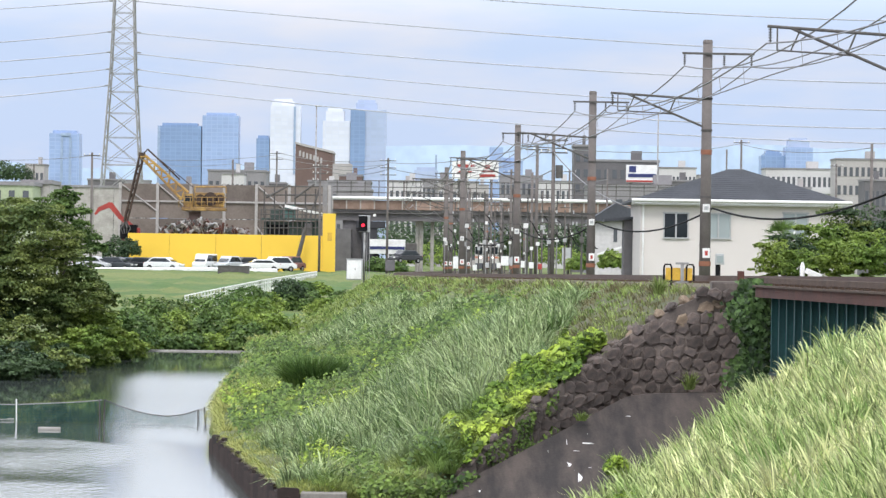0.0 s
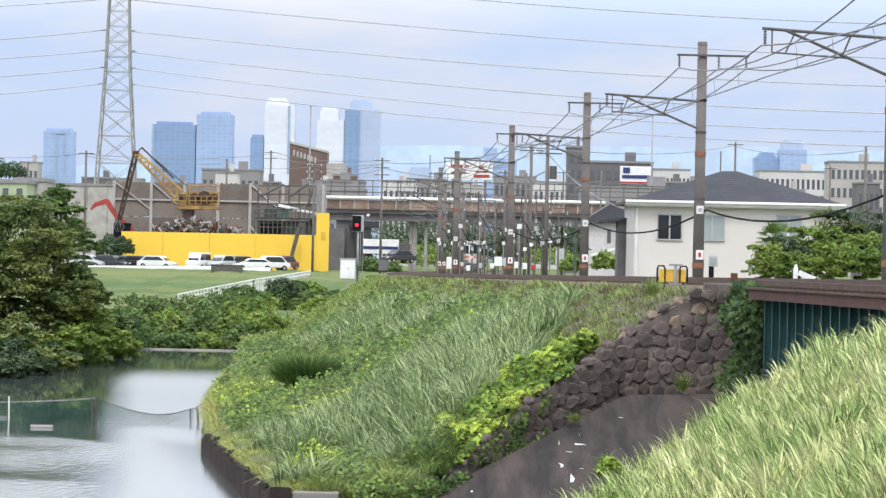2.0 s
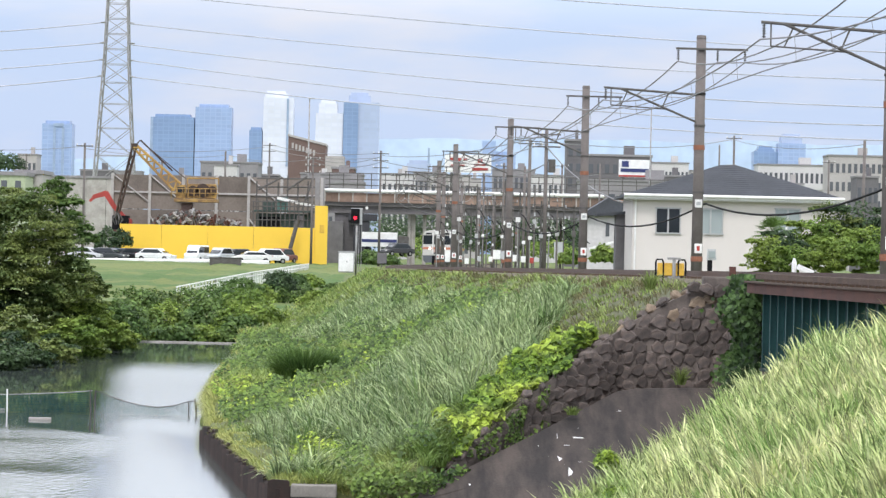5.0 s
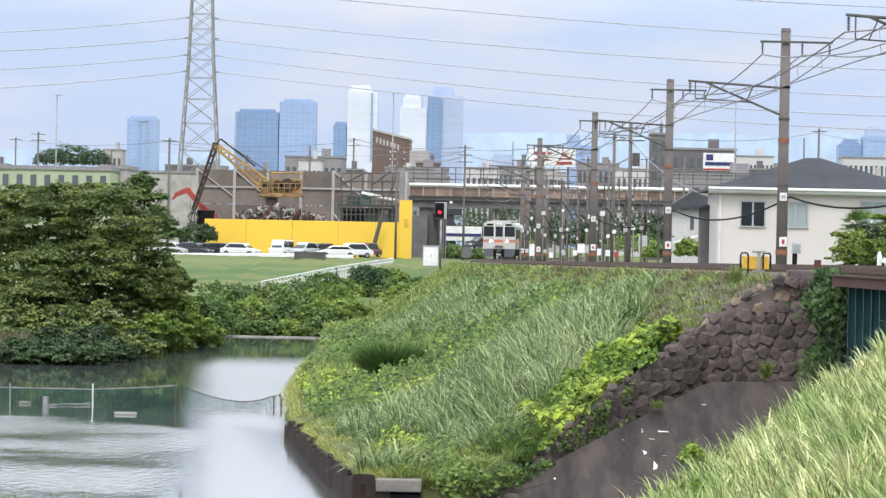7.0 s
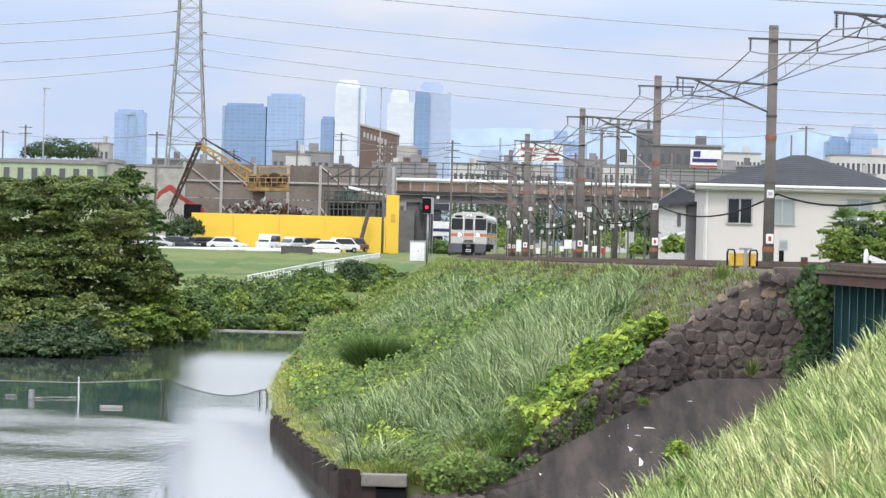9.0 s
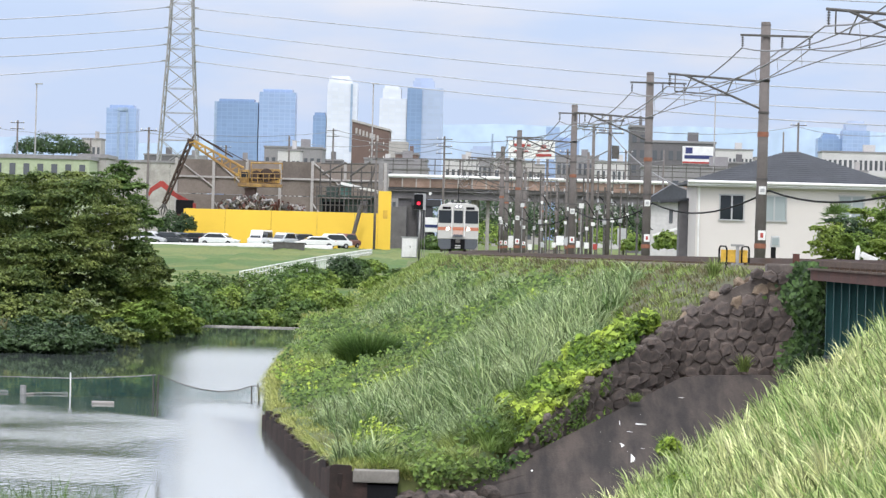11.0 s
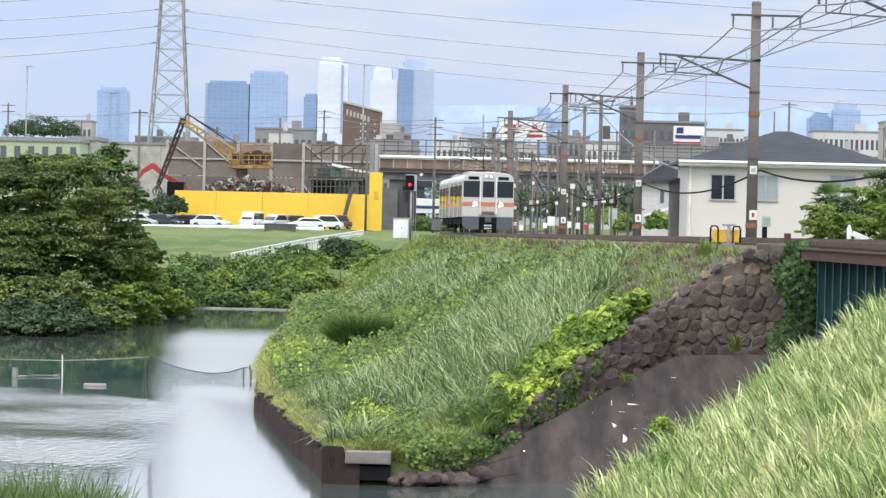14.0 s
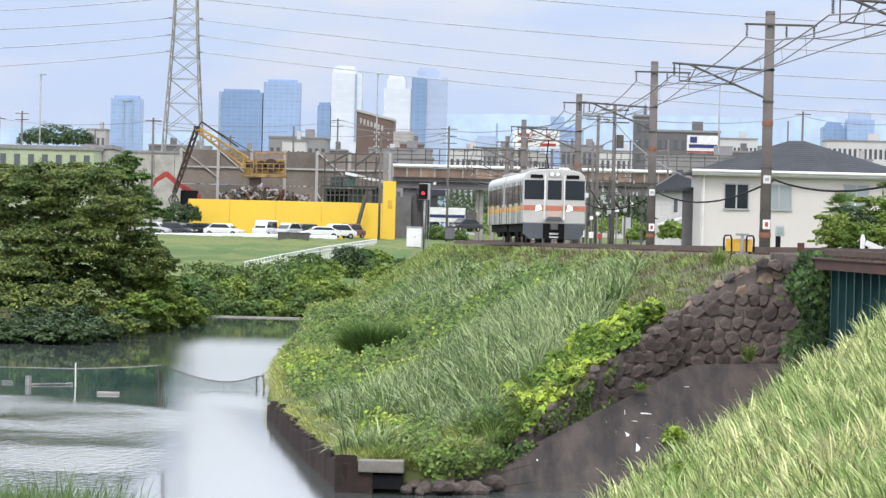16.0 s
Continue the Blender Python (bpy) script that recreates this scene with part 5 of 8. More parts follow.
def make_overpass():
    d = 470
    x0, x1 = site(588, 400, d).x, site(1230, 400, d).x

    def z(cy):
        return site(784, cy, d).z

    M["girder_grey"] = mat("weathered_grey_girder", (0.17, 0.16, 0.16), 0.8, (0.10, 0.095, 0.095), 0.5, 8, 0.2)
    o = thing("road_overpass", (0, d, 0), "grey steel girder road overpass with brown parapet panels", "overpass")
    mid, w = (x0 + x1) / 2, x1 - x0
    part("girder", Form().box((mid, 0.3, (z(378) + z(392)) / 2), (w, 0.5, z(378) - z(392))).box((mid, 0.1, z(392)), (w, 0.9, 0.12)).box((mid, 0.1, z(379)), (w, 0.9, 0.12)), M["girder_grey"], o, "grey plate girder")
    for k in range(34):
        part("stiffener", Form().box((x0 + (k + 0.5) * w / 34, -0.02, (z(379) + z(392)) / 2), (0.10, 0.14, z(379) - z(392) - 0.14)), M["girder_grey"], o)
    part("back_girder", Form().box((mid, 8.5, (z(378) + z(392)) / 2), (w, 0.5, z(378) - z(392))), M["girder_grey"], o)
    # dark grey of the deck edge stands in for the shadow below the parapet
    part("deck", Form().box((mid, 4.6, (z(372) + z(377)) / 2), (w, 9.8, z(372) - z(377))), M["grey_wall"], o, "deck edge, dark grey for the parapet's shadow")
    n = 26
    for k in range(n):
        part("parapet_panel", Form().box((x0 + (k + 0.5) * w / n, -0.45, (z(357) + z(373)) / 2), (w / n - 0.12, 0.10, z(357) - z(373))), M["brown_parapet"], o)
        part("parapet_post", Form().box((x0 + k * w / n, -0.52, (z(350) + z(373)) / 2), (0.16, 0.18, z(350) - z(373))), M["pale_concrete"], o)
        part("rail_post", Form().bar((x0 + (k + 0.3) * w / n, 0, z(354)), (x0 + (k + 0.3) * w / n, 0, z(322)), 0.06, n=6), M["dark_steel"], o)
    part("pipe", Form().bar((x0, -0.7, z(353)), (site(1082, 353, d).x, -0.7, z(353)), 0.20, n=10), M["white"], o, "long white service pipe")
    for cy in (322, 333, 343):
        part("guard_rail", Form().bar((x0, 0, z(cy)), (x1, 0, z(cy)), 0.05, n=6), M["dark_steel"], o)
    for cx, r in ((745, 0.28), (765, 0.22), (1062, 0.3), (738, 0.2)):
        p = site(cx, 400, d)
        part("pier", Form().bar((p.x, 1.2, -2), (p.x, 1.2, z(392)), r, n=12), M["pale_concrete"], o, "pale round pier")
    a, b = site(606, 400, d), site(656, 400, d)
    part("abutment", Form().box(((a.x + b.x) / 2, 4, (z(392) - 2) / 2), (b.x - a.x, 8, z(392) + 2)), M["grey_wall"], o, "dark concrete abutment", 0.05)
    a, b = site(593, 400, d), site(622, 400, d)
    part("side_wall", Form().box(((a.x + b.x) / 2, -1, (z(408) - 2) / 2), (b.x - a.x, 2, z(408) + 2)), M["girder_grey"], o, "grey concrete side wall", 0.05)
    # shade under the deck is put into the pier's near-black colour
    M["shaded_pier"] = mat("shade_darkened_pier", (0.06, 0.06, 0.068), 0.9, (0.035, 0.035, 0.04), 0.6, 8, 0.3)
    a, b = site(640, 400, d), site(668, 400, d)
    part("dark_pier", Form().box(((a.x + b.x) / 2, -0.6, (z(394) - 2) / 2), (b.x - a.x, 1.2, z(394) + 2)), M["shaded_pier"], o, "pier darkened for shade under the deck", 0.05)
    a, b = site(630, 400, d), site(682, 400, d)
    part("pier_head", Form().box(((a.x + b.x) / 2, -0.7, (z(394) + z(406)) / 2), (b.x - a.x, 1.3, z(394) - z(406))), M["shaded_pier"], o, "pier head darkened for shade", 0.05)
    # the approach wall towards the city's left
    l = thing("elevated_road", (0, 520, 0), "pale grey elevated road with noise barrier", "elevated road")
    xa, xb = site(-330, 400, 520).x, site(236, 400, 520).x
    zz = site(120, 331, 520).z
    for k in range(16):
        part("barrier_panel", Form().box((xa + (k + 0.5) * (xb - xa) / 16, 0, zz / 2 - 1), ((xb - xa) / 16 - 0.06, 0.5, zz + 2)), M["pale_concrete"], l)
    part("coping", Form().box(((xa + xb) / 2, 0, zz + 0.1), (xb - xa, 0.8, 0.3)), M["mid_wall"], l)


make_overpass()


# ---- scrap yard ----
def make_yard():
    d = 456
    posts = [212, 278, 337, 396, 453, 511, 582]
    zt, zb = site(400, 327, d).z, -1.9
    f = thing("panel_fence", (0, d, 0), "high brown panel fence on pale steel frames", "fence")
    for i, (a, b) in enumerate(zip(posts, posts[1:])):
        pa, pb = site(a, 400, d).x, site(b, 400, d).x
        for r in range(5):
            h = (zt - zb) / 5
            part("panel", Form().box(((pa + pb) / 2, 0, zb + (r + 0.5) * h), (pb - pa - 0.1, 0.15, h - 0.08)), M["brown_panel"], f)
        if i in (0, 1, 4):
            part("brace", Form().bar((pa, -0.25, zb + 5.3), (pb, -1.6, zb + 0.3), 0.09, n=6), M["cream_wall"], f, "pale sloping brace")
            part("brace", Form().bar((pa, -0.25, zt), (pb, -0.3, zt - 3.2), 0.08, n=6), M["cream_wall"], f, "pale sloping brace")
    for a in posts:
        part("post", Form().box((site(a, 400, d).x, -0.2, (zt + zb) / 2), (0.32, 0.3, zt - zb + 0.2)), M["cream_wall"], f, "pale steel post")
    part("rail", Form().box(((site(212, 400, d).x + site(582, 400, d).x) / 2, -0.2, site(400, 358, d).z), (site(582, 400, d).x - site(212, 400, d).x, 0.2, 0.2)), M["cream_wall"], f)
    # yellow wall
    d = 432
    y = thing("yellow_wall", (0, d, 0), "long plain yellow painted yard wall", "wall")
    edges = [226, 300, 382, 463, 529, 571]
    zt, zb = site(400, 415, d).z, -2.0
    for a, b in zip(edges, edges[1:]):
        pa, pb = site(a, 400, d).x, site(b, 400, d).x
        part("wall_panel", Form().box(((pa + pb) / 2, 0.2, (zt + zb) / 2), (pb - pa - 0.03, 0.3, zt - zb)), M["yellow_wall"], y, bevel=0.01)
    a, b = site(571, 378, d), site(594, 378, d)
    part("gate_pillar", Form().box(((a.x + b.x) / 2, 0.6, (a.z + zb) / 2), (b.x - a.x - 0.05, 1.3, a.z - zb)), M["yellow_wall"], y, "taller yellow gate pillar", 0.02)
    part("pillar_sign", Form().box(((a.x + b.x) / 2 + 0.1, -0.07, (a.z + zb) / 2 + 0.8), (0.5, 0.03, 0.9)), M["yellow"], y)
    a = site(575, 320, d)
    part("grey_mast", Form().box((a.x, 0.9, (a.z + zb) / 2), (0.5, 0.5, a.z - zb)), M["mid_wall"], y, "grey steel mast")
    # sheds
    d = 444
    s = thing("yard_shed", (0, d, 0), "dark green machine shed with pale sloping canopy", "shed")

    def bx(x0, x1, y0, y1, mt, nm, dy=0.0, dep=3.0):
        p, q = site(x0, y0, d), site(x1, y1, d)
        return part(nm, Form().box(((p.x + q.x) / 2, dy, (p.z + q.z) / 2), (q.x - p.x, dep, p.z - q.z)), M[mt], s, bevel=0.03)

    M["shed_green"] = mat("dull_green_steel", (0.055, 0.082, 0.076), 0.7, (0.035, 0.05, 0.046), 0.8, 8, 0.1)
    M["shed_teal"] = mat("teal_steel", (0.085, 0.18, 0.165), 0.7, (0.06, 0.12, 0.11), 0.8, 8, 0.1)
    bx(468, 566, 392, 418, "shed_green", "body")
    bx(474, 512, 398, 416, "black", "opening", -1.55, 0.2)
    bx(463, 575, 386, 391, "shed_green", "platform", -0.5, 3.6)
    bx(505, 522, 364, 386, "shed_teal", "cabin", -0.6, 2.0)
    bx(480, 500, 370, 386, "shed_green", "hopper", -0.4, 2.0)
    bx(540, 553, 396, 430, "grey_wall", "chute", -1.9, 0.6)
    p, q = site(505, 365, d), site(577, 381, d)
    part("canopy", Form().bar((p.x, -1.8, p.z), (q.x, -1.8, q.z), 0.22, n=4), M["white"], s, "pale sloping canopy")
    for cx in (467, 485, 505, 522, 540, 558, 573):
        p, q = site(cx, 322 + (cx * 7) % 22, d), site(cx, 388, d)
        part("scaffold_post", Form().bar((p.x, 1.2, q.z), (p.x, 1.2, p.z), 0.09, n=6), M["dark_steel"], s)
    for cy in (330, 345, 362):
        p, q = site(467, cy, d), site(573, cy, d)
        part("scaffold_rail", Form().bar((p.x, 1.2, p.z), (q.x, 1.2, q.z), 0.08, n=6), M["dark_steel"], s)
    # dark service frame and hand rails before the shed
    for cx in range(464, 578, 8):
        p, q = site(cx, 366 + (cx * 5) % 9, d), site(cx, 417, d)
        part("frame_post", Form().bar((p.x, -2.4, q.z), (p.x, -2.4, p.z), 0.07, n=6), M["dark_steel"], s)
    for cy in (372, 380, 404):
        p, q = site(462, cy, d), site(577, cy, d)
        part("frame_rail", Form().bar((p.x, -2.4, p.z), (q.x, -2.4, q.z), 0.06, n=6), M["dark_steel"], s)
    for x0, y0, x1, y1 in ((470, 350, 512, 328), (520, 352, 556, 326), (548, 386, 566, 330), (486, 386, 506, 364), (556, 400, 572, 372)):
        p, q = site(x0, y0, d), site(x1, y1, d)
        part("frame_brace", Form().bar((p.x, 0.6, p.z), (q.x, 0.6, q.z), 0.11, n=6), M["dark_steel"], s)
    p, q = site(522, 475, d - 14), site(540, 405, d - 14)
    part("leaning_chute", Form().bar((p.x, -13.5, p.z), (q.x, -13.5, q.z), 0.22, n=6), M["dark_steel"], s)
    # scrap
    rng = random.Random(3)
    mats = ("pale_concrete", "rust", "dark_steel", "steel", "brown_wall")
    for k in range(5):
        g = Form()
        for j in range(70):
            cx = rng.uniform(285, 440)
            hgt = 22 * math.exp(-((cx - 345) / 55) ** 2) + 6
            p = site(cx, 418 - rng.uniform(0, 1) ** 0.7 * hgt, 441 + rng.uniform(-1.5, 1.5))
            m = Matrix.Translation(p) @ Euler((rng.uniform(0, 3), rng.uniform(0, 3), rng.uniform(0, 3))).to_matrix().to_4x4()
            g.box((0, 0, 0), (rng.uniform(0.2, 1.3), rng.uniform(0.08, 0.35), rng.uniform(0.04, 0.2)), m)
        tagged(part("scrap_heap", g, M[mats[k]]), "jumbled heap of rusty scrap metal behind the yellow wall", "scrap", kind="stuff")
    gq = Form()
    for cx0, cx1, cy in ((285, 440, 412), (205, 262, 424)):
        a, b = site(cx0, cy, 443), site(cx1, cy, 443)
        gq.box(((a.x + b.x) / 2, 443 if cx0 > 250 else 450, a.z - 1.6), (b.x - a.x, 4, 3.4), None, 0.9)
    tagged(part("scrap_heap", gq, M["rust"]), "packed base of the scrap heap", "scrap", kind="stuff")


make_yard()


# ---- material handler: cab, boom and stick ----
M["worn_yellow"] = mat("worn_yellow_paint", (0.46, 0.29, 0.075), 0.7, (0.11, 0.062, 0.042), 1.3, 10, 0.2, wear=0.55)
M["boom_paint"] = mat("rusty_boom_paint", (0.20, 0.11, 0.06), 0.8, (0.46, 0.29, 0.075), 0.28, 10, 0.2, wear=0.3)
M["rust_dark"] = mat("dark_rusty_steel", (0.075, 0.045, 0.032), 0.85, (0.035, 0.026, 0.022), 1.6, 12, 0.2)


def make_handler():
    d = 448
    piv = site(327, 347, d)
    t = thing("scrap_handler", (piv.x, d, piv.z), "yellow scrap handling crane with long rusty lattice boom", "crane")

    def at(cx, cy, y=0.0):
        p = site(cx, cy, d)
        return Vector((p.x - piv.x, y, p.z - piv.z))

    def bx(x0, x1, y0, y1, mt, nm, y=0.0, dep=2.6, parent=None, label=""):
        a, b = at(x0, y0), at(x1, y1)
        return part(nm, Form().box(((a.x + b.x) / 2, y, (a.z + b.z) / 2), (b.x - a.x, dep, a.z - b.z)), M[mt], parent or t, label, 0.05)

    bx(335, 354, 374, 418, "brown_wall", "pedestal", 0, 1.3, None, "dark rusty pedestal")
    bx(323, 399, 367, 374, "worn_yellow", "slew_platform", 0, 3.4)
    bx(345, 396, 341, 367, "worn_yellow", "engine_house", 0.3, 2.4, None, "yellow engine house")
    bx(326, 343, 343, 367, "worn_yellow", "cab", -0.7, 1.3, None, "yellow driver's cab")
    bx(328, 341, 347, 357, "glass", "cab_window", -1.38, 0.08)
    for cx, cy, r in ((373, 353, 0.80), (355, 354, 0.62), (390, 353, 0.52)):
        p = at(cx, cy)
        part("round_opening", Form().bar((p.x, -1.0, p.z), (p.x, -0.86, p.z), r, n=14), M["rust_dark"], t, "dark round opening")
    for cx in range(318, 404, 10):
        a = at(cx, 367)
        part("rail_post", Form().bar((a.x, -1.6, a.z), (a.x, -1.6, a.z + 1.1), 0.045, n=5), M["worn_yellow"], t)
    for cy in (350, 358):
        a, b = at(316, cy), at(402, cy)
        part("hand_rail", Form().bar((a.x, -1.6, a.z), (b.x, -1.6, b.z), 0.045, n=5), M["worn_yellow"], t)
    for x0, x1 in ((345, 400),):
        a, b = at(x0, 331), at(x1, 331)
        part("gantry", Form().bar((a.x, 0, a.z), (b.x, 0, b.z), 0.08, n=6).bar((a.x, 0, a.z), (a.x, 0, a.z - 0.7), 0.08, n=6).bar((b.x, 0, b.z), (b.x, 0, b.z - 0.7), 0.08, n=6), M["worn_yellow"], t)
    # boom, from its foot to the knee
    knee = at(251, 275)
    boom = Form()
    up = Vector((knee.z, 0, -knee.x)).normalized()
    if up.z < 0:
        up = -up
    n = 12
    for s in (-1, 1):
        for w in (-0.45, 0.45):
            boom.bar(up * s * 0.55 + Vector((0, w, 0)), knee + up * s * 0.22 + Vector((0, w * 0.6, 0)), 0.14, n=5)
    for k in range(n):
        a, b = knee * (k / n), knee * ((k + 1) / n)
        ha, hb = 0.55 - 0.33 * k / n, 0.55 - 0.33 * (k + 1) / n
        for w in (-0.4, 0.4):
            s = 1 if k % 2 else -1
            boom.bar(a + up * s * ha + Vector((0, w, 0)), b - up * s * hb + Vector((0, w, 0)), 0.10, n=4)
    boom = part("boom", boom, M["boom_paint"], t, "rusty yellow lattice boom")
    part("boom_cable", Form().bar(Vector((0.9, 0, 1.0)), knee + up * 0.9, 0.05, n=5).bar(knee + up * 0.9, knee, 0.08, n=5).bar(knee * 0.25 + up * 0.95, knee + up * 0.95, 0.10, n=5), M["rust_dark"], boom, "dark brown stay")
    end = at(222, 392) - knee
    st = Form()
    for w in (-0.3, 0.3):
        st.bar((0.25, w, 0.1), end + Vector((0.16, w * 0.6, 0)), 0.13, n=5).bar((-0.3, w, -0.3), end + Vector((-0.16, w * 0.6, 0)), 0.13, n=5)
    for k in range(9):
        a, b = end * (k / 9), end * ((k + 1) / 9)
        s = 0.24 if k % 2 else -0.24
        st.bar(a + Vector((s, 0, 0)), b - Vector((s, 0, 0)), 0.10, n=4)
    st.box((0, 0, 0), (0.7, 0.9, 0.6))
    stick = part("stick", st, M["rust_dark"], boom, "dark rusty stick")
    stick.location = knee
    g = Form()
    for k in range(4):
        a = k * math.pi / 2 + 0.4
        tip = end + Vector((math.cos(a) * 0.6, math.sin(a) * 0.6, -0.8))
        g.bar(end, tip, 0.12, 0.09, 5).bar(tip, end + Vector((math.cos(a) * 0.25, math.sin(a) * 0.25, -1.4)), 0.09, 0.04, 5)
    for v in range(len(g.v)):
        g.v[v] = Vector(g.v[v])
    st2 = part("grapple", g, M["dark_steel"], t, "dark steel grapple")
    st2.parent = boom
    st2.matrix_basis = Matrix.Translation(knee)
    return t, boom, stick, st2, knee


handler, handler_boom, handler_stick, handler_grapple, KNEE = make_handler()


def make_excavator():
    d = 450
    b = site(228, 412, d)
    t = thing("excavator", (b.x, d, b.z), "small red excavator behind the yellow wall", "excavator")

    def at(cx, cy):
        p = site(cx, cy, d)
        return Vector((p.x - b.x, 0, p.z - b.z))

    part("cab", Form().box((at(228, 405).x, 0, 0.1), (1.9, 1.8, 1.6)), M["black"], t, "dark cab", 0.08)
    part("engine", Form().box((at(240, 405).x, 0.2, -0.1), (0.9, 1.7, 1.3)), M["red_paint"], t, "red engine cover", 0.08)
    part("tracks", Form().box((0.2, 0, -1.1), (3.0, 2.2, 0.7)), M["black"], t, bevel=0.1)
    f = Form()
    f.bar(at(240, 406), at(212, 384), 0.36, 0.34, 4).bar(at(214, 386), at(194, 361), 0.36, 0.44, 4).bar(at(196, 362), at(174, 371), 0.44, 0.32, 4).bar(at(176, 370), at(168, 380), 0.3, 0.16, 4)
    f.bar(at(224, 400), at(205, 370), 0.12, n=6)
    arm = part("arm", f, M["red_paint"], t, "raised red boom and arm")
    return t, arm


excavator, excavator_arm = make_excavator()


# ---- cars and road ----
def make_car_model(cx, cy, d, length, height, paint, turn, label, van=False):
    p = site(cx, cy, d)
    t = thing("car", (p.x, d, p.z), label, "car", "parked cars", turn)
    m = mat("car_paint", paint, 0.3, tuple(c * 0.9 for c in paint), 0.5, 10, 0, spec=0.6)
    h, l = height, length / 2
    if van:
        low = [(-l, 0.3), (-l, 0.85), (-l + 0.25, 1.0), (l, 1.0), (l, 0.3)]
        cab = [(-l + 0.3, 0.98), (-l + 0.75, h), (l - 0.15, h), (l - 0.02, 0.98)]
        win = [(-l + 0.45, 1.05), (-l + 0.80, h - 0.15), (l - 0.25, h - 0.15), (l - 0.15, 1.05)]
    else:
        low = [(-l, 0.35), (-l + 0.05, 0.68), (-l + 0.9, 0.88), (l - 0.35, 0.92), (l, 0.8), (l, 0.32)]
        cab = [(-l + 0.85, 0.86), (-l + 1.55, h), (l - 1.0, h), (l - 0.3, 0.88)]
        win = [(-l + 1.05, 0.93), (-l + 1.62, h - 0.1), (l - 1.05, h - 0.1), (l - 0.55, 0.93)]
    part("body", Form().prism(low, -0.82, 0.82), m, t, bevel=0.09)
    part("cabin", Form().prism(cab, -0.70, 0.70), m, t, bevel=0.09)
    part("side_glass", Form().prism(win, -0.715, 0.715), M["blue_glass"], t, bevel=0.02)
    for s, x in ((-1, cab[0][0]), (1, cab[3][0])):
        x2 = cab[1][0] if s < 0 else cab[2][0]
        part("windscreen", Form().prism([(x - 0.012 * 1 if s < 0 else x + 0.012, 1.0), (x2 - 0.012 if s < 0 else x2 + 0.012, h - 0.1), (x2, h - 0.12), (x, 0.98)], -0.6, 0.6), M["blue_glass"], t)
    for x in (-l + 0.75, l - 0.75):
        for y in (-0.74, 0.74):
            w = part("wheel", Form().bar((x, y - 0.1, 0.3), (x, y + 0.1, 0.3), 0.3, n=16), M["black"], t)
            part("rim", Form().bar((x, y - 0.11, 0.3), (x, y + 0.11, 0.3), 0.17, n=12), M["steel"], w)
    for y in (-0.6, 0.6):
        part("headlight", Form().box((-l + 0.02, y, 0.66), (0.1, 0.3, 0.14)), M["white"], t)
        part("tail_light", Form().box((l - 0.02, y, 0.78), (0.08, 0.2, 0.2)), M["red_paint"], t)
    return t


for spec in ((205, 479, 424, 4.3, 1.45, (0.03, 0.035, 0.04), 160, "dark grey parked car before the yellow wall"), (232, 479, 427, 4.3, 1.42, (0.10, 0.13, 0.17), 155, "slate blue parked car before the yellow wall"), (258, 479, 426, 4.4, 1.42, (0.02, 0.02, 0.025), 150, "black parked car before the yellow wall"), (290, 479, 424, 4.2, 1.42, (0.70, 0.70, 0.70), 160, "white parked hatchback before the yellow wall"), (363, 480, 425, 3.5, 1.85, (0.74, 0.74, 0.74), 70, "white parked minivan before the yellow wall", True), (404, 479, 426, 4.0, 1.55, (0.50, 0.52, 0.54), 60, "silver parked car before the yellow wall"), (432, 479, 428, 4.2, 1.45, (0.05, 0.05, 0.06), 35, "dark parked car before the yellow wall"), (460, 481, 422, 4.2, 1.3, (0.72, 0.72, 0.71), 12, "white parked coupe before the yellow wall"), (488, 481, 424, 4.3, 1.6, (0.74, 0.74, 0.73), 25, "white parked estate car before the yellow wall"), (512, 480, 428, 4.2, 1.6, (0.16, 0.05, 0.035), 60, "dark red parked car before the yellow wall"), (165, 478, 424, 4.3, 1.45, (0.5, 0.5, 0.52), 160, "silver parked car before the yellow wall")):
    make_car_model(*spec)


def make_truck():
    p = site(694, 456, 462)
    t = thing("truck", (p.x, 462, p.z), "white box truck with purple stripe under the overpass", "truck")
    part("box_body", Form().box((-0.6, 0, 1.25), (4.2, 2.1, 1.7)), M["white"], t, bevel=0.05)
    part("stripe", Form().box((-0.6, -1.07, 1.1), (4.1, 0.03, 0.35)), M["navy"], t)
    part("cab", Form().box((2.2, 0, 0.95), (1.3, 2.0, 1.5)), M["dark_steel"], t, bevel=0.1)
    for x in (-1.9, 2.0):
        for y in (-0.9, 0.9):
            part("wheel", Form().bar((x, y - 0.12, 0.05), (x, y + 0.12, 0.05), 0.4, n=14), M["black"], t)
    make_car_model(716, 466, 458, 4.2, 1.5, (0.03, 0.03, 0.035), 40, "black car under the overpass")


make_truck()
bin_at = site(413, 491, 408)
bn = thing("waste_skip", (bin_at.x, 408, bin_at.z), "dark grey metal waste skip beside the field", "skip")
part("body", Form().box((0, 0, 0.5), (3.2, 1.5, 1.25)), M["dark_steel"], bn, bevel=0.04)
part("rim", Form().box((0, 0, 1.15), (3.3, 1.6, 0.08)), M["dark_steel"], bn, bevel=0.02)


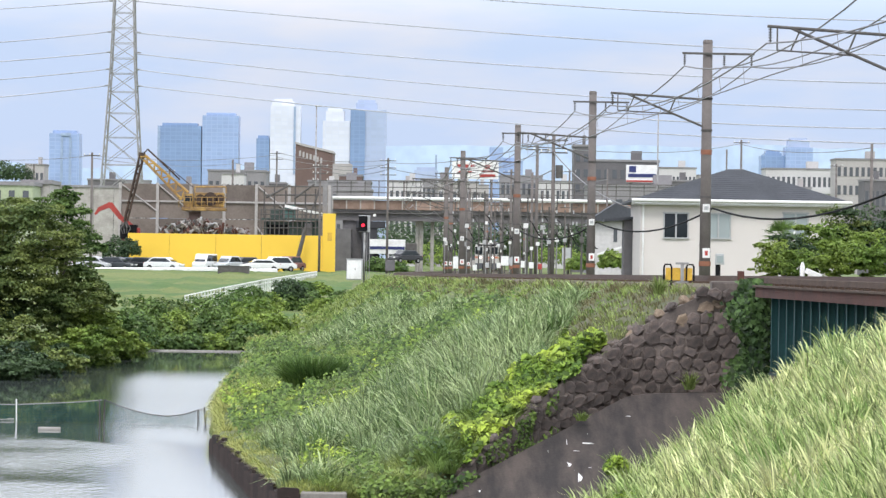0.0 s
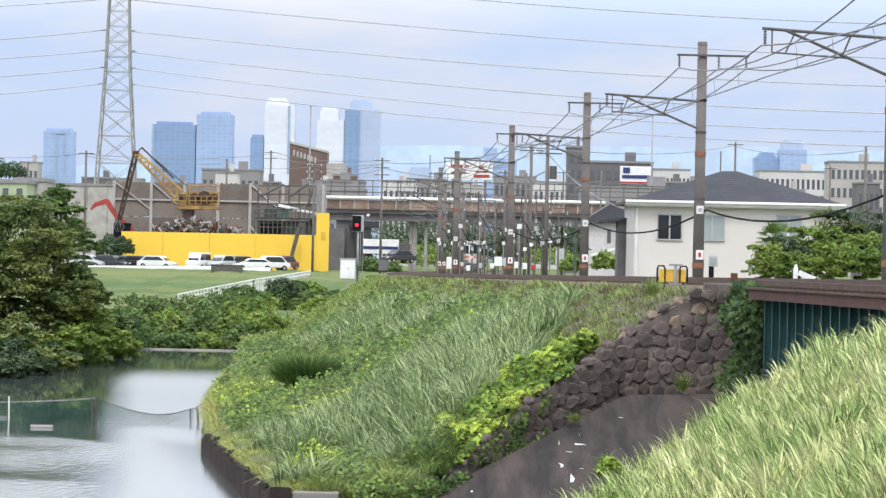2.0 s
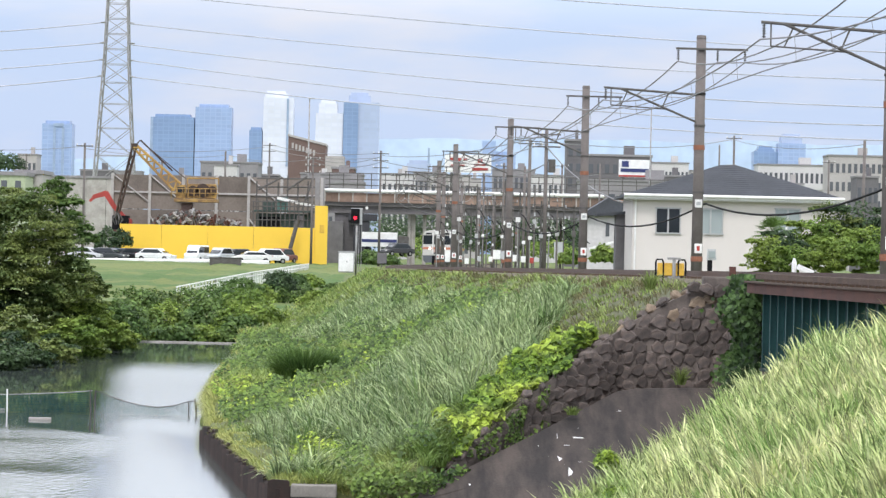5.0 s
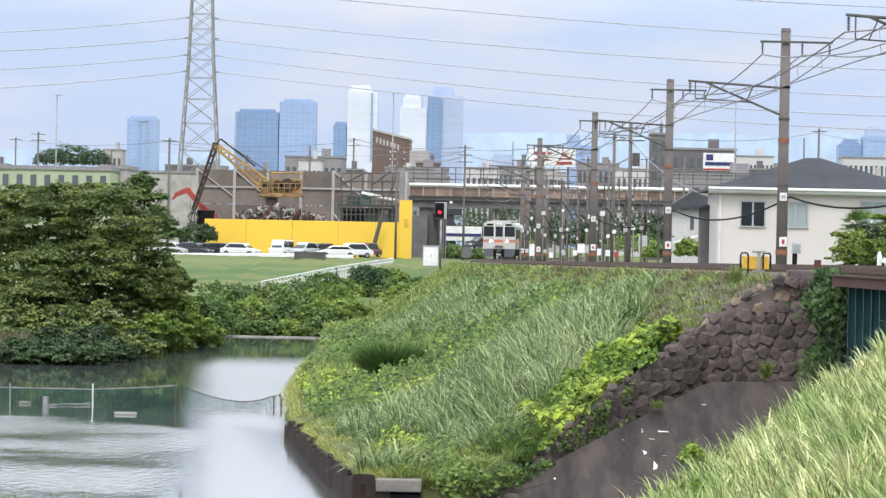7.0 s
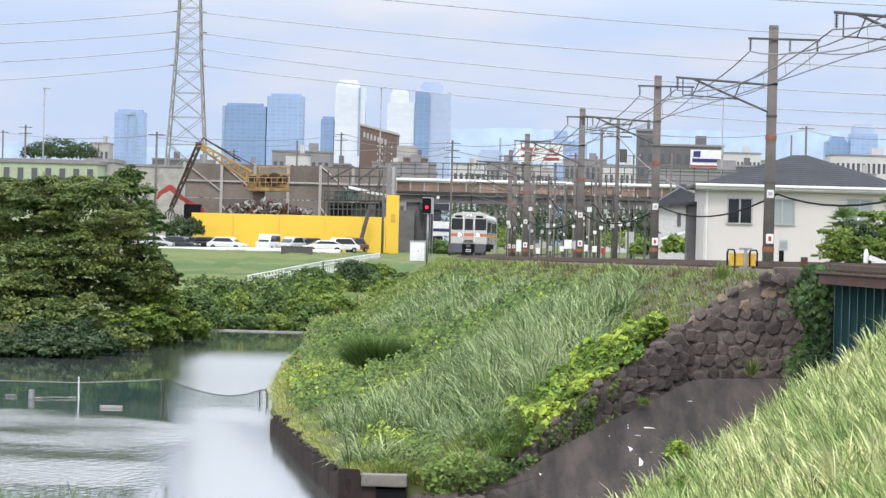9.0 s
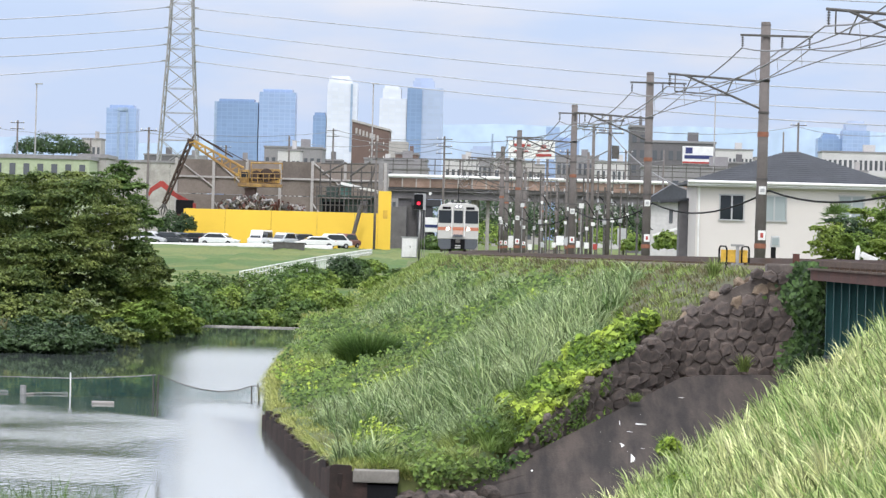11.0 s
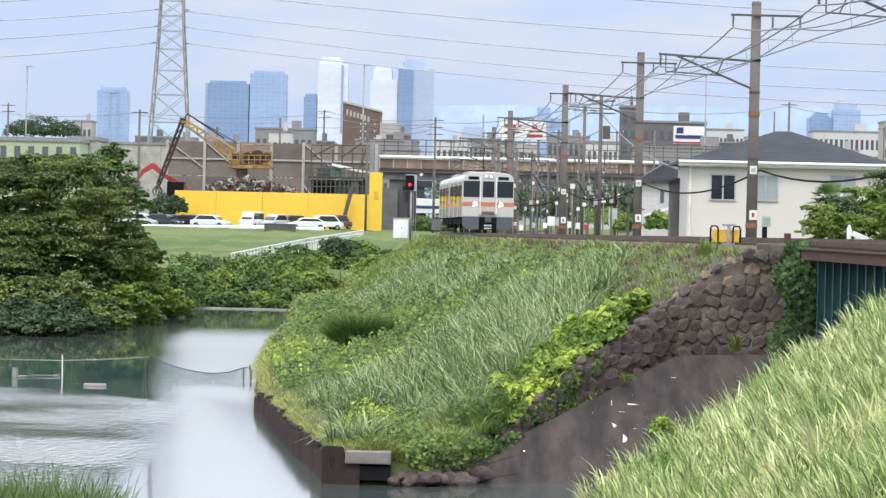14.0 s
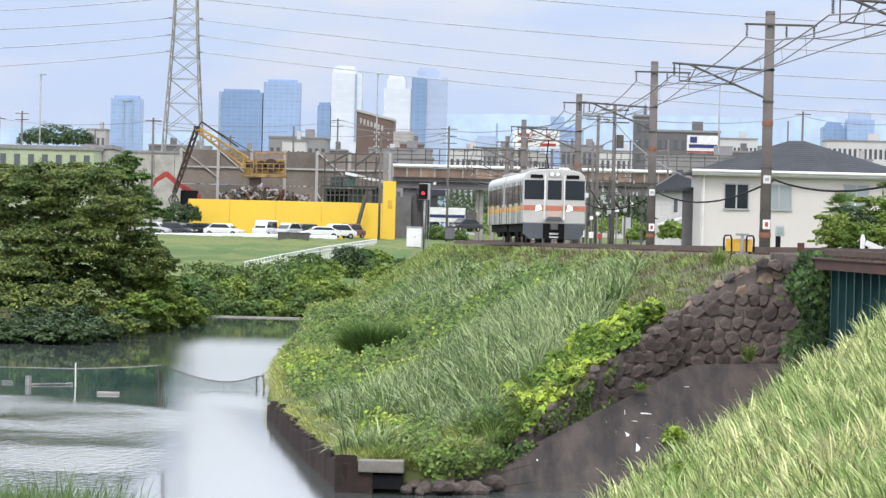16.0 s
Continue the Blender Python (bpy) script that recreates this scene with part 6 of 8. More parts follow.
def rail_fence(pts, h, gap, name, label, posts=0.06, bands=1, thick=0.05):
    t = thing(name, pts[0], label, "guard rail")
    o = Vector(pts[0])
    for a, b in zip(pts, pts[1:]):
        a, b = Vector(a) - o, Vector(b) - o
        n = max(1, int((b - a).length / gap))
        for k in range(n + 1):
            q = a.lerp(b, k / n)
            part("post", Form().box((q.x, q.y, q.z + h / 2 - 0.3), (posts, posts, h + 0.6)), M["white"], t)
        for k in range(bands):
            dz = Vector((0, 0, h - 0.06 - 0.32 * k))
            part("beam", Form().bar(a + dz, b + dz, thick, n=6), M["white"], t)
    return t


rail_fence([site(150, 487, 418), site(388, 487, 418)], 0.62, 4.0, "guard_rail", "white steel guard rail before the parked cars", 0.1, 1, 0.24)
rail_fence([site(442, 489, 415), site(490, 489, 415)], 0.62, 4.0, "guard_rail", "white steel guard rail before the parked cars", 0.1, 1, 0.24)
rail_fence([site(327, 541, 300), site(395, 526, 318), site(460, 512, 345), site(560, 494, 400)], 0.8, 1.5, "bridge_fence", "low white fence along the riverside lane", 0.10, 2, 0.05)


# ---- the white house ----
def make_house():
    d = 175
    a, b = site(1133, 400, d).x, site(1489, 400, d).x
    eave = site(1300, 356, d).z
    base = -2.6
    w, dep = b - a, 9.0
    h = thing("house", ((a + b) / 2, d, base), "white two-storey house with dark hipped slate roof", "house")
    H = eave - base
    M["house_wall"] = mat("white_render", (0.60, 0.56, 0.53), 0.9, (0.56, 0.52, 0.49), 0.3, 30, 0.05, contrast=0.25)
    part("wall", Form().box((0, dep / 2, H / 2), (w, dep, H)), M["house_wall"], h)
    pk = site(1300, 300, d + dep / 2).z - base
    ov = 0.42
    f = Form()
    px = site(1302, 300, d + dep / 2).x - (a + b) / 2
    f.v = [Vector(p) for p in ((-w / 2 - ov, -ov, H), (w / 2 + ov, -ov, H), (w / 2 + ov, dep + ov, H), (-w / 2 - ov, dep + ov, H), (px - 0.35, dep / 2, pk), (px + 0.35, dep / 2, pk))]
    f.v += [v - Vector((0, 0, 0.12)) for v in f.v[:4]]
    f.f = [(0, 1, 5, 4), (1, 2, 5), (2, 3, 4, 5), (3, 0, 4), (0, 6, 7, 1), (1, 7, 8, 2), (2, 8, 9, 3), (3, 9, 6, 0), (6, 9, 8, 7)]
    roof = part("roof", f, M["slate"], h, "dark grey slate roof")
    for k in range(1, 16):
        z = H + (pk - H) * k / 16
        s = k / 16
        xa, xb = (-w / 2 - ov) * (1 - s) + (px - 0.35) * s, (w / 2 + ov) * (1 - s) + (px + 0.35) * s
        y = -ov + (dep / 2 + ov) * s
        part("slate_course", Form().box(((xa + xb) / 2, y - 0.01, z + 0.012), (xb - xa, 0.05, 0.007)), M["slate"], roof)
    part("fascia", Form().box((0, -ov - 0.04, H - 0.06), (w + 2 * ov, 0.06, 0.22)), M["white"], h, "white gutter board", 0.01)
    part("gutter", Form().bar((-w / 2 - ov, -ov - 0.12, H - 0.03), (w / 2 + ov, -ov - 0.12, H - 0.03), 0.06, n=8), M["white"], h)
    part("soffit", Form().box((0, -ov / 2, H - 0.2), (w + 2 * ov, ov, 0.04)), M["white"], h)
    part("downpipe", Form().bar((-w / 2 + 0.12, -0.08, 0), (-w / 2 + 0.12, -0.08, H - 0.1), 0.045, n=8), M["white"], h, "white downpipe")
    part("vent_pipe", Form().bar((site(1405, 400, d).x - (a + b) / 2, -0.08, 2.0), (site(1405, 400, d).x - (a + b) / 2, -0.08, H - 1.3), 0.04, n=8), M["white"], h)
    part("plinth", Form().box((0, -0.03, 1.5), (w + 0.06, 0.08, 0.5)), M["white"], h)
    for x0, x1, y0, y1, g in ((1175, 1217, 377, 422, "glass"), (1250, 1292, 378, 423, "pale_glass"), (1386, 1429, 377, 424, "pale_glass")):
        p, q = site(x0, y0, d), site(x1, y1, d)
        cx, cz, ww, hh = (p.x + q.x) / 2 - (a + b) / 2, (p.z + q.z) / 2 - base, q.x - p.x, p.z - q.z
        fr = part("window_frame", Form().box((cx, -0.03, cz + hh / 2), (ww + 0.1, 0.1, 0.06)).box((cx, -0.03, cz - hh / 2), (ww + 0.1, 0.12, 0.06)).box((cx - ww / 2, -0.03, cz), (0.05, 0.1, hh)).box((cx + ww / 2, -0.03, cz), (0.05, 0.1, hh)).box((cx, -0.035, cz), (0.07, 0.1, hh)), M["grey_paint"], h, "grey aluminium window frame")
        for s in (-1, 1):
            part("pane", Form().box((cx + s * ww / 4, -0.012, cz), (ww / 2 - 0.06, 0.03, hh - 0.05)), M[g], fr)
    # neighbour behind
    p, q = site(1050, 400, 262), site(1112, 400, 262)
    n = thing("house", ((p.x + q.x) / 2, 262, -2.4), "small white house with dark roof behind the poles", "house")
    ww = q.x - p.x
    hh = site(1080, 392, 262).z + 2.4
    part("wall", Form().box((0, 3, hh / 2), (ww, 6, hh)), M["white_wall"], n)
    part("roof", Form().prism([(-ww / 2 - 0.4, hh), (0.3, hh + 1.2), (ww / 2 + 1.1, hh + 0.5), (ww / 2 + 1.1, hh + 0.3), (ww / 2 + 0.4, hh)], -0.5, 6.5), M["slate"], n)
    part("window", Form().box((0.3, -0.02, hh - 0.9), (0.25, 0.08, 0.9)), M["dim_window"], n)
    part("annex", Form().box((ww / 2 + 0.6, 1.0, hh / 2 - 0.3), (1.1, 3, hh - 0.6)), M["mid_wall"], n)
    part("canopy", Form().bar((-0.9, -0.5, hh - 2.2), (0.7, -0.5, hh - 1.7), 0.1, n=4), M["white"], n)
    p = site(1118, 440, 182)
    s = thing("shed", (p.x, 182, -2.3), "grey garden shed beside the house", "shed")
    part("wall", Form().box((0, 1, 2.2), (0.75, 2, 4.0)), M["grey_wall"], s)
    part("roof", Form().box((-0.1, 1, 4.25), (1.5, 2.4, 0.12), pose(0, 0, 0, 0, -6, 0)), M["slate"], s)


make_house()


# ---- beside the track ----
def make_signal():
    p = site(641, 494, 300)
    t = thing("railway_signal", (p.x, p.y, p.z), "railway signal showing red on a grey post", "railway signal")
    k = 300 / 7000
    part("post", Form().bar((0.12, 0, -0.3), (0.12, 0, 96 * k), 0.08, n=10), M["steel"], t, smooth=True)
    hd = part("head", Form().box((0, -0.12, 98 * k), (0.66, 0.18, 1.15)), M["black"], t, "black signal head", 0.06)
    part("backboard", Form().box((0.1, 0.02, 98 * k), (0.86, 0.04, 1.25)), M["grey_paint"], hd, bevel=0.05)
    part("red_light", Form().bar((0, -0.24, 95 * k), (0, -0.2, 95 * k), 0.13, n=18), M["red_lamp"], hd, "lit red lamp")
    part("hood", Form().bar((0, -0.5, 103 * k), (0, -0.2, 103 * k), 0.16, n=14), M["black"], hd)
    part("white_marker", Form().bar((0.85, -0.1, 113 * k), (0.85, -0.05, 113 * k), 0.12, n=12), M["white"], t)
    part("ladder", Form().bar((0.3, 0.1, 0), (0.3, 0.1, 85 * k), 0.025, n=5).bar((0.5, 0.1, 0), (0.5, 0.1, 85 * k), 0.025, n=5), M["steel"], t)
    q = site(627, 495, 299)
    c = thing("relay_cabinet", (q.x, q.y, q.z), "pale grey trackside relay cabinet", "cabinet")
    part("body", Form().box((0, 0, 0.75), (1.2, 0.8, 1.55)), M["grey_paint"], c, bevel=0.03)
    part("door", Form().box((-0.02, -0.42, 0.75), (1.08, 0.03, 1.4)), M["white"], c, bevel=0.01)
    part("handle", Form().box((0.05, -0.45, 0.8), (0.05, 0.04, 0.14)), M["dark_steel"], c)
    part("roof", Form().box((0, 0, 1.55), (1.3, 0.9, 0.06)), M["grey_paint"], c)


make_signal()


def make_barrier():
    p = site(1201, 506, 106)
    t = thing("yellow_barrier", (p.x, p.y, p.z), "yellow trackside barrier panel in black tube hoops", "barrier")
    part("panel", Form().box((0, 0, 0.31), (0.72, 0.04, 0.34)), M["yellow"], t, bevel=0.02)
    for x in (-0.30, 0.30):
        for y in (-0.05, 0.12):
            part("hoop", Form().line([(x - 0.1, y, -0.1), (x - 0.1, y, 0.50), (x - 0.07, y, 0.57), (x + 0.07, y, 0.57), (x + 0.1, y, 0.50), (x + 0.1, y, -0.1)], 0.022, 8), M["black"], t, "black tube hoop")
    part("post", Form().box((0.08, -0.1, 0.0), (0.09, 0.07, 1.2)).box((0.08, -0.1, 0.60), (0.36, 0.07, 0.06)), M["steel"], t, "grey steel post", 0.008)
    part("clamp", Form().box((0.08, -0.13, 0.1), (0.34, 0.05, 0.05)), M["steel"], t)


make_barrier()


def make_trackside():
    # white lamp-like device beyond the girder
    p = site(1432, 488, 101)
    t = thing("track_device", (p.x, p.y, p.z), "small white trackside device on a short post", "device")
    part("post", Form().bar((-0.18, 0, -0.4), (-0.18, 0, 0.22), 0.065, n=10), M["white"], t, bevel=0)
    part("cap", Form().bar((-0.18, 0, 0.22), (-0.18, 0, 0.34), 0.065, 0.03, 10), M["white"], t)
    part("box", Form().box((0.08, 0, 0.08), (0.44, 0.2, 0.14), pose(0, 0, 0, 0, 22, 0)), M["white"], t, bevel=0.01)
    p = site(1273, 480, 150)
    t = thing("marker_lamp", (p.x, p.y, p.z), "grey trackside lamp box on a dark stand", "lamp box")
    part("box", Form().box((0, 0, 0.45), (0.36, 0.3, 0.42), None, 0.85), M["grey_paint"], t, bevel=0.02)
    part("front", Form().box((0, -0.16, 0.45), (0.24, 0.02, 0.26)), M["pale_glass"], t)
    part("stand", Form().box((-0.06, 0, 0.0), (0.18, 0.2, 0.6)), M["black"], t)
    # small boards, boxes and posts among the poles
    rng = random.Random(8)
    for cx, cy, d, w, h, mt, lab in ((893, 462, 262, 0.5, 0.62, "white", "white notice board on a short post"), (806, 465, 300, 0.38, 0.9, "white", "white equipment case beside the track"), (975, 464, 300, 0.45, 0.9, "grey_paint", "grey equipment case beside the track"), (1002, 455, 320, 0.7, 1.5, "grey_paint", "tall grey equipment case beside the track"), (940, 470, 260, 0.3, 0.4, "white", "small white case beside the track"), (905, 466, 270, 0.28, 0.8, "orange_band", "orange marker board beside the track"), (882, 470, 310, 0.3, 0.4, "white", "small white case beside the track"), (925, 468, 300, 0.3, 0.5, "white", "small white case beside the track"), (862, 470, 330, 0.3, 0.4, "grey_paint", "small grey case beside the track"), (955, 472, 250, 0.25, 0.35, "red_paint", "small red case beside the track"), (690, 470, 330, 0.8, 0.9, "grey_wall", "dark equipment case beside the track"), (840, 474, 280, 0.28, 0.4, "white", "small white case beside the track")):
        q = site(cx, cy, d)
        gz = rail_z(d) - 0.3
        t = thing("equipment_case", (q.x, d, gz), lab, "equipment case", "trackside cases")
        part("case", Form().box((0, 0, q.z - gz), (w, 0.25, h)), M[mt], t, bevel=0.02)
        part("leg", Form().box((0, 0, (q.z - gz) / 2), (0.08, 0.08, q.z - gz)), M["dark_steel"], t)
    # small signs high on masts
    for cx, cy, d in ((787, 424, 302), (918, 415, 264), (826, 400, 264), (930, 400, 216), (860, 395, 340), (951, 432, 285), (985, 425, 260), (975, 410, 300), (902, 430, 343), (868, 428, 383), (812, 430, 320), (940, 440, 300)):
        q = site(cx, cy, d)
        gz = rail_z(d) - 0.3
        t = thing("marker_sign", (q.x, d - 0.4, gz), "small white railway marker on a thin mast", "marker sign", "railway markers")
        part("plate", Form().box((0, -0.05, q.z - gz), (0.26, 0.03, 0.26)), M["white"], t, bevel=0.01)
        part("mast", Form().bar((0, 0, 0), (0, 0, q.z - gz + 0.1), 0.035, n=6), M["steel"], t)
    # slim steel masts with arms, insulators and slung cables among the poles
    rng = random.Random(17)
    for k, (cx, top, d) in enumerate(((792, 372, 330), (806, 352, 420), (822, 366, 300), (836, 345, 440), (848, 372, 360), (858, 338, 300), (876, 356, 400), (890, 368, 280), (908, 344, 350), (922, 362, 420), (934, 350, 270), (948, 370, 330), (960, 340, 300), (972, 366, 240), (986, 352, 380), (1000, 372, 270), (1012, 360, 330), (1030, 374, 240))):
        q = site(cx, top, d)
        gz = rail_z(d) - 0.3
        h = q.z - gz
        t = thing("signal_mast", (q.x, d, gz), "slim grey steel mast with short arms and insulators", "mast", "yard masts")
        part("mast", Form().bar((0, 0, -0.3), (0, 0, h), 0.075, 0.055, 8), M["dark_steel" if k % 3 else "pole_concrete"], t)
        for a in range(rng.randint(1, 3)):
            z, w = h * (0.94 - 0.16 * a), rng.uniform(0.5, 1.1)
            arm = part("arm", Form().box((rng.choice((-0.3, 0.0, 0.3)) * w, -0.08, z), (w * 1.5, 0.06, 0.07)), M["dark_steel"], t)
            for sx in (-0.6, 0.6):
                part("insulator", Form().bar((sx * w, -0.08, z + 0.04), (sx * w, -0.08, z + 0.26), 0.055, 0.035, 7), M["grey_paint" if rng.random() < 0.5 else "dark_steel"], arm)
        z = h * rng.uniform(0.35, 0.6)
        part("box", Form().box((0, -0.14, z), (0.24, 0.16, 0.34)), M[rng.choice(("white", "grey_paint", "grey_paint", "dark_steel"))], t, bevel=0.02)
        part("cable", Form().line([(0.08 + 0.9 * i / 8, -0.05, h * 0.72 - 1.1 * math.sin(math.pi * i / 8 * 0.5) ** 2) for i in range(9)], 0.035), M["black"], t, "black cable loop")
    q = site(907, 458, 255)
    t = thing("round_sign", (q.x, 255, rail_z(255) - 0.3), "round grey railway sign on a post", "sign")
    part("disc", Form().bar((0, -0.06, 1.15), (0, -0.03, 1.15), 0.30, n=20), M["grey_paint"], t)
    part("mast", Form().bar((0, 0, 0), (0, 0, 1.3), 0.04, n=8), M["orange_band"], t)


make_trackside()


# ---- net and stakes in the water ----
def make_net():
    """Stakes, ropes and fine netting that close the channel, 137 m ahead; heights are above the water."""
    d = 137.2

    def at(x, h):
        return Vector((x, d, WATER + h))

    M["net"] = mat("green_net_cord", (0.02, 0.095, 0.08), 0.9, None, 4, 30, 0)
    for x, h, r, tilt in ((-14.72, 0.80, 0.03, 0.02), (-11.84, 0.84, 0.032, 0.05), (-11.66, 0.82, 0.03, -0.02), (-8.42, 0.52, 0.028, 0.03), (-8.2, 0.60, 0.03, 0.10), (-8.12, 0.46, 0.025, -0.08), (-16.35, 0.32, 0.12, 0.0), (-17.6, 0.75, 0.03, 0.02), (-19.6, 0.7, 0.03, -0.02)):
        mt = "white" if x in (-14.72,) else "dark_steel" if x > -12 else "steel"
        tagged(part("stake", Form().bar(at(x + tilt, -0.7), at(x, h), r, r * 0.9, n=8), M[mt]), "thin weathered stake standing in the river", "stake", "net stakes")
    top = [(-22, 0.62), (-17.6, 0.60), (-14.72, 0.60), (-13.6, 0.66), (-12.6, 0.72), (-11.75, 0.80)]
    slack = [(-11.66, 0.80), (-11.2, 0.62), (-10.7, 0.46), (-10.1, 0.33), (-9.5, 0.27), (-8.9, 0.34), (-8.55, 0.46), (-8.3, 0.52), (-8.12, 0.44), (-7.98, 0.22), (-7.8, 0.02)]
    tagged(part("net_rope", Form().line([at(x, h) for x, h in top], 0.018), M["steel"]), "taut pale rope of the fishing net", "rope")
    tagged(part("net_rope", Form().line([at(x, h) for x, h in slack], 0.018), M["dark_steel"]), "slack dark rope of the fishing net", "rope")

    def netting(edge, gap, r, label):
        ex, eh = [p[0] for p in edge], [p[1] for p in edge]
        g = Form()
        n = int((ex[-1] - ex[0]) / gap)
        cols = [ex[0] + (ex[-1] - ex[0]) * k / n for k in range(n + 1)]
        for k, x in enumerate(cols):
            g.bar(at(x, float(np.interp(x, ex, eh))), at(x + 0.03 * noise.noise((x * 3, 0, 0)), -0.1), r, n=3, cap=False)
        for q in range(1, 12):
            g.line([at(x, float(np.interp(x, ex, eh)) * (1 - q / 12)) for x in cols[::4]], r, 3)
        tagged(part("fishing_net", g, M["net"]), label, "net", kind="stuff")

    netting(top, 0.045, 0.007, "fine green fishing net hanging into the river")
    netting(slack[:9], 0.06, 0.005, "fine dark fishing net hanging into the river")
    tagged(part("float_line", Form().line([(-16.2, 137.0, WATER + 0.03), (-15.6, 137.6, WATER + 0.04), (-15.0, 138, WATER + 0.03)], 0.035), M["pale_concrete"]), "pale float line lying on the river", "float line")
    for x, y, w in ((-15.0, 138.0, 0.24), (-17.2, 138.2, 0.4), (-13.0, 131.5, 0.75)):
        tagged(part("float", Form().box((x, y, WATER + 0.04), (w, 0.14, 0.10)), M["pale_concrete"], bevel=0.03), "white float lying on the river", "float", "net floats")
    tagged(part("sandbar", Form().box((-14.9, 240.5, WATER + 0.03), (6.6, 0.5, 0.09)), M["pale_concrete"]), "pale concrete sill at the river bend", "sill", kind="structure")


make_net()


# ---- plants ----
G = np.random.default_rng(11)
M["reed"] = leaf_mat("silver_grass_blade", (0.165, 0.255, 0.10), (0.30, 0.39, 0.17), 0.6, 0.2)
M["grass"] = leaf_mat("bank_grass_blade", (0.135, 0.235, 0.05), (0.25, 0.325, 0.09), 0.4, 0.22)
M["dry_grass"] = leaf_mat("dry_grass_blade", (0.145, 0.135, 0.062), (0.095, 0.115, 0.038), 0.4, 0.2)
M["near_grass"] = leaf_mat("near_grass_blade", (0.27, 0.40, 0.125), (0.53, 0.59, 0.28), 0.65, 0.25)
M["vine"] = leaf_mat("vine_leaf", (0.085, 0.185, 0.025), (0.30, 0.41, 0.055), 0.7, 0.35)
M["shrub"] = leaf_mat("shrub_leaf", (0.06, 0.125, 0.03), (0.125, 0.21, 0.048), 0.4, 0.3)
M["bright_shrub"] = leaf_mat("bright_shrub_leaf", (0.12, 0.215, 0.038), (0.22, 0.315, 0.058), 0.45, 0.35)
M["tree_leaf"] = leaf_mat("tree_leaf", (0.07, 0.125, 0.033), (0.175, 0.23, 0.056), 0.42, 0.32)
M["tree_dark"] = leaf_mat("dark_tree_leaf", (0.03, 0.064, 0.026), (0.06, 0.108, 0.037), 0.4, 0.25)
M["ivy"] = leaf_mat("ivy_leaf", (0.02, 0.05, 0.014), (0.065, 0.125, 0.03), 0.6, 0.2)
M["bark"] = mat("bark", (0.08, 0.06, 0.045), 0.95, (0.05, 0.04, 0.03), 3, 25, 0.6)


def blades(name, base, length, width, lean, material, label, category="grass", curl=0.55):
    """One mesh of bent blades; base n x 3, length and width n, lean n x 2 (how far the tip lies over, per length)."""
    n = len(base)
    ang = np.arctan2(lean[:, 1], lean[:, 0]) + np.pi / 2 + G.normal(0, 1.1, n)
    side = np.stack([np.cos(ang), np.sin(ang), np.zeros(n)], 1)
    v = np.zeros((n, 7, 3))
    for k, (t, w) in enumerate(((0, 0.7), (0.40, 1.0), (0.75, 0.7))):
        over = t ** 1.9
        c = base.copy()
        c[:, 0] += lean[:, 0] * length * over
        c[:, 1] += lean[:, 1] * length * over
        tilt = np.hypot(lean[:, 0], lean[:, 1])
        c[:, 2] += length * (t - curl * tilt * t ** 2.2)
        v[:, 2 * k] = c - side * (width * w / 2)[:, None]
        v[:, 2 * k + 1] = c + side * (width * w / 2)[:, None]
    tip = base.copy()
    tip[:, 0] += lean[:, 0] * length
    tip[:, 1] += lean[:, 1] * length
    tip[:, 2] += length * (1 - curl * np.hypot(lean[:, 0], lean[:, 1]))
    v[:, 6] = tip
    tri = np.array([[0, 1, 3], [0, 3, 2], [2, 3, 5], [2, 5, 4], [4, 5, 6]])
    f = (np.arange(n)[:, None, None] * 7 + tri[None]).reshape(-1, 3)
    return tagged(new(name, big_mesh(name, v.reshape(-1, 3), f, material, True)), label, category, kind="stuff")


def leaf_mesh(name, pos, normal, size, material):
    """Folded leaves, four corners each, at pos, facing normal."""
    n = len(pos)
    normal = normal / np.linalg.norm(normal, axis=1, keepdims=True)
    a = np.cross(normal, G.normal(0, 1, (n, 3)))
    a /= np.linalg.norm(a, axis=1, keepdims=True)
    b = np.cross(normal, a)
    s = size[:, None]
    v = np.stack([pos - a * s * 0.55, pos + b * s * 0.42 + normal * s * 0.12, pos + a * s * 0.62 - normal * s * 0.15, pos - b * s * 0.42 + normal * s * 0.12], 1)
    tri = np.array([[0, 2, 1], [0, 3, 2]])
    f = (np.arange(n)[:, None, None] * 4 + tri[None]).reshape(-1, 3)
    return big_mesh(name, v.reshape(-1, 3), f, material, True)


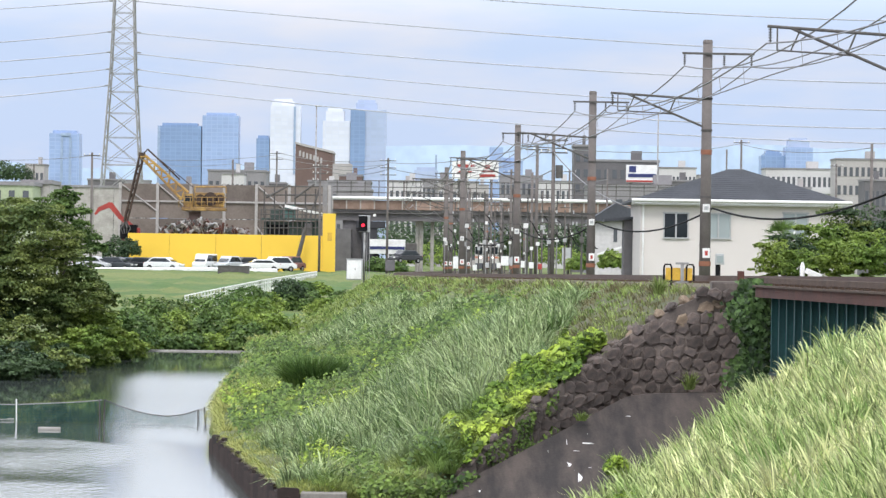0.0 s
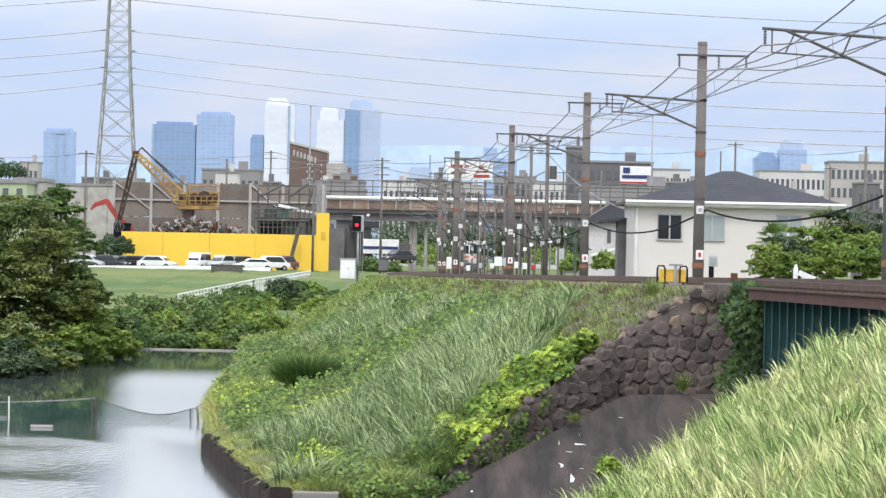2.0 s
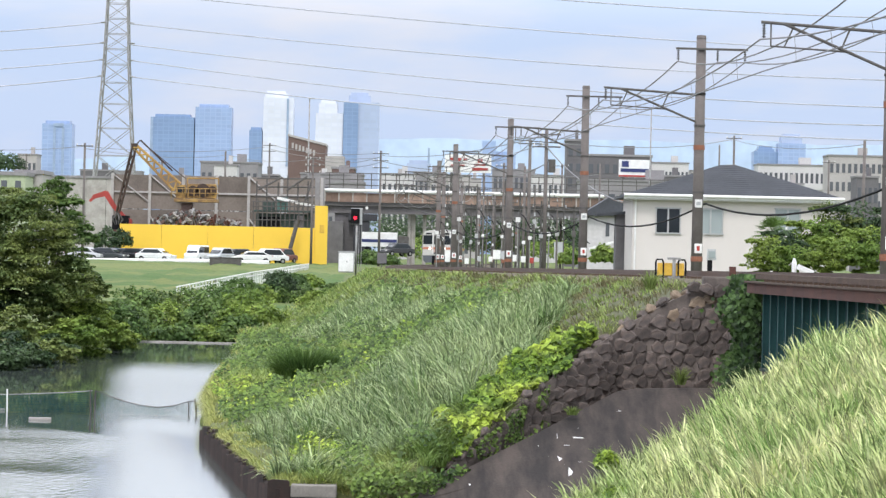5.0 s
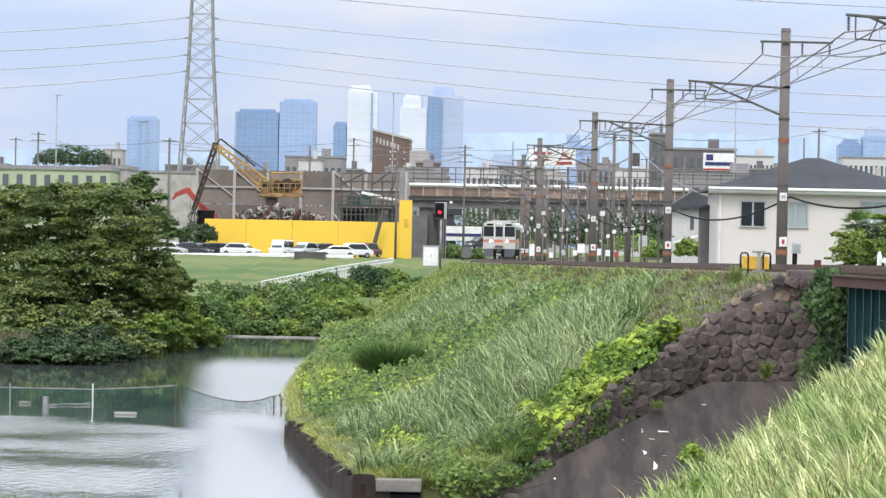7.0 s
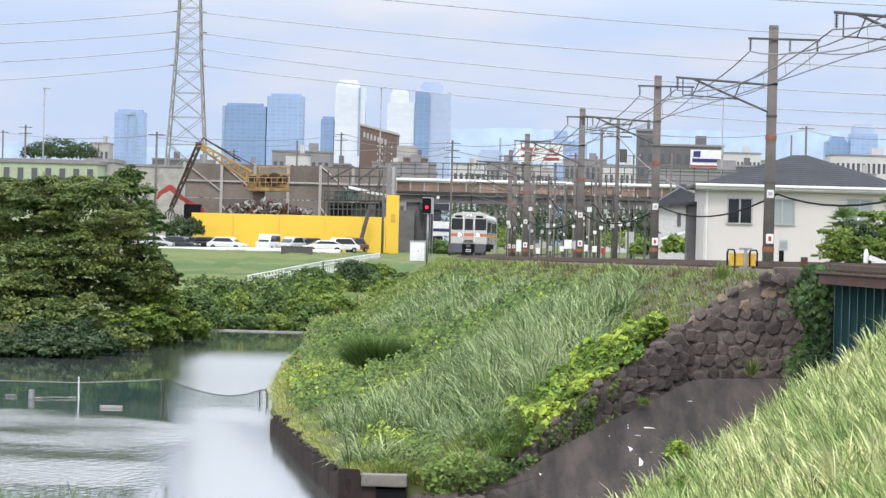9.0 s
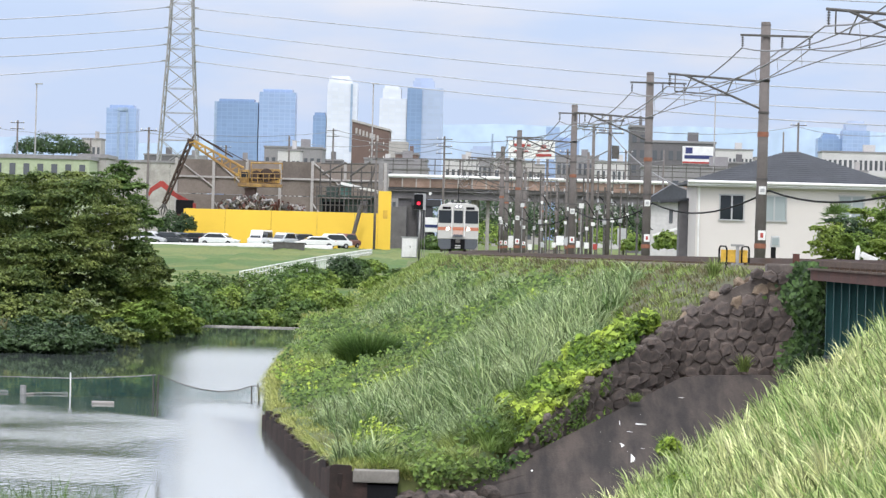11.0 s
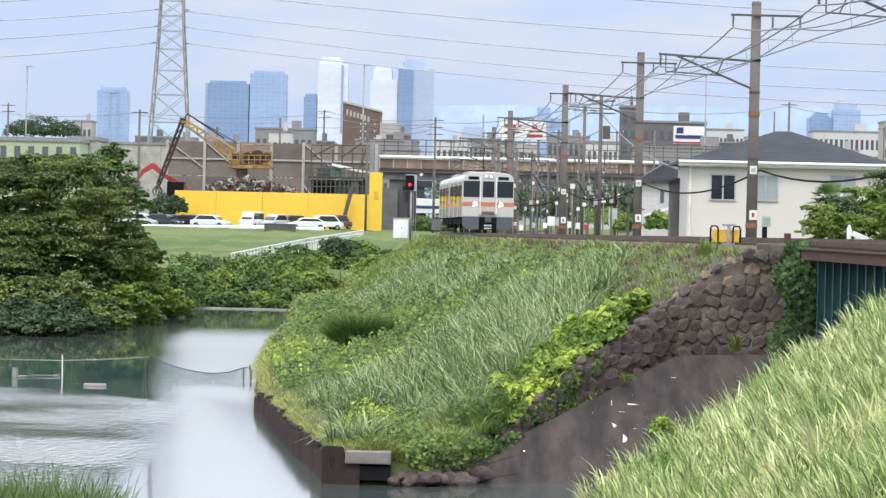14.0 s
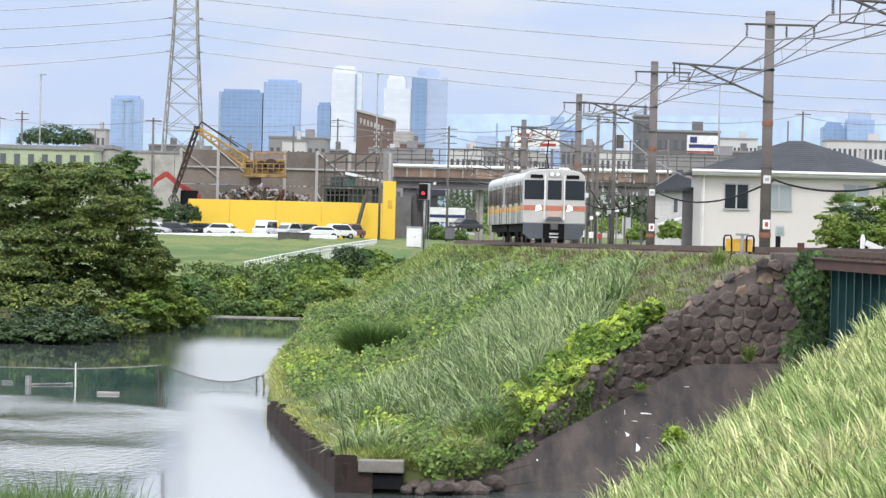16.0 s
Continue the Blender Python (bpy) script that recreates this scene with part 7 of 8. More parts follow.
def lobes(spec, count, size, spread_in=0.35, rough=0.22):
    """Leaf places and facings over a set of uneven lobes: (centre, (rx, ry, rz))."""
    area = np.array([(r[0] * r[2] + r[1] * r[2] + r[0] * r[1]) for c, r in spec])
    num = (count * area / area.sum()).astype(int)
    P, N = [], []
    for (c, r), m in zip(spec, num):
        d = G.normal(0, 1, (m, 3))
        d /= np.linalg.norm(d, axis=1, keepdims=True)
        d[:, 2] = np.where(d[:, 2] < -0.55, -d[:, 2], d[:, 2])
        ph = G.uniform(0, 6.28, 6)
        bump = np.sin(d[:, 0] * 5 + ph[0]) * np.sin(d[:, 2] * 6 + ph[1]) + 0.7 * np.sin(d[:, 1] * 9 + ph[2]) * np.sin(d[:, 0] * 11 + d[:, 2] * 8 + ph[3]) + 0.5 * np.sin(d[:, 2] * 17 + ph[4]) * np.sin(d[:, 0] * 19 + ph[5])
        rad = (1 - spread_in * G.random(m) ** 2.2) * (1 + rough * 0.6 * bump) + G.normal(0, 0.02, m)
        P.append(np.array(c) + d * np.array(r) * rad[:, None])
        nn = d / np.array(r)
        nn /= np.linalg.norm(nn, axis=1, keepdims=True)
        nn[:, 2] += 0.45
        N.append(nn + G.normal(0, 0.45, (m, 3)))
    P, N = np.concatenate(P), np.concatenate(N)
    return P, N, size * G.uniform(0.6, 1.3, len(P))


def plant(name, at, spec, count, size, material, label, category="tree", trunk=None, rough=0.22, group="", sprays=0):
    """A tree or shrub: trunk and limbs, and a crown of single leaves. Lobes are in the plan's metres."""
    t = thing(name, at, label, category, group)
    off = np.array(at)
    if sprays:
        # flat sprays of foliage spread over the large lobes
        small = []
        rs = random.Random(len(spec) * 7 + count)
        for c, r in spec:
            for _ in range(sprays):
                d = Vector((rs.gauss(0, 1), rs.gauss(0, 1) - 0.5, rs.gauss(0.15, 0.8))).normalized()
                k = rs.uniform(0.7, 1.0)
                s = rs.uniform(0.2, 0.42) * r[0] * 0.8
                small.append(((c[0] + d.x * r[0] * k, c[1] + d.y * r[1] * k, c[2] + d.z * r[2] * k), (s, s, s * rs.uniform(0.2, 0.42))))
        P0, N0, S0 = lobes([(c, (r[0] * 0.68, r[1] * 0.68, r[2] * 0.68)) for c, r in spec], count // 6, size, rough=rough)
        P, N, S = lobes(small, count - count // 6, size, rough=rough)
        N[:, 2] += 0.5
        P, N, S = np.concatenate([P0, P]), np.concatenate([N0, N]), np.concatenate([S0, S])
    else:
        P, N, S = lobes(spec, count, size, rough=rough)
    ob = new("crown", leaf_mesh("crown", P - off, N, S, material))
    ob.parent = t
    if trunk:
        f = Form().bar((0, 0, -0.6), (0, 0, trunk[1]), trunk[0], trunk[0] * 0.7, 10)
        part("trunk", f, M["bark"], t, smooth=True)
    for c, r in spec[:6] if trunk else ():
        a = Vector((0, 0, trunk[1] * 0.8))
        part("limb", Form().bar(a, Vector(c) - Vector(at), trunk[0] * 0.55, 0.03, 7), M["bark"], t, smooth=True)
    return t


def on_ground(xy):
    return np.array([(x, y, ground_z(x, y)) for x, y in xy])


def scatter(n, x0, x1, y0, y1, keep):
    out = []
    xs, ys = G.uniform(x0, x1, n), y0 * (y1 / y0) ** G.random(n)
    for x, y in zip(xs, ys):
        if keep(x, y):
            out.append((x, y))
    return np.array(out)


def tufts(xy, per, reach, length, flop=0.5):
    """Clumps of blades round each place: bases, lengths, leans."""
    base = np.repeat(on_ground(xy), per, axis=0)
    n = len(base)
    a = G.uniform(0, 2 * np.pi, n)
    r = reach * np.sqrt(G.random(n))
    base[:, 0] += np.cos(a) * r
    base[:, 1] += np.sin(a) * r
    base[:, 2] -= 0.05
    ln = np.repeat(length * G.uniform(0.7, 1.3, len(length)), per) * G.uniform(0.5, 1.15, n)
    out = 0.16 + flop * (0.3 + 1.0 * G.random(n) ** 1.3)
    lean = np.stack([np.cos(a) * out, np.sin(a) * out], 1)
    return base, ln, lean


def behind_wall(x, y):
    return y > (86.7 if x < -1.3 else 97.5 - max(0.0, 4.6 - x) * 1.75)


def patch(x, y, s, seed):
    return noise.noise((x * s, y * s * 0.45, seed))


# the bank in bands: the near drift of tall pale grass, the leafy hollow behind it, two more drifts further along
def band(x, y):
    """What grows at a place of the railway bank, with its height."""
    if y < 97 and not behind_wall(x, y):
        return "", 0
    k = bank_k(x, y)
    if not -0.05 < k < 1.0:
        return "", 0
    w = patch(x, y, 0.8, 3)
    f, bk = drift_front(k) + 2.0 * w, drift_back(k) + 3.0 * w
    low = 0.5 * step(0.62, 0.95, k)
    wall = 97.5 - max(0.0, 4.6 - x) * 1.75
    if y < f:
        if k < 0.24 + 0.1 * w:
            return "", 0
        if y > wall + 3.2 + 3.0 * w:
            return ("tall", 0.75) if k > 0.3 else ("green", 0.3)
        if k > 0.60 + 0.1 * w:
            return ("lime" if x < -2.2 and patch(x, y, 0.7, 64) > -0.1 else "leafy"), 0.4
        return "vine", 0.4
    if y < bk:
        if k < 0.1 + 0.05 * w:
            return "", 0
        if k > 0.89 + 0.15 * w:
            return "sward", 0.2
        if k > 0.78 and y < 99:
            return ("lime" if patch(x, y, 0.5, 64) > -0.25 else "leafy"), 0.4
        if k > 0.70 and patch(x, y, 0.5, 66) > 0.12:
            return "green", 0.5
        across = min(1.0, max(0.0, (y - f) / (bk - f)))
        return "tall", (0.82 + 0.55 * math.sin(math.pi * across ** 0.6)) * (0.55 + 0.45 * step(0.08, 0.42, k)) - low + 0.3 * patch(x, y, 0.6, 61)
    if k < 0.14:
        return "", 0
    if k > 0.97 and y < 140:
        return "sward", 0.25
    if k > 0.8 and 134 < y < 150:
        return ("lime" if 137 < y < 146 and patch(x, y, 0.4, 67) > -0.2 else "green"), 0.5
    if y < 149 + 4 * w:
        return ("leafy" if patch(x, y, 0.5, 70) > -0.12 else "lime" if patch(x, y, 0.9, 72) > 0.05 else "green"), 0.42
    if y < 171 + 6 * w:
        if k < 0.43 + 0.2 * w:
            return "tall", 0.36 + 0.5 * step(0.12, 0.42, k) + 0.3 * patch(x, y, 0.5, 62)
        return ("leafy" if patch(x, y, 0.35, 73) > 0 else "green"), 0.5
    if y < 180:
        return ("leafy" if patch(x, y, 0.35, 74) > -0.15 else "green"), 0.4
    if y < 203 + 8 * w and 0.08 < k < 0.62 + 0.3 * w:
        return "tall", 0.36 + 0.5 * step(0.12, 0.42, k) + 0.3 * patch(x, y, 0.4, 63)
    return ("green" if patch(x, y, 0.25, 75) > -0.1 else "tall" if patch(x, y, 0.3, 78) > 0.1 else "leafy"), 0.5


M["reed_green"] = leaf_mat("green_reed_blade", (0.065, 0.135, 0.035), (0.125, 0.205, 0.06), 0.45, 0.22)
M["lawn"] = leaf_mat("yellow_green_blade", (0.225, 0.29, 0.07), (0.35, 0.385, 0.12), 0.35, 0.25)
M["weed_leaf"] = leaf_mat("weed_leaf", (0.045, 0.10, 0.022), (0.125, 0.205, 0.038), 0.6, 0.25)


def lump(x, y):
    return patch(x, y, 0.55, 60) + 0.6 * patch(x, y, 1.3, 61)


def sow(n, x0, x1, y0, y1, kinds):
    """Places of some bands, and the height there."""
    xs, ys = G.uniform(x0, x1, n), y0 * (y1 / y0) ** G.random(n)
    got = [(x, y, h) for x, y, (kd, h) in ((x, y, band(x, y)) for x, y in zip(xs, ys)) if kd in kinds]
    got = np.array(got)
    return got[:, :2], got[:, 2]


xy, L = sow(21000, -12, 6.5, 88, 243, ("tall",))
pale = G.random(len(xy)) < np.array([0.72 + 0.8 * patch(x, y, 0.4, 90) for x, y in xy])
for sel, mt, nm, lab in ((pale, "reed", "silver_grass", "tall pale silvery grass covering the railway bank"), (~pale, "reed_green", "green_reeds", "tall green grass among the silvery grass")):
    b, ln, lean = tufts(xy[sel], 17, 0.12, np.clip(L[sel] * 1.15, 0.4, 1.8), 0.6)
    lean += G.normal(0, 0.14, lean.shape)
    blades(nm, b, ln, (0.029 + 0.0002 * (b[:, 1] - 90)) * G.uniform(0.4, 1.5, len(b)), lean, M[mt], lab, curl=0.8)

# rough green grass between, and the shorter yellow-green sward by the water
xy, L = sow(30000, -14, 6.5, 86, 243, ("green", "sward"))
under, Lu = sow(16000, -12, 5.5, 86.8, 200, ("leafy", "vine", "lime"))
few = G.random(len(under)) < np.where(under[:, 1] < 100, 0.5, 0.14)
xy, L = np.concatenate([xy, under[few]]), np.concatenate([L, Lu[few] * 1.15])
more = scatter(5000, -16, 2, 243, 330, lambda x, y: -0.02 < bank_k(x, y) < 1.0)
xy, L = np.concatenate([xy, more]), np.concatenate([L, np.full(len(more), 0.4)])
lawn = np.array([band(x, y)[0] == "sward" or bank_k(x, y) > 0.93 + 0.2 * patch(x, y, 0.8, 95) for x, y in xy])
for sel, mt, nm, lab in ((~lawn, "grass", "bank_grass", "rough green grass on the railway bank"), (lawn, "lawn", "waterside_grass", "short yellow-green grass along the water's edge")):
    b, ln, lean = tufts(xy[sel], 11, 0.2, np.clip(L[sel] * (0.8 if mt == "grass" else 0.6) + 0.25 * np.array([lump(x, y) for x, y in xy[sel]]), 0.14, 0.9), 0.65)
    blades(nm, b, ln, 0.022 + 0.00024 * (b[:, 1] - 86), lean, M[mt], lab, curl=0.6)

# short dry grass along the crest
xy = scatter(24000, -8, 12, 88.5, 260, lambda x, y: patch(x, y, 1.1, 17) > -0.3 and (y > 97.6 and -2.9 < x - track_x(y) < -0.7 or y < 140 and dry_slope(x, y) and behind_wall(x, y)))
mixed = G.random(len(xy)) < np.array([0.5 + 1.1 * patch(x, y, 0.6, 15) for x, y in xy])
for sel, mt, nm, lab in ((mixed, "dry_grass", "dry_grass", "short dry grass beside the track"), (~mixed, "grass", "crest_grass", "short green grass beside the track")):
    b, ln, lean = tufts(xy[sel], 11, 0.25, np.where(xy[sel][:, 0] - np.array([track_x(y) for y in xy[sel][:, 1]]) > -1.9, 0.30, 0.20))
    blades(nm, b, ln, 0.022 + 0.0002 * (b[:, 1] - 90), lean, M[mt], lab)

# grass hanging over the sheet piles
ys = G.uniform(87, 175, 8500)
b = np.stack([np.array([edge_x(y) for y in ys]) + G.uniform(0.0, 0.25, len(ys)), ys, np.array([foot_z(y) - 0.02 for y in ys])], 1)
lean = np.stack([-G.uniform(0.2, 0.9, len(ys)), G.normal(0, 0.3, len(ys))], 1)
blades("edge_grass", b, G.uniform(0.12, 0.36, len(ys)) + 0.35 * np.clip((ys - 117) / 8, 0, 1), np.full(len(ys), 0.028), lean, M["lawn"], "grass hanging over the sheet piles", curl=0.9)

# tufts behind the outlet block
xy = scatter(260, -3.3, -1.3, 86.55, 88.6, lambda x, y: True)
b, ln, lean = tufts(xy, 12, 0.14, np.full(len(xy), 0.24))
blades("outlet_grass", b, ln, np.full(len(b), 0.026), lean, M["lawn"], "yellow-green grass behind the outlet block")

# taller grass and small weeds where the wall sinks into the bank
xy = scatter(2400, -2.6, 1.8, 87.0, 94.0, lambda x, y: behind_wall(x, y) and patch(x, y, 0.9, 88) > -0.3)
b, ln, lean = tufts(xy, 14, 0.14, np.full(len(xy), 0.5), 0.8)
blades("foot_grass", b, ln, np.full(len(b), 0.024), lean, M["grass"], "green grass at the foot of the bank")
m = 1500
xs, us = G.uniform(0.35, 2.9, m), G.random(m)
ks = (97.0 - np.maximum(0.0, 4.6 - xs) * 1.75) / 97.0
keep = np.array([noise.noise((x * 2.2, u * 1.5, 12)) > 0.0 for x, u in zip(xs, us)])
P = np.stack([xs * ks, 97.0 * ks - 0.16 - 0.1 * G.random(m), np.interp(xs, (0.3, 0.95, 2.3, 4.2), (-5.5, -4.75, -3.55, -2.1)) * ks - 0.1 - us * 1.1], 1)[keep]
N = np.stack([G.normal(0, 0.6, len(P)), np.full(len(P), -0.8), G.normal(0.7, 0.5, len(P))], 1)
tagged(new("wall_weeds", leaf_mesh("wall_weeds", P, N, 0.09 * G.uniform(0.5, 1.3, len(P)), M["weed_leaf"])), "small dark weeds creeping over the low end of the stone wall", "weeds", kind="stuff")

# grass along the far rails
xy = scatter(9000, -12, 14, 200, 480, lambda x, y: -2.4 < x - track_x(y) < -0.62)
b, ln, lean = tufts(xy, 8, 0.3, np.full(len(xy), 0.34))
blades("verge_grass", b, ln, 0.03 + 0.00016 * (b[:, 1] - 90), lean, M["grass"], "green grass along the far rails")

# the dark rounded clump and a few more
for cx, cy, y, s in ((555, 694, 138, 1.25),):
    p = site(cx, cy, y)
    m = 2600
    a, r = G.uniform(0, 6.28, m), G.random(m) ** 0.5
    base = np.stack([p.x + np.cos(a) * r * 0.75 * s, p.y + np.sin(a) * r * 0.75 * s, np.full(m, p.z + 0.12)], 1)
    blades("grass_clump", base, G.uniform(0.7, 1.25, m) * s, np.full(m, 0.024 * s), np.stack([np.cos(a), np.sin(a)], 1) * (0.2 + 0.95 * r * G.random(m))[:, None], M["shrub"], "dark green rounded clump of grass on the bank", "grass clump")

# vines over the wall, leafy weeds in the hollows and at the foot
def leaf_cover(xy, tall, seed):
    """Leaves in humps over the ground: places and facings."""
    p = on_ground(xy)
    hump = np.array([0.42 + 0.75 * patch(x, y, 1.5, seed) + 0.4 * patch(x, y, 4.0, seed + 1) for x, y in xy]) * tall
    p[:, 2] += np.clip(hump, 0.04, 1.0) * (0.25 + 0.75 * G.random(len(p)) ** 0.5)
    return p, np.stack([G.normal(-0.2, 0.5, len(p)), G.normal(-0.7, 0.5, len(p)), np.ones(len(p))], 1)


xy, L = sow(130000, -1.6, 5.6, 87, 108, ("vine",))
xy = xy[np.array([patch(x, y, 1.9, 33) > -0.42 for x, y in xy])]
P, N = leaf_cover(xy, 0.7, 40)
wx, L = sow(120000, -12, 5, 86.8, 225, ("leafy",))
W, NW = leaf_cover(wx, 0.9, 71)
tagged(new("bank_weeds", leaf_mesh("bank_weeds", W, NW, (0.10 + 0.0006 * (W[:, 1] - 87)) * G.uniform(0.55, 1.35, len(W)), M["weed_leaf"])), "dark green leafy weeds on the railway bank", "weeds", kind="stuff")
wx, L = sow(70000, -9, 3, 86.8, 160, ("lime",))
W, NW = leaf_cover(wx, 0.75, 81)
tagged(new("lime_weeds", leaf_mesh("lime_weeds", W, NW, (0.08 + 0.0006 * (W[:, 1] - 87)) * G.uniform(0.5, 1.3, len(W)), M["vine"])), "yellow-green leafy weeds at the foot of the bank", "weeds", kind="stuff")
# trails over the top of the wall
m = 5200
xs, us = G.uniform(0.2, 4.5, m), G.random(m)
ks = (97.0 - np.maximum(0.0, 4.6 - xs) * 1.75) / 97.0
tops = np.interp(xs, (0.3, 0.95, 2.3, 4.2, 5.0, 5.75, 6.3), (-5.5, -4.75, -3.55, -2.1, -1.55, -1.12, -0.86))
Q = np.stack([xs * ks, 97.0 * ks + 1.0 - 1.15 * us, tops * ks + 0.10 + G.uniform(0, 0.12, m) - 0.25 * np.maximum(0, us - 0.85) * G.random(m) * 4], 1)
keep = np.array([noise.noise((x * 1.7, u * 1.2, 7)) > (-0.12 if x < 3.4 else 0.12) + 0.35 * max(0, u - 0.4) for x, u in zip(xs, us)])
Q = Q[keep]
P = np.concatenate([P, Q])
N = np.concatenate([N, np.stack([G.normal(-0.3, 0.5, len(Q)), G.normal(-0.8, 0.5, len(Q)), np.ones(len(Q))], 1)])
tagged(new("vines", leaf_mesh("vines", P, N, 0.16 * G.uniform(0.5, 1.35, len(P)), M["vine"])), "bright yellow-green broad-leaved vines over the stone wall", "vines", kind="stuff")

# ivy hanging at the girder's end
m = 6500
P = np.stack([np.zeros(m), G.uniform(91.0, 94.6, m), -0.42 - 3.0 * G.random(m) ** 1.15], 1)
P[:, 0] = np.array([track_x(y) for y in P[:, 1]]) - 1.06 - np.abs(G.normal(0, 0.17, m)) * (1 + 0.5 * np.sin(P[:, 2] * 4))
N = np.stack([G.normal(0, 0.5, m), np.full(m, -1.0), G.normal(0.4, 0.4, m)], 1)
tagged(new("ivy", leaf_mesh("ivy", P, N, 0.14 * G.uniform(0.6, 1.2, m), M["ivy"])), "dark ivy hanging beside the bridge girder", "ivy", kind="stuff")
for cx, cy, y, s in ((1220, 690, 96.3, 1), (1028, 745, 93.6, 0.5), (1165, 520, 98.0, 1.0), (1090, 835, 86, 1.0)):
    p = site(cx, cy, y)
    m = 130
    a, r = G.uniform(0, 6.28, m), G.random(m)
    base = np.stack([p.x + np.cos(a) * r * 0.12, p.y + np.sin(a) * r * 0.08, np.full(m, p.z)], 1)
    blades("weed", base, G.uniform(0.25, 0.6, m) * s, np.full(m, 0.02), np.stack([np.cos(a), np.sin(a)], 1) * (0.2 + 0.5 * r)[:, None], M["grass"], "weed growing from a joint of the stone wall", "weed")

# the near mound
def mound(x, y):
    return ground_z(x, y) > WATER and abs(x / y * 7000) < 1010 and 0.075 * y + ground_z(x, y) > 0


xy = scatter(13000, 1.5, 11.5, 44, 75.5, mound)
L = np.array([0.66 + 0.4 * patch(x, y * 2, 0.9, 50) + 0.25 * patch(x, y * 2, 2.5, 51) for x, y in xy])
b, ln, lean = tufts(xy, 11, 0.12, np.clip(L, 0.3, 1.0), 0.3)
M["near_green"] = leaf_mat("near_green_blade", (0.15, 0.29, 0.07), (0.28, 0.40, 0.12), 0.5, 0.25)
dark = np.repeat(G.random(len(xy)) < np.array([0.34 + 0.9 * patch(x, y * 2, 1.1, 53) for x, y in xy]), 11)
blades("near_green_grass", b[dark], ln[dark] * 0.9, 0.024 * G.uniform(0.5, 1.4, dark.sum()), lean[dark], M["near_green"], "darker green grass in the near bank", curl=0.8)
b, ln, lean = b[~dark], ln[~dark], lean[~dark]
blades("near_grass", b, ln, 0.034 * G.uniform(0.4, 1.4, len(b)), lean, M["near_grass"], "long pale green grass on the near river bank", curl=0.7)
xy = scatter(1500, 2, 11, 48, 75, lambda x, y: mound(x, y) and patch(x, y * 2, 0.5, 77) > 0.1)
b, ln, lean = tufts(xy, 12, 0.25, np.full(len(xy), 0.42))
blades("dry_stalks", b, ln, np.full(len(b), 0.012), lean, M["dry_grass"], "dry straw-coloured stalks in the near grass")
for cx, cy, y in ((1092, 830, 71.5), (1107, 893, 67.5)):
    p = site(cx, cy, y)
    sp = [((p.x, p.y, p.z), (0.24, 0.2, 0.22))]
    plant("weed_bush", (p.x, p.y, p.z - 0.2), sp, 420, 0.085, M["vine"], "small yellow-green weed on the near bank", "weed")
xy = scatter(1600, -13, -6.6, 66, 72, lambda x, y: True)
b, ln, lean = tufts(xy, 12, 0.25, np.full(len(xy), 1.25))
b[:, 2] = np.maximum(b[:, 2], -6.0)
blades("reeds", b, ln, np.full(len(b), 0.018), lean * 0.6, M["reed_green"], "green reeds at the near water's edge", "reeds")

# leaves and rocks over the raw front of the bank
m = 700
P = np.stack([G.uniform(-1.7, 0.9, m), np.zeros(m), -5.0 - 0.8 * G.random(m) ** 1.5], 1)
P[:, 2] = -5.0 + (P[:, 2] + 5.0) * (0.45 + 0.55 * np.abs(np.sin(P[:, 0] * 4.1 + 1) * np.cos(P[:, 0] * 7.3))) + G.normal(0, 0.08, m)
P[:, 1] = np.where(P[:, 0] < -1.3, 86.75, 86.7 + (P[:, 0] + 1.3) * 1.75) - 0.15 + 0.5 * (G.random(m) - 0.6)
N = np.stack([G.normal(0, 0.6, m), np.full(m, -0.8), G.normal(0.7, 0.5, m)], 1)
tagged(new("hanging_vines", leaf_mesh("hanging_vines", P, N, 0.12 * G.uniform(0.6, 1.3, m), M["weed_leaf"])), "green leaves hanging over the foot of the bank", "vines", kind="stuff")
rk = random.Random(4)
for k in range(16):
    x = -1.9 + k * 0.12 + rk.uniform(-0.1, 0.1)
    bm = bmesh.new()
    bmesh.ops.create_icosphere(bm, subdivisions=2, radius=1)
    for v in bm.verts:
        v.co *= 1 + 0.35 * noise.noise(v.co * 1.3 + Vector((k, 0, 0)))
    me = bpy.data.meshes.new("rock")
    bm.to_mesh(me)
    bm.free()
    me.materials.append(M["stone"])
    ob = new("rock", me)
    ob.location, ob.scale = (x, 86.5 + rk.uniform(-0.3, 0.3) + max(0, x + 1.3), -5.85 + rk.uniform(0, 0.15)), (rk.uniform(0.12, 0.3), 0.2, rk.uniform(0.1, 0.2))
    tagged(ob, "dark wet rock at the foot of the bank", "rock", "rocks at the water")

# trees and shrubs on the far bank
def L_(cx, cy, d, rx, ry, rz):
    p = site(cx, cy, d)
    return ((p.x, p.y, p.z), (rx, ry, rz))


def foot(cx, d):
    p = site(cx, 500, d)
    return (p.x, p.y, max(ground_z(p.x, p.y), WATER) - 0.1)


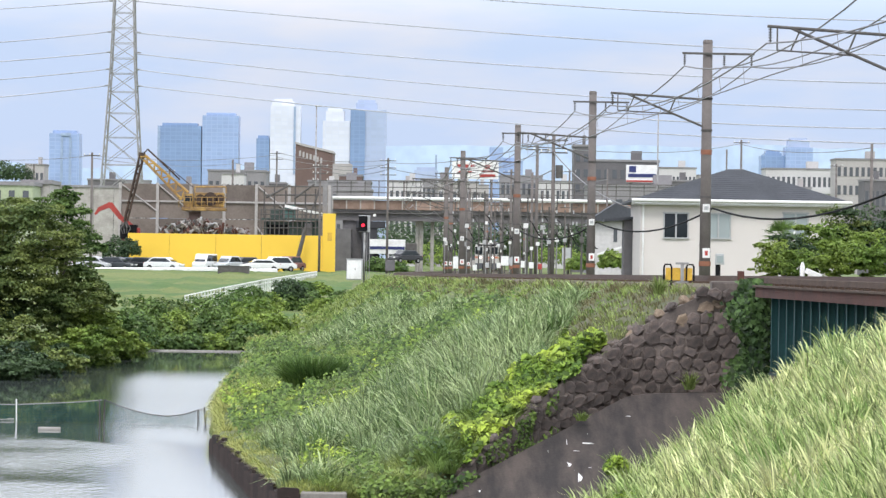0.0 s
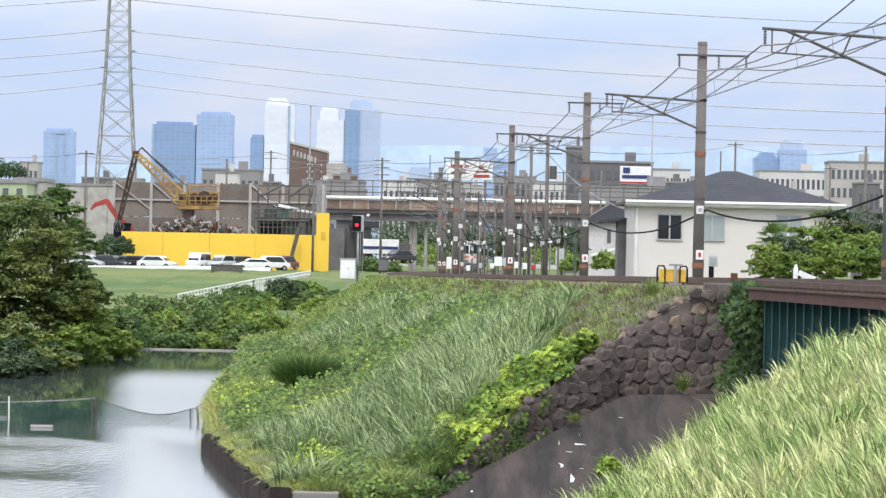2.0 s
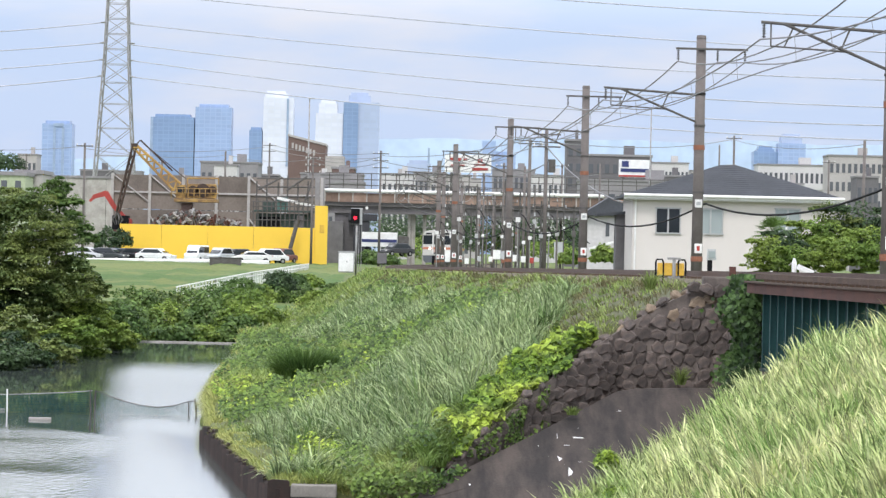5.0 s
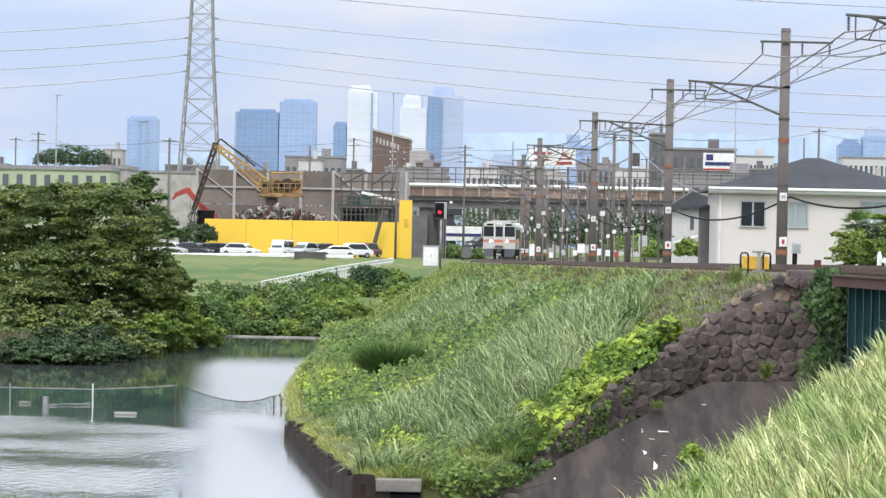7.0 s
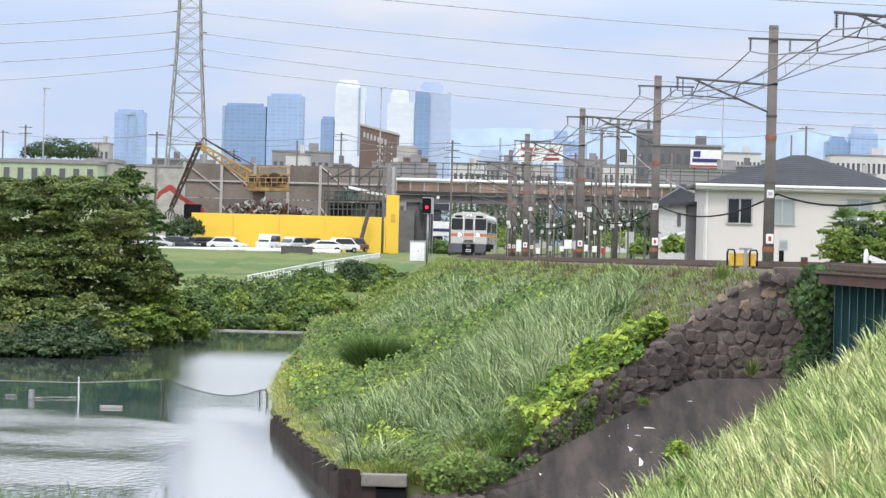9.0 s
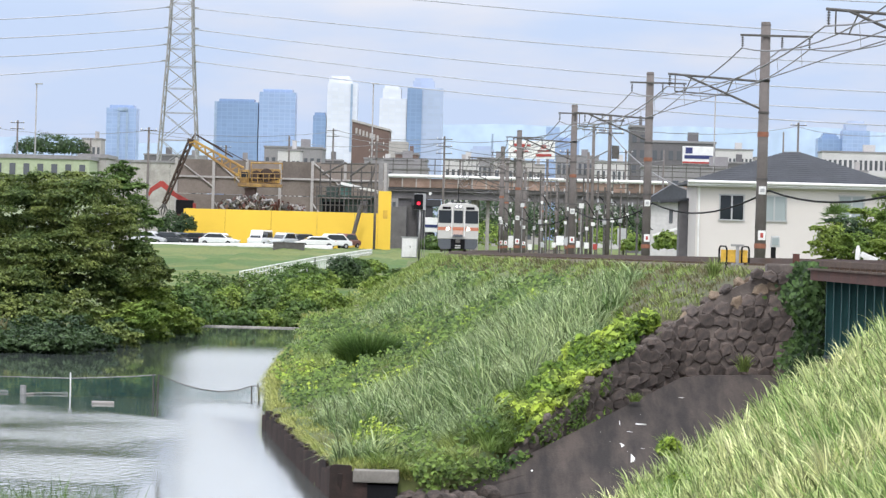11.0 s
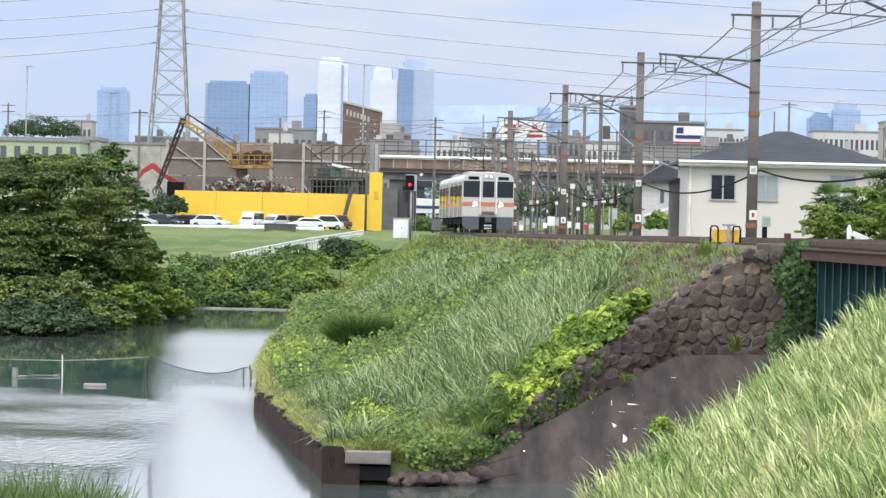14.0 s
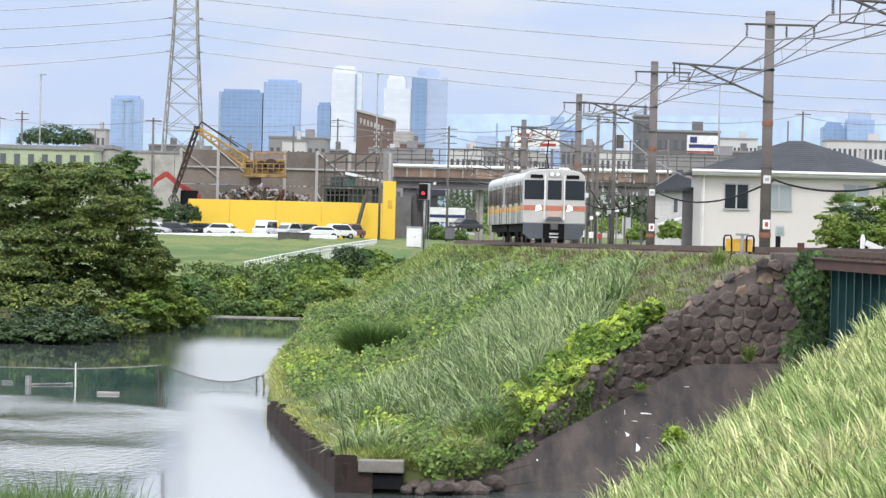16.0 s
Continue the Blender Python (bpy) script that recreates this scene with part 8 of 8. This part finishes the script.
plant("tree", foot(-10, 206), [L_(-60, 440, 206, 3.4, 3, 2.4), L_(40, 420, 204, 2.8, 2.6, 2.0), L_(-130, 470, 207, 3.2, 3, 2.6), L_(90, 470, 205, 2.4, 2.2, 2.0), L_(10, 500, 203, 3.0, 2.4, 1.9), L_(-60, 540, 202, 3.2, 2.4, 1.9), L_(120, 530, 204, 1.9, 1.8, 1.4), L_(60, 385, 206, 1.6, 1.6, 1.0), L_(-20, 375, 206, 2.2, 1.8, 1.1), L_(-110, 390, 208, 2.5, 2, 1.3), L_(145, 490, 205, 1.3, 1.3, 0.9)], 125000, 0.135, M["tree_leaf"], "broad dark green tree leaning over the river", trunk=(0.24, 3.0), rough=0.3, sprays=26)
plant("tree", foot(115, 222), [L_(110, 400, 222, 2.1, 2, 1.9), L_(95, 365, 222, 1.3, 1.3, 1.0), L_(140, 430, 222, 1.6, 1.6, 1.5), L_(120, 350, 222, 0.9, 0.9, 0.6)], 24000, 0.14, M["shrub"], "slender green tree behind the broad tree", trunk=(0.16, 3.6), rough=0.35, sprays=8)
plant("tree", foot(-190, 212), [L_(-190, 450, 212, 3.2, 3, 2.6), L_(-250, 480, 212, 3, 3, 2.6), L_(-160, 540, 210, 3, 2.6, 2.0), L_(-240, 560, 210, 3, 2.6, 2.0)], 15000, 0.22, M["tree_leaf"], "dark green riverside tree", trunk=(0.2, 3.0), rough=0.3, sprays=9)
# tree_dark on the low shrubs paints in the shade below the overhanging tree
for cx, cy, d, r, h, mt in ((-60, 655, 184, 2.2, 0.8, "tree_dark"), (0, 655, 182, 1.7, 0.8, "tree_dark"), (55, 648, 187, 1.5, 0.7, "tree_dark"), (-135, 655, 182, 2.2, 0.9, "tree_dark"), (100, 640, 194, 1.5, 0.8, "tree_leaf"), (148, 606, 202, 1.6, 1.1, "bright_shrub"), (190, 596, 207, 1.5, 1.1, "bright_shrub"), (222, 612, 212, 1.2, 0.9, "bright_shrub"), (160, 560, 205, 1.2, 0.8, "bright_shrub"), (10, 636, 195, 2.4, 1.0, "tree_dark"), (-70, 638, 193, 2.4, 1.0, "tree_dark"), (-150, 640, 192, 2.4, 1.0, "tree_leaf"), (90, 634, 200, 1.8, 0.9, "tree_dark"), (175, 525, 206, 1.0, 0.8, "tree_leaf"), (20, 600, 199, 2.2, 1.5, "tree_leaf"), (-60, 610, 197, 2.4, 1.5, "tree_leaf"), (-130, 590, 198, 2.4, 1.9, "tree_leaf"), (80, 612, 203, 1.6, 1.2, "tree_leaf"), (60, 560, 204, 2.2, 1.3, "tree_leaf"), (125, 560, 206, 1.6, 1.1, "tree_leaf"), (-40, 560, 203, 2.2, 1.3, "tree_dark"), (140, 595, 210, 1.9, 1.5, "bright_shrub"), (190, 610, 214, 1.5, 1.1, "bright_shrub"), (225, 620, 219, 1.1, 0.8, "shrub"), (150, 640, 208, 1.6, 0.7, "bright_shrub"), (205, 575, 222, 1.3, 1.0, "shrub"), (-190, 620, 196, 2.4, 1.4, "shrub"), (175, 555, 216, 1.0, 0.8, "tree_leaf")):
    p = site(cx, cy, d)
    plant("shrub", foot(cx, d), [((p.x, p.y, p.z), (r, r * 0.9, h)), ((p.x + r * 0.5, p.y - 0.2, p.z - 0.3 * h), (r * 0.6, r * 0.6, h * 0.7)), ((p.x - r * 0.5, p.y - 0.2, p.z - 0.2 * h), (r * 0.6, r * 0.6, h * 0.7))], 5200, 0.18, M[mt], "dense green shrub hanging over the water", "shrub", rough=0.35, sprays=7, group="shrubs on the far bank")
for cx, cy, d, r, h, mt in ((505, 538, 300, 1.7, 0.9, "shrub"), (468, 538, 298, 1.6, 0.8, "bright_shrub"), (545, 536, 302, 1.5, 0.9, "shrub"), (430, 546, 290, 1.6, 0.8, "shrub"), (578, 546, 285, 1.5, 0.7, "bright_shrub"), (610, 530, 300, 1.4, 0.6, "shrub"), (560, 515, 330, 1.3, 0.6, "bright_shrub"), (262, 608, 244, 1.3, 0.6, "bright_shrub"), (300, 610, 244, 1.3, 0.6, "shrub"), (340, 609, 244.5, 1.4, 0.6, "shrub"), (385, 609, 244.5, 1.4, 0.6, "bright_shrub"), (425, 609, 244, 1.2, 0.6, "shrub"), (440, 595, 245, 1.2, 0.8, "shrub"), (270, 590, 247, 1.5, 1.1, "shrub"), (310, 585, 248, 1.4, 1.2, "bright_shrub"), (350, 588, 248, 1.4, 1.1, "shrub"), (392, 586, 248, 1.4, 1.2, "shrub"), (430, 590, 247, 1.3, 1.1, "bright_shrub"), (255, 555, 254, 1.6, 1.0, "shrub"), (300, 556, 256, 1.6, 0.9, "tree_leaf"), (350, 552, 258, 1.7, 0.9, "shrub"), (400, 548, 262, 1.8, 1.0, "shrub"), (450, 552, 258, 1.7, 0.9, "bright_shrub"), (480, 575, 246, 1.4, 0.8, "bright_shrub"), (440, 525, 285, 1.6, 0.7, "shrub"), (508, 516, 300, 1.25, 0.9, "tree_dark"), (535, 512, 305, 1.0, 0.6, "shrub"), (235, 590, 240, 1.4, 1.3, "shrub")):
    p = site(cx, cy, d)
    plant("shrub", foot(cx, d), [((p.x, p.y, p.z), (r, r * 0.9, h)), ((p.x + r * 0.6, p.y, p.z - 0.25 * h), (r * 0.5, r * 0.6, h * 0.6))], 1500, 0.2, M[mt], "low green shrub at the river bend", "shrub", rough=0.35, group="shrubs on the far bank")
# dry reeds at the left shore
xy = scatter(260, -27, -24, 186, 192, lambda x, y: True)
b, ln, lean = tufts(xy, 12, 0.4, np.full(len(xy), 1.3))
b[:, 2] = np.maximum(b[:, 2], WATER)
blades("dry_reeds", b, ln, np.full(len(b), 0.05), lean * 0.5, M["dry_grass"], "dry brown reeds at the shore", "reeds")
# beside the house
for cx, cy, d, r, h, mt, nm in ((1400, 440, 125, 0.8, 0.7, "tree_dark", "bush"), (1445, 425, 126, 0.9, 0.8, "bright_shrub", "bush"), (1490, 398, 127, 1.0, 0.8, "tree_leaf", "bush"), (1370, 452, 124, 0.75, 0.65, "bright_shrub", "bush"), (1420, 462, 123, 0.8, 0.5, "bright_shrub", "bush"), (1480, 430, 126, 0.9, 0.8, "bright_shrub", "bush"), (1530, 400, 127, 1.2, 0.9, "tree_dark", "bush"), (1500, 450, 122, 1.2, 0.6, "bright_shrub", "bush"), (1560, 440, 123, 1.2, 0.8, "bright_shrub", "bush"), (1620, 410, 125, 1.3, 1.1, "tree_dark", "bush")):
    p = site(cx, cy, d)
    plant(nm, (p.x, p.y, ground_z(p.x, p.y) - 0.05), [((p.x, p.y, p.z), (r, r, h)), ((p.x + r * 0.4, p.y, p.z - h * 0.5), (r * 0.7, r * 0.7, h * 0.8)), ((p.x - r * 0.4, p.y, p.z - h * 0.6), (r * 0.6, r * 0.7, h * 0.7))], 9500, 0.085, M[mt], "leafy green bush beside the track", "bush", rough=0.35, sprays=7, group="bushes beside the house")


# tree tops behind the green building and under the overpass
for cx, cy, d, r, h, mt in ((-42, 307, 560, 2.6, 1.4, "tree_dark"), (-8, 303, 565, 3.2, 1.7, "tree_dark"), (26, 308, 560, 2.4, 1.3, "tree_dark"), (780, 425, 540, 4.5, 3.2, "tree_dark"), (730, 428, 545, 4, 3.0, "tree_dark"), (830, 427, 560, 4.4, 3.2, "tree_dark"), (875, 425, 556, 4.2, 3.2, "tree_dark"), (950, 428, 560, 4.2, 3.0, "tree_dark"), (1000, 430, 556, 4.2, 3.0, "tree_dark"), (1045, 432, 560, 4.0, 3.0, "tree_dark"), (690, 430, 560, 3.6, 2.6, "tree_dark"), (668, 470, 448, 1.6, 0.9, "shrub"), (695, 474, 446, 1.6, 0.7, "shrub"), (760, 455, 500, 3.4, 1.6, "bright_shrub"), (905, 440, 560, 4, 2.2, "tree_leaf"), (985, 455, 540, 3.4, 1.4, "bright_shrub"), (205, 442, 428, 1.3, 1.3, "tree_dark"), (232, 440, 429, 0.9, 1.0, "tree_dark"), (1085, 462, 250, 0.8, 0.6, "bright_shrub"), (1030, 468, 280, 1.0, 0.5, "bright_shrub")):
    p = site(cx, cy, d)
    plant("tree" if cy < 320 else "shrub", (p.x, p.y, ground_z(p.x, p.y)), [((p.x, p.y, p.z), (r, r, h)), ((p.x + r * 0.6, p.y, p.z - 0.3 * h), (r * 0.6, r * 0.6, h * 0.7)), ((p.x - r * 0.6, p.y, p.z - 0.3 * h), (r * 0.6, r * 0.6, h * 0.7))], 1600, 0.1 * r ** 0.5 + 0.12, M[mt], "dense green foliage behind the railway yard", "tree" if cy < 320 else "shrub", rough=0.35, trunk=(0.2, 2.0) if cy < 320 else None)


def make_palm():
    p = site(1388, 425, 128)
    t = thing("palm", (p.x, p.y, ground_z(p.x, p.y)), "small fan palm before the white house", "palm")
    h = p.z - ground_z(p.x, p.y)
    part("trunk", Form().bar((0, 0, -0.2), (0, 0, h), 0.11, 0.09, 9), M["bark"], t, smooth=True)
    rng = random.Random(9)
    for k in range(38):
        a, e = rng.uniform(0, 6.28), rng.uniform(-0.7, 1.3)
        d = Vector((math.cos(a) * math.cos(e), math.sin(a) * math.cos(e), math.sin(e)))
        f = Form().bar((0, 0, h), Vector((0, 0, h)) + d * 0.42, 0.012, n=4)
        c = Vector((0, 0, h)) + d * 0.42
        s = d.cross(Vector((0, 0, 1))).normalized()
        u = s.cross(d)
        for q in range(-5, 6):
            w = q * 0.26
            tip = c + (d * math.cos(w) + s * math.sin(w)) * 0.46 - Vector((0, 0, 0.1))
            side = (s * math.cos(w) - d * math.sin(w)) * 0.018
            i = len(f.v)
            f.v += [c - side * 0.3, c + side * 0.3, c.lerp(tip, 0.6) + side + u * 0.01, tip, c.lerp(tip, 0.6) - side + u * 0.01]
            f.f.append((i, i + 1, i + 2, i + 3, i + 4))
        part("frond", f, M["shrub"], t)


make_palm()


# ---- what moves ----
def motions():
    rows = [i * 0.5 for i in range(33)]
    walk(lead_car, [(t, car_pose(188 + SPEED * (16 - t))) for t in rows])
    walk(rear_car, [(t, car_pose(188 + LONG + 0.5 + SPEED * (16 - t))) for t in rows])

    # the boom sinks while the stick swings out
    lower = [(0, 0, 0), (3.2, 0, 0), (5.5, 0, 0), (6, -1.5, 2.5), (7, -5.5, 10), (8, -9.5, 17), (9, -12.3, 21.5), (10, -12.9, 22), (11.3, -12.5, 20.5), (12, -12, 19.5), (13.5, -10.5, 17.5), (16, -9.5, 14.5)]
    walk(handler_boom, [(t, pose(0, 0, 0, 0, a, 0)) for t, a, b in lower])
    walk(handler_stick, [(t, Matrix.Translation(KNEE) @ pose(0, 0, 0, 0, b, 0)) for t, a, b in lower])
    walk(handler_grapple, [(t, Matrix.Translation(KNEE) @ pose(0, 0, 0, 0, b, 0)) for t, a, b in lower])
    walk(excavator_arm, [(t, pose(0, 0, 0, 0, a, 0)) for t, a in ((0, 0), (1.5, 4), (3, 7), (6, 6), (7.5, -3), (9, -9), (12, -10), (16, -10))])


motions()
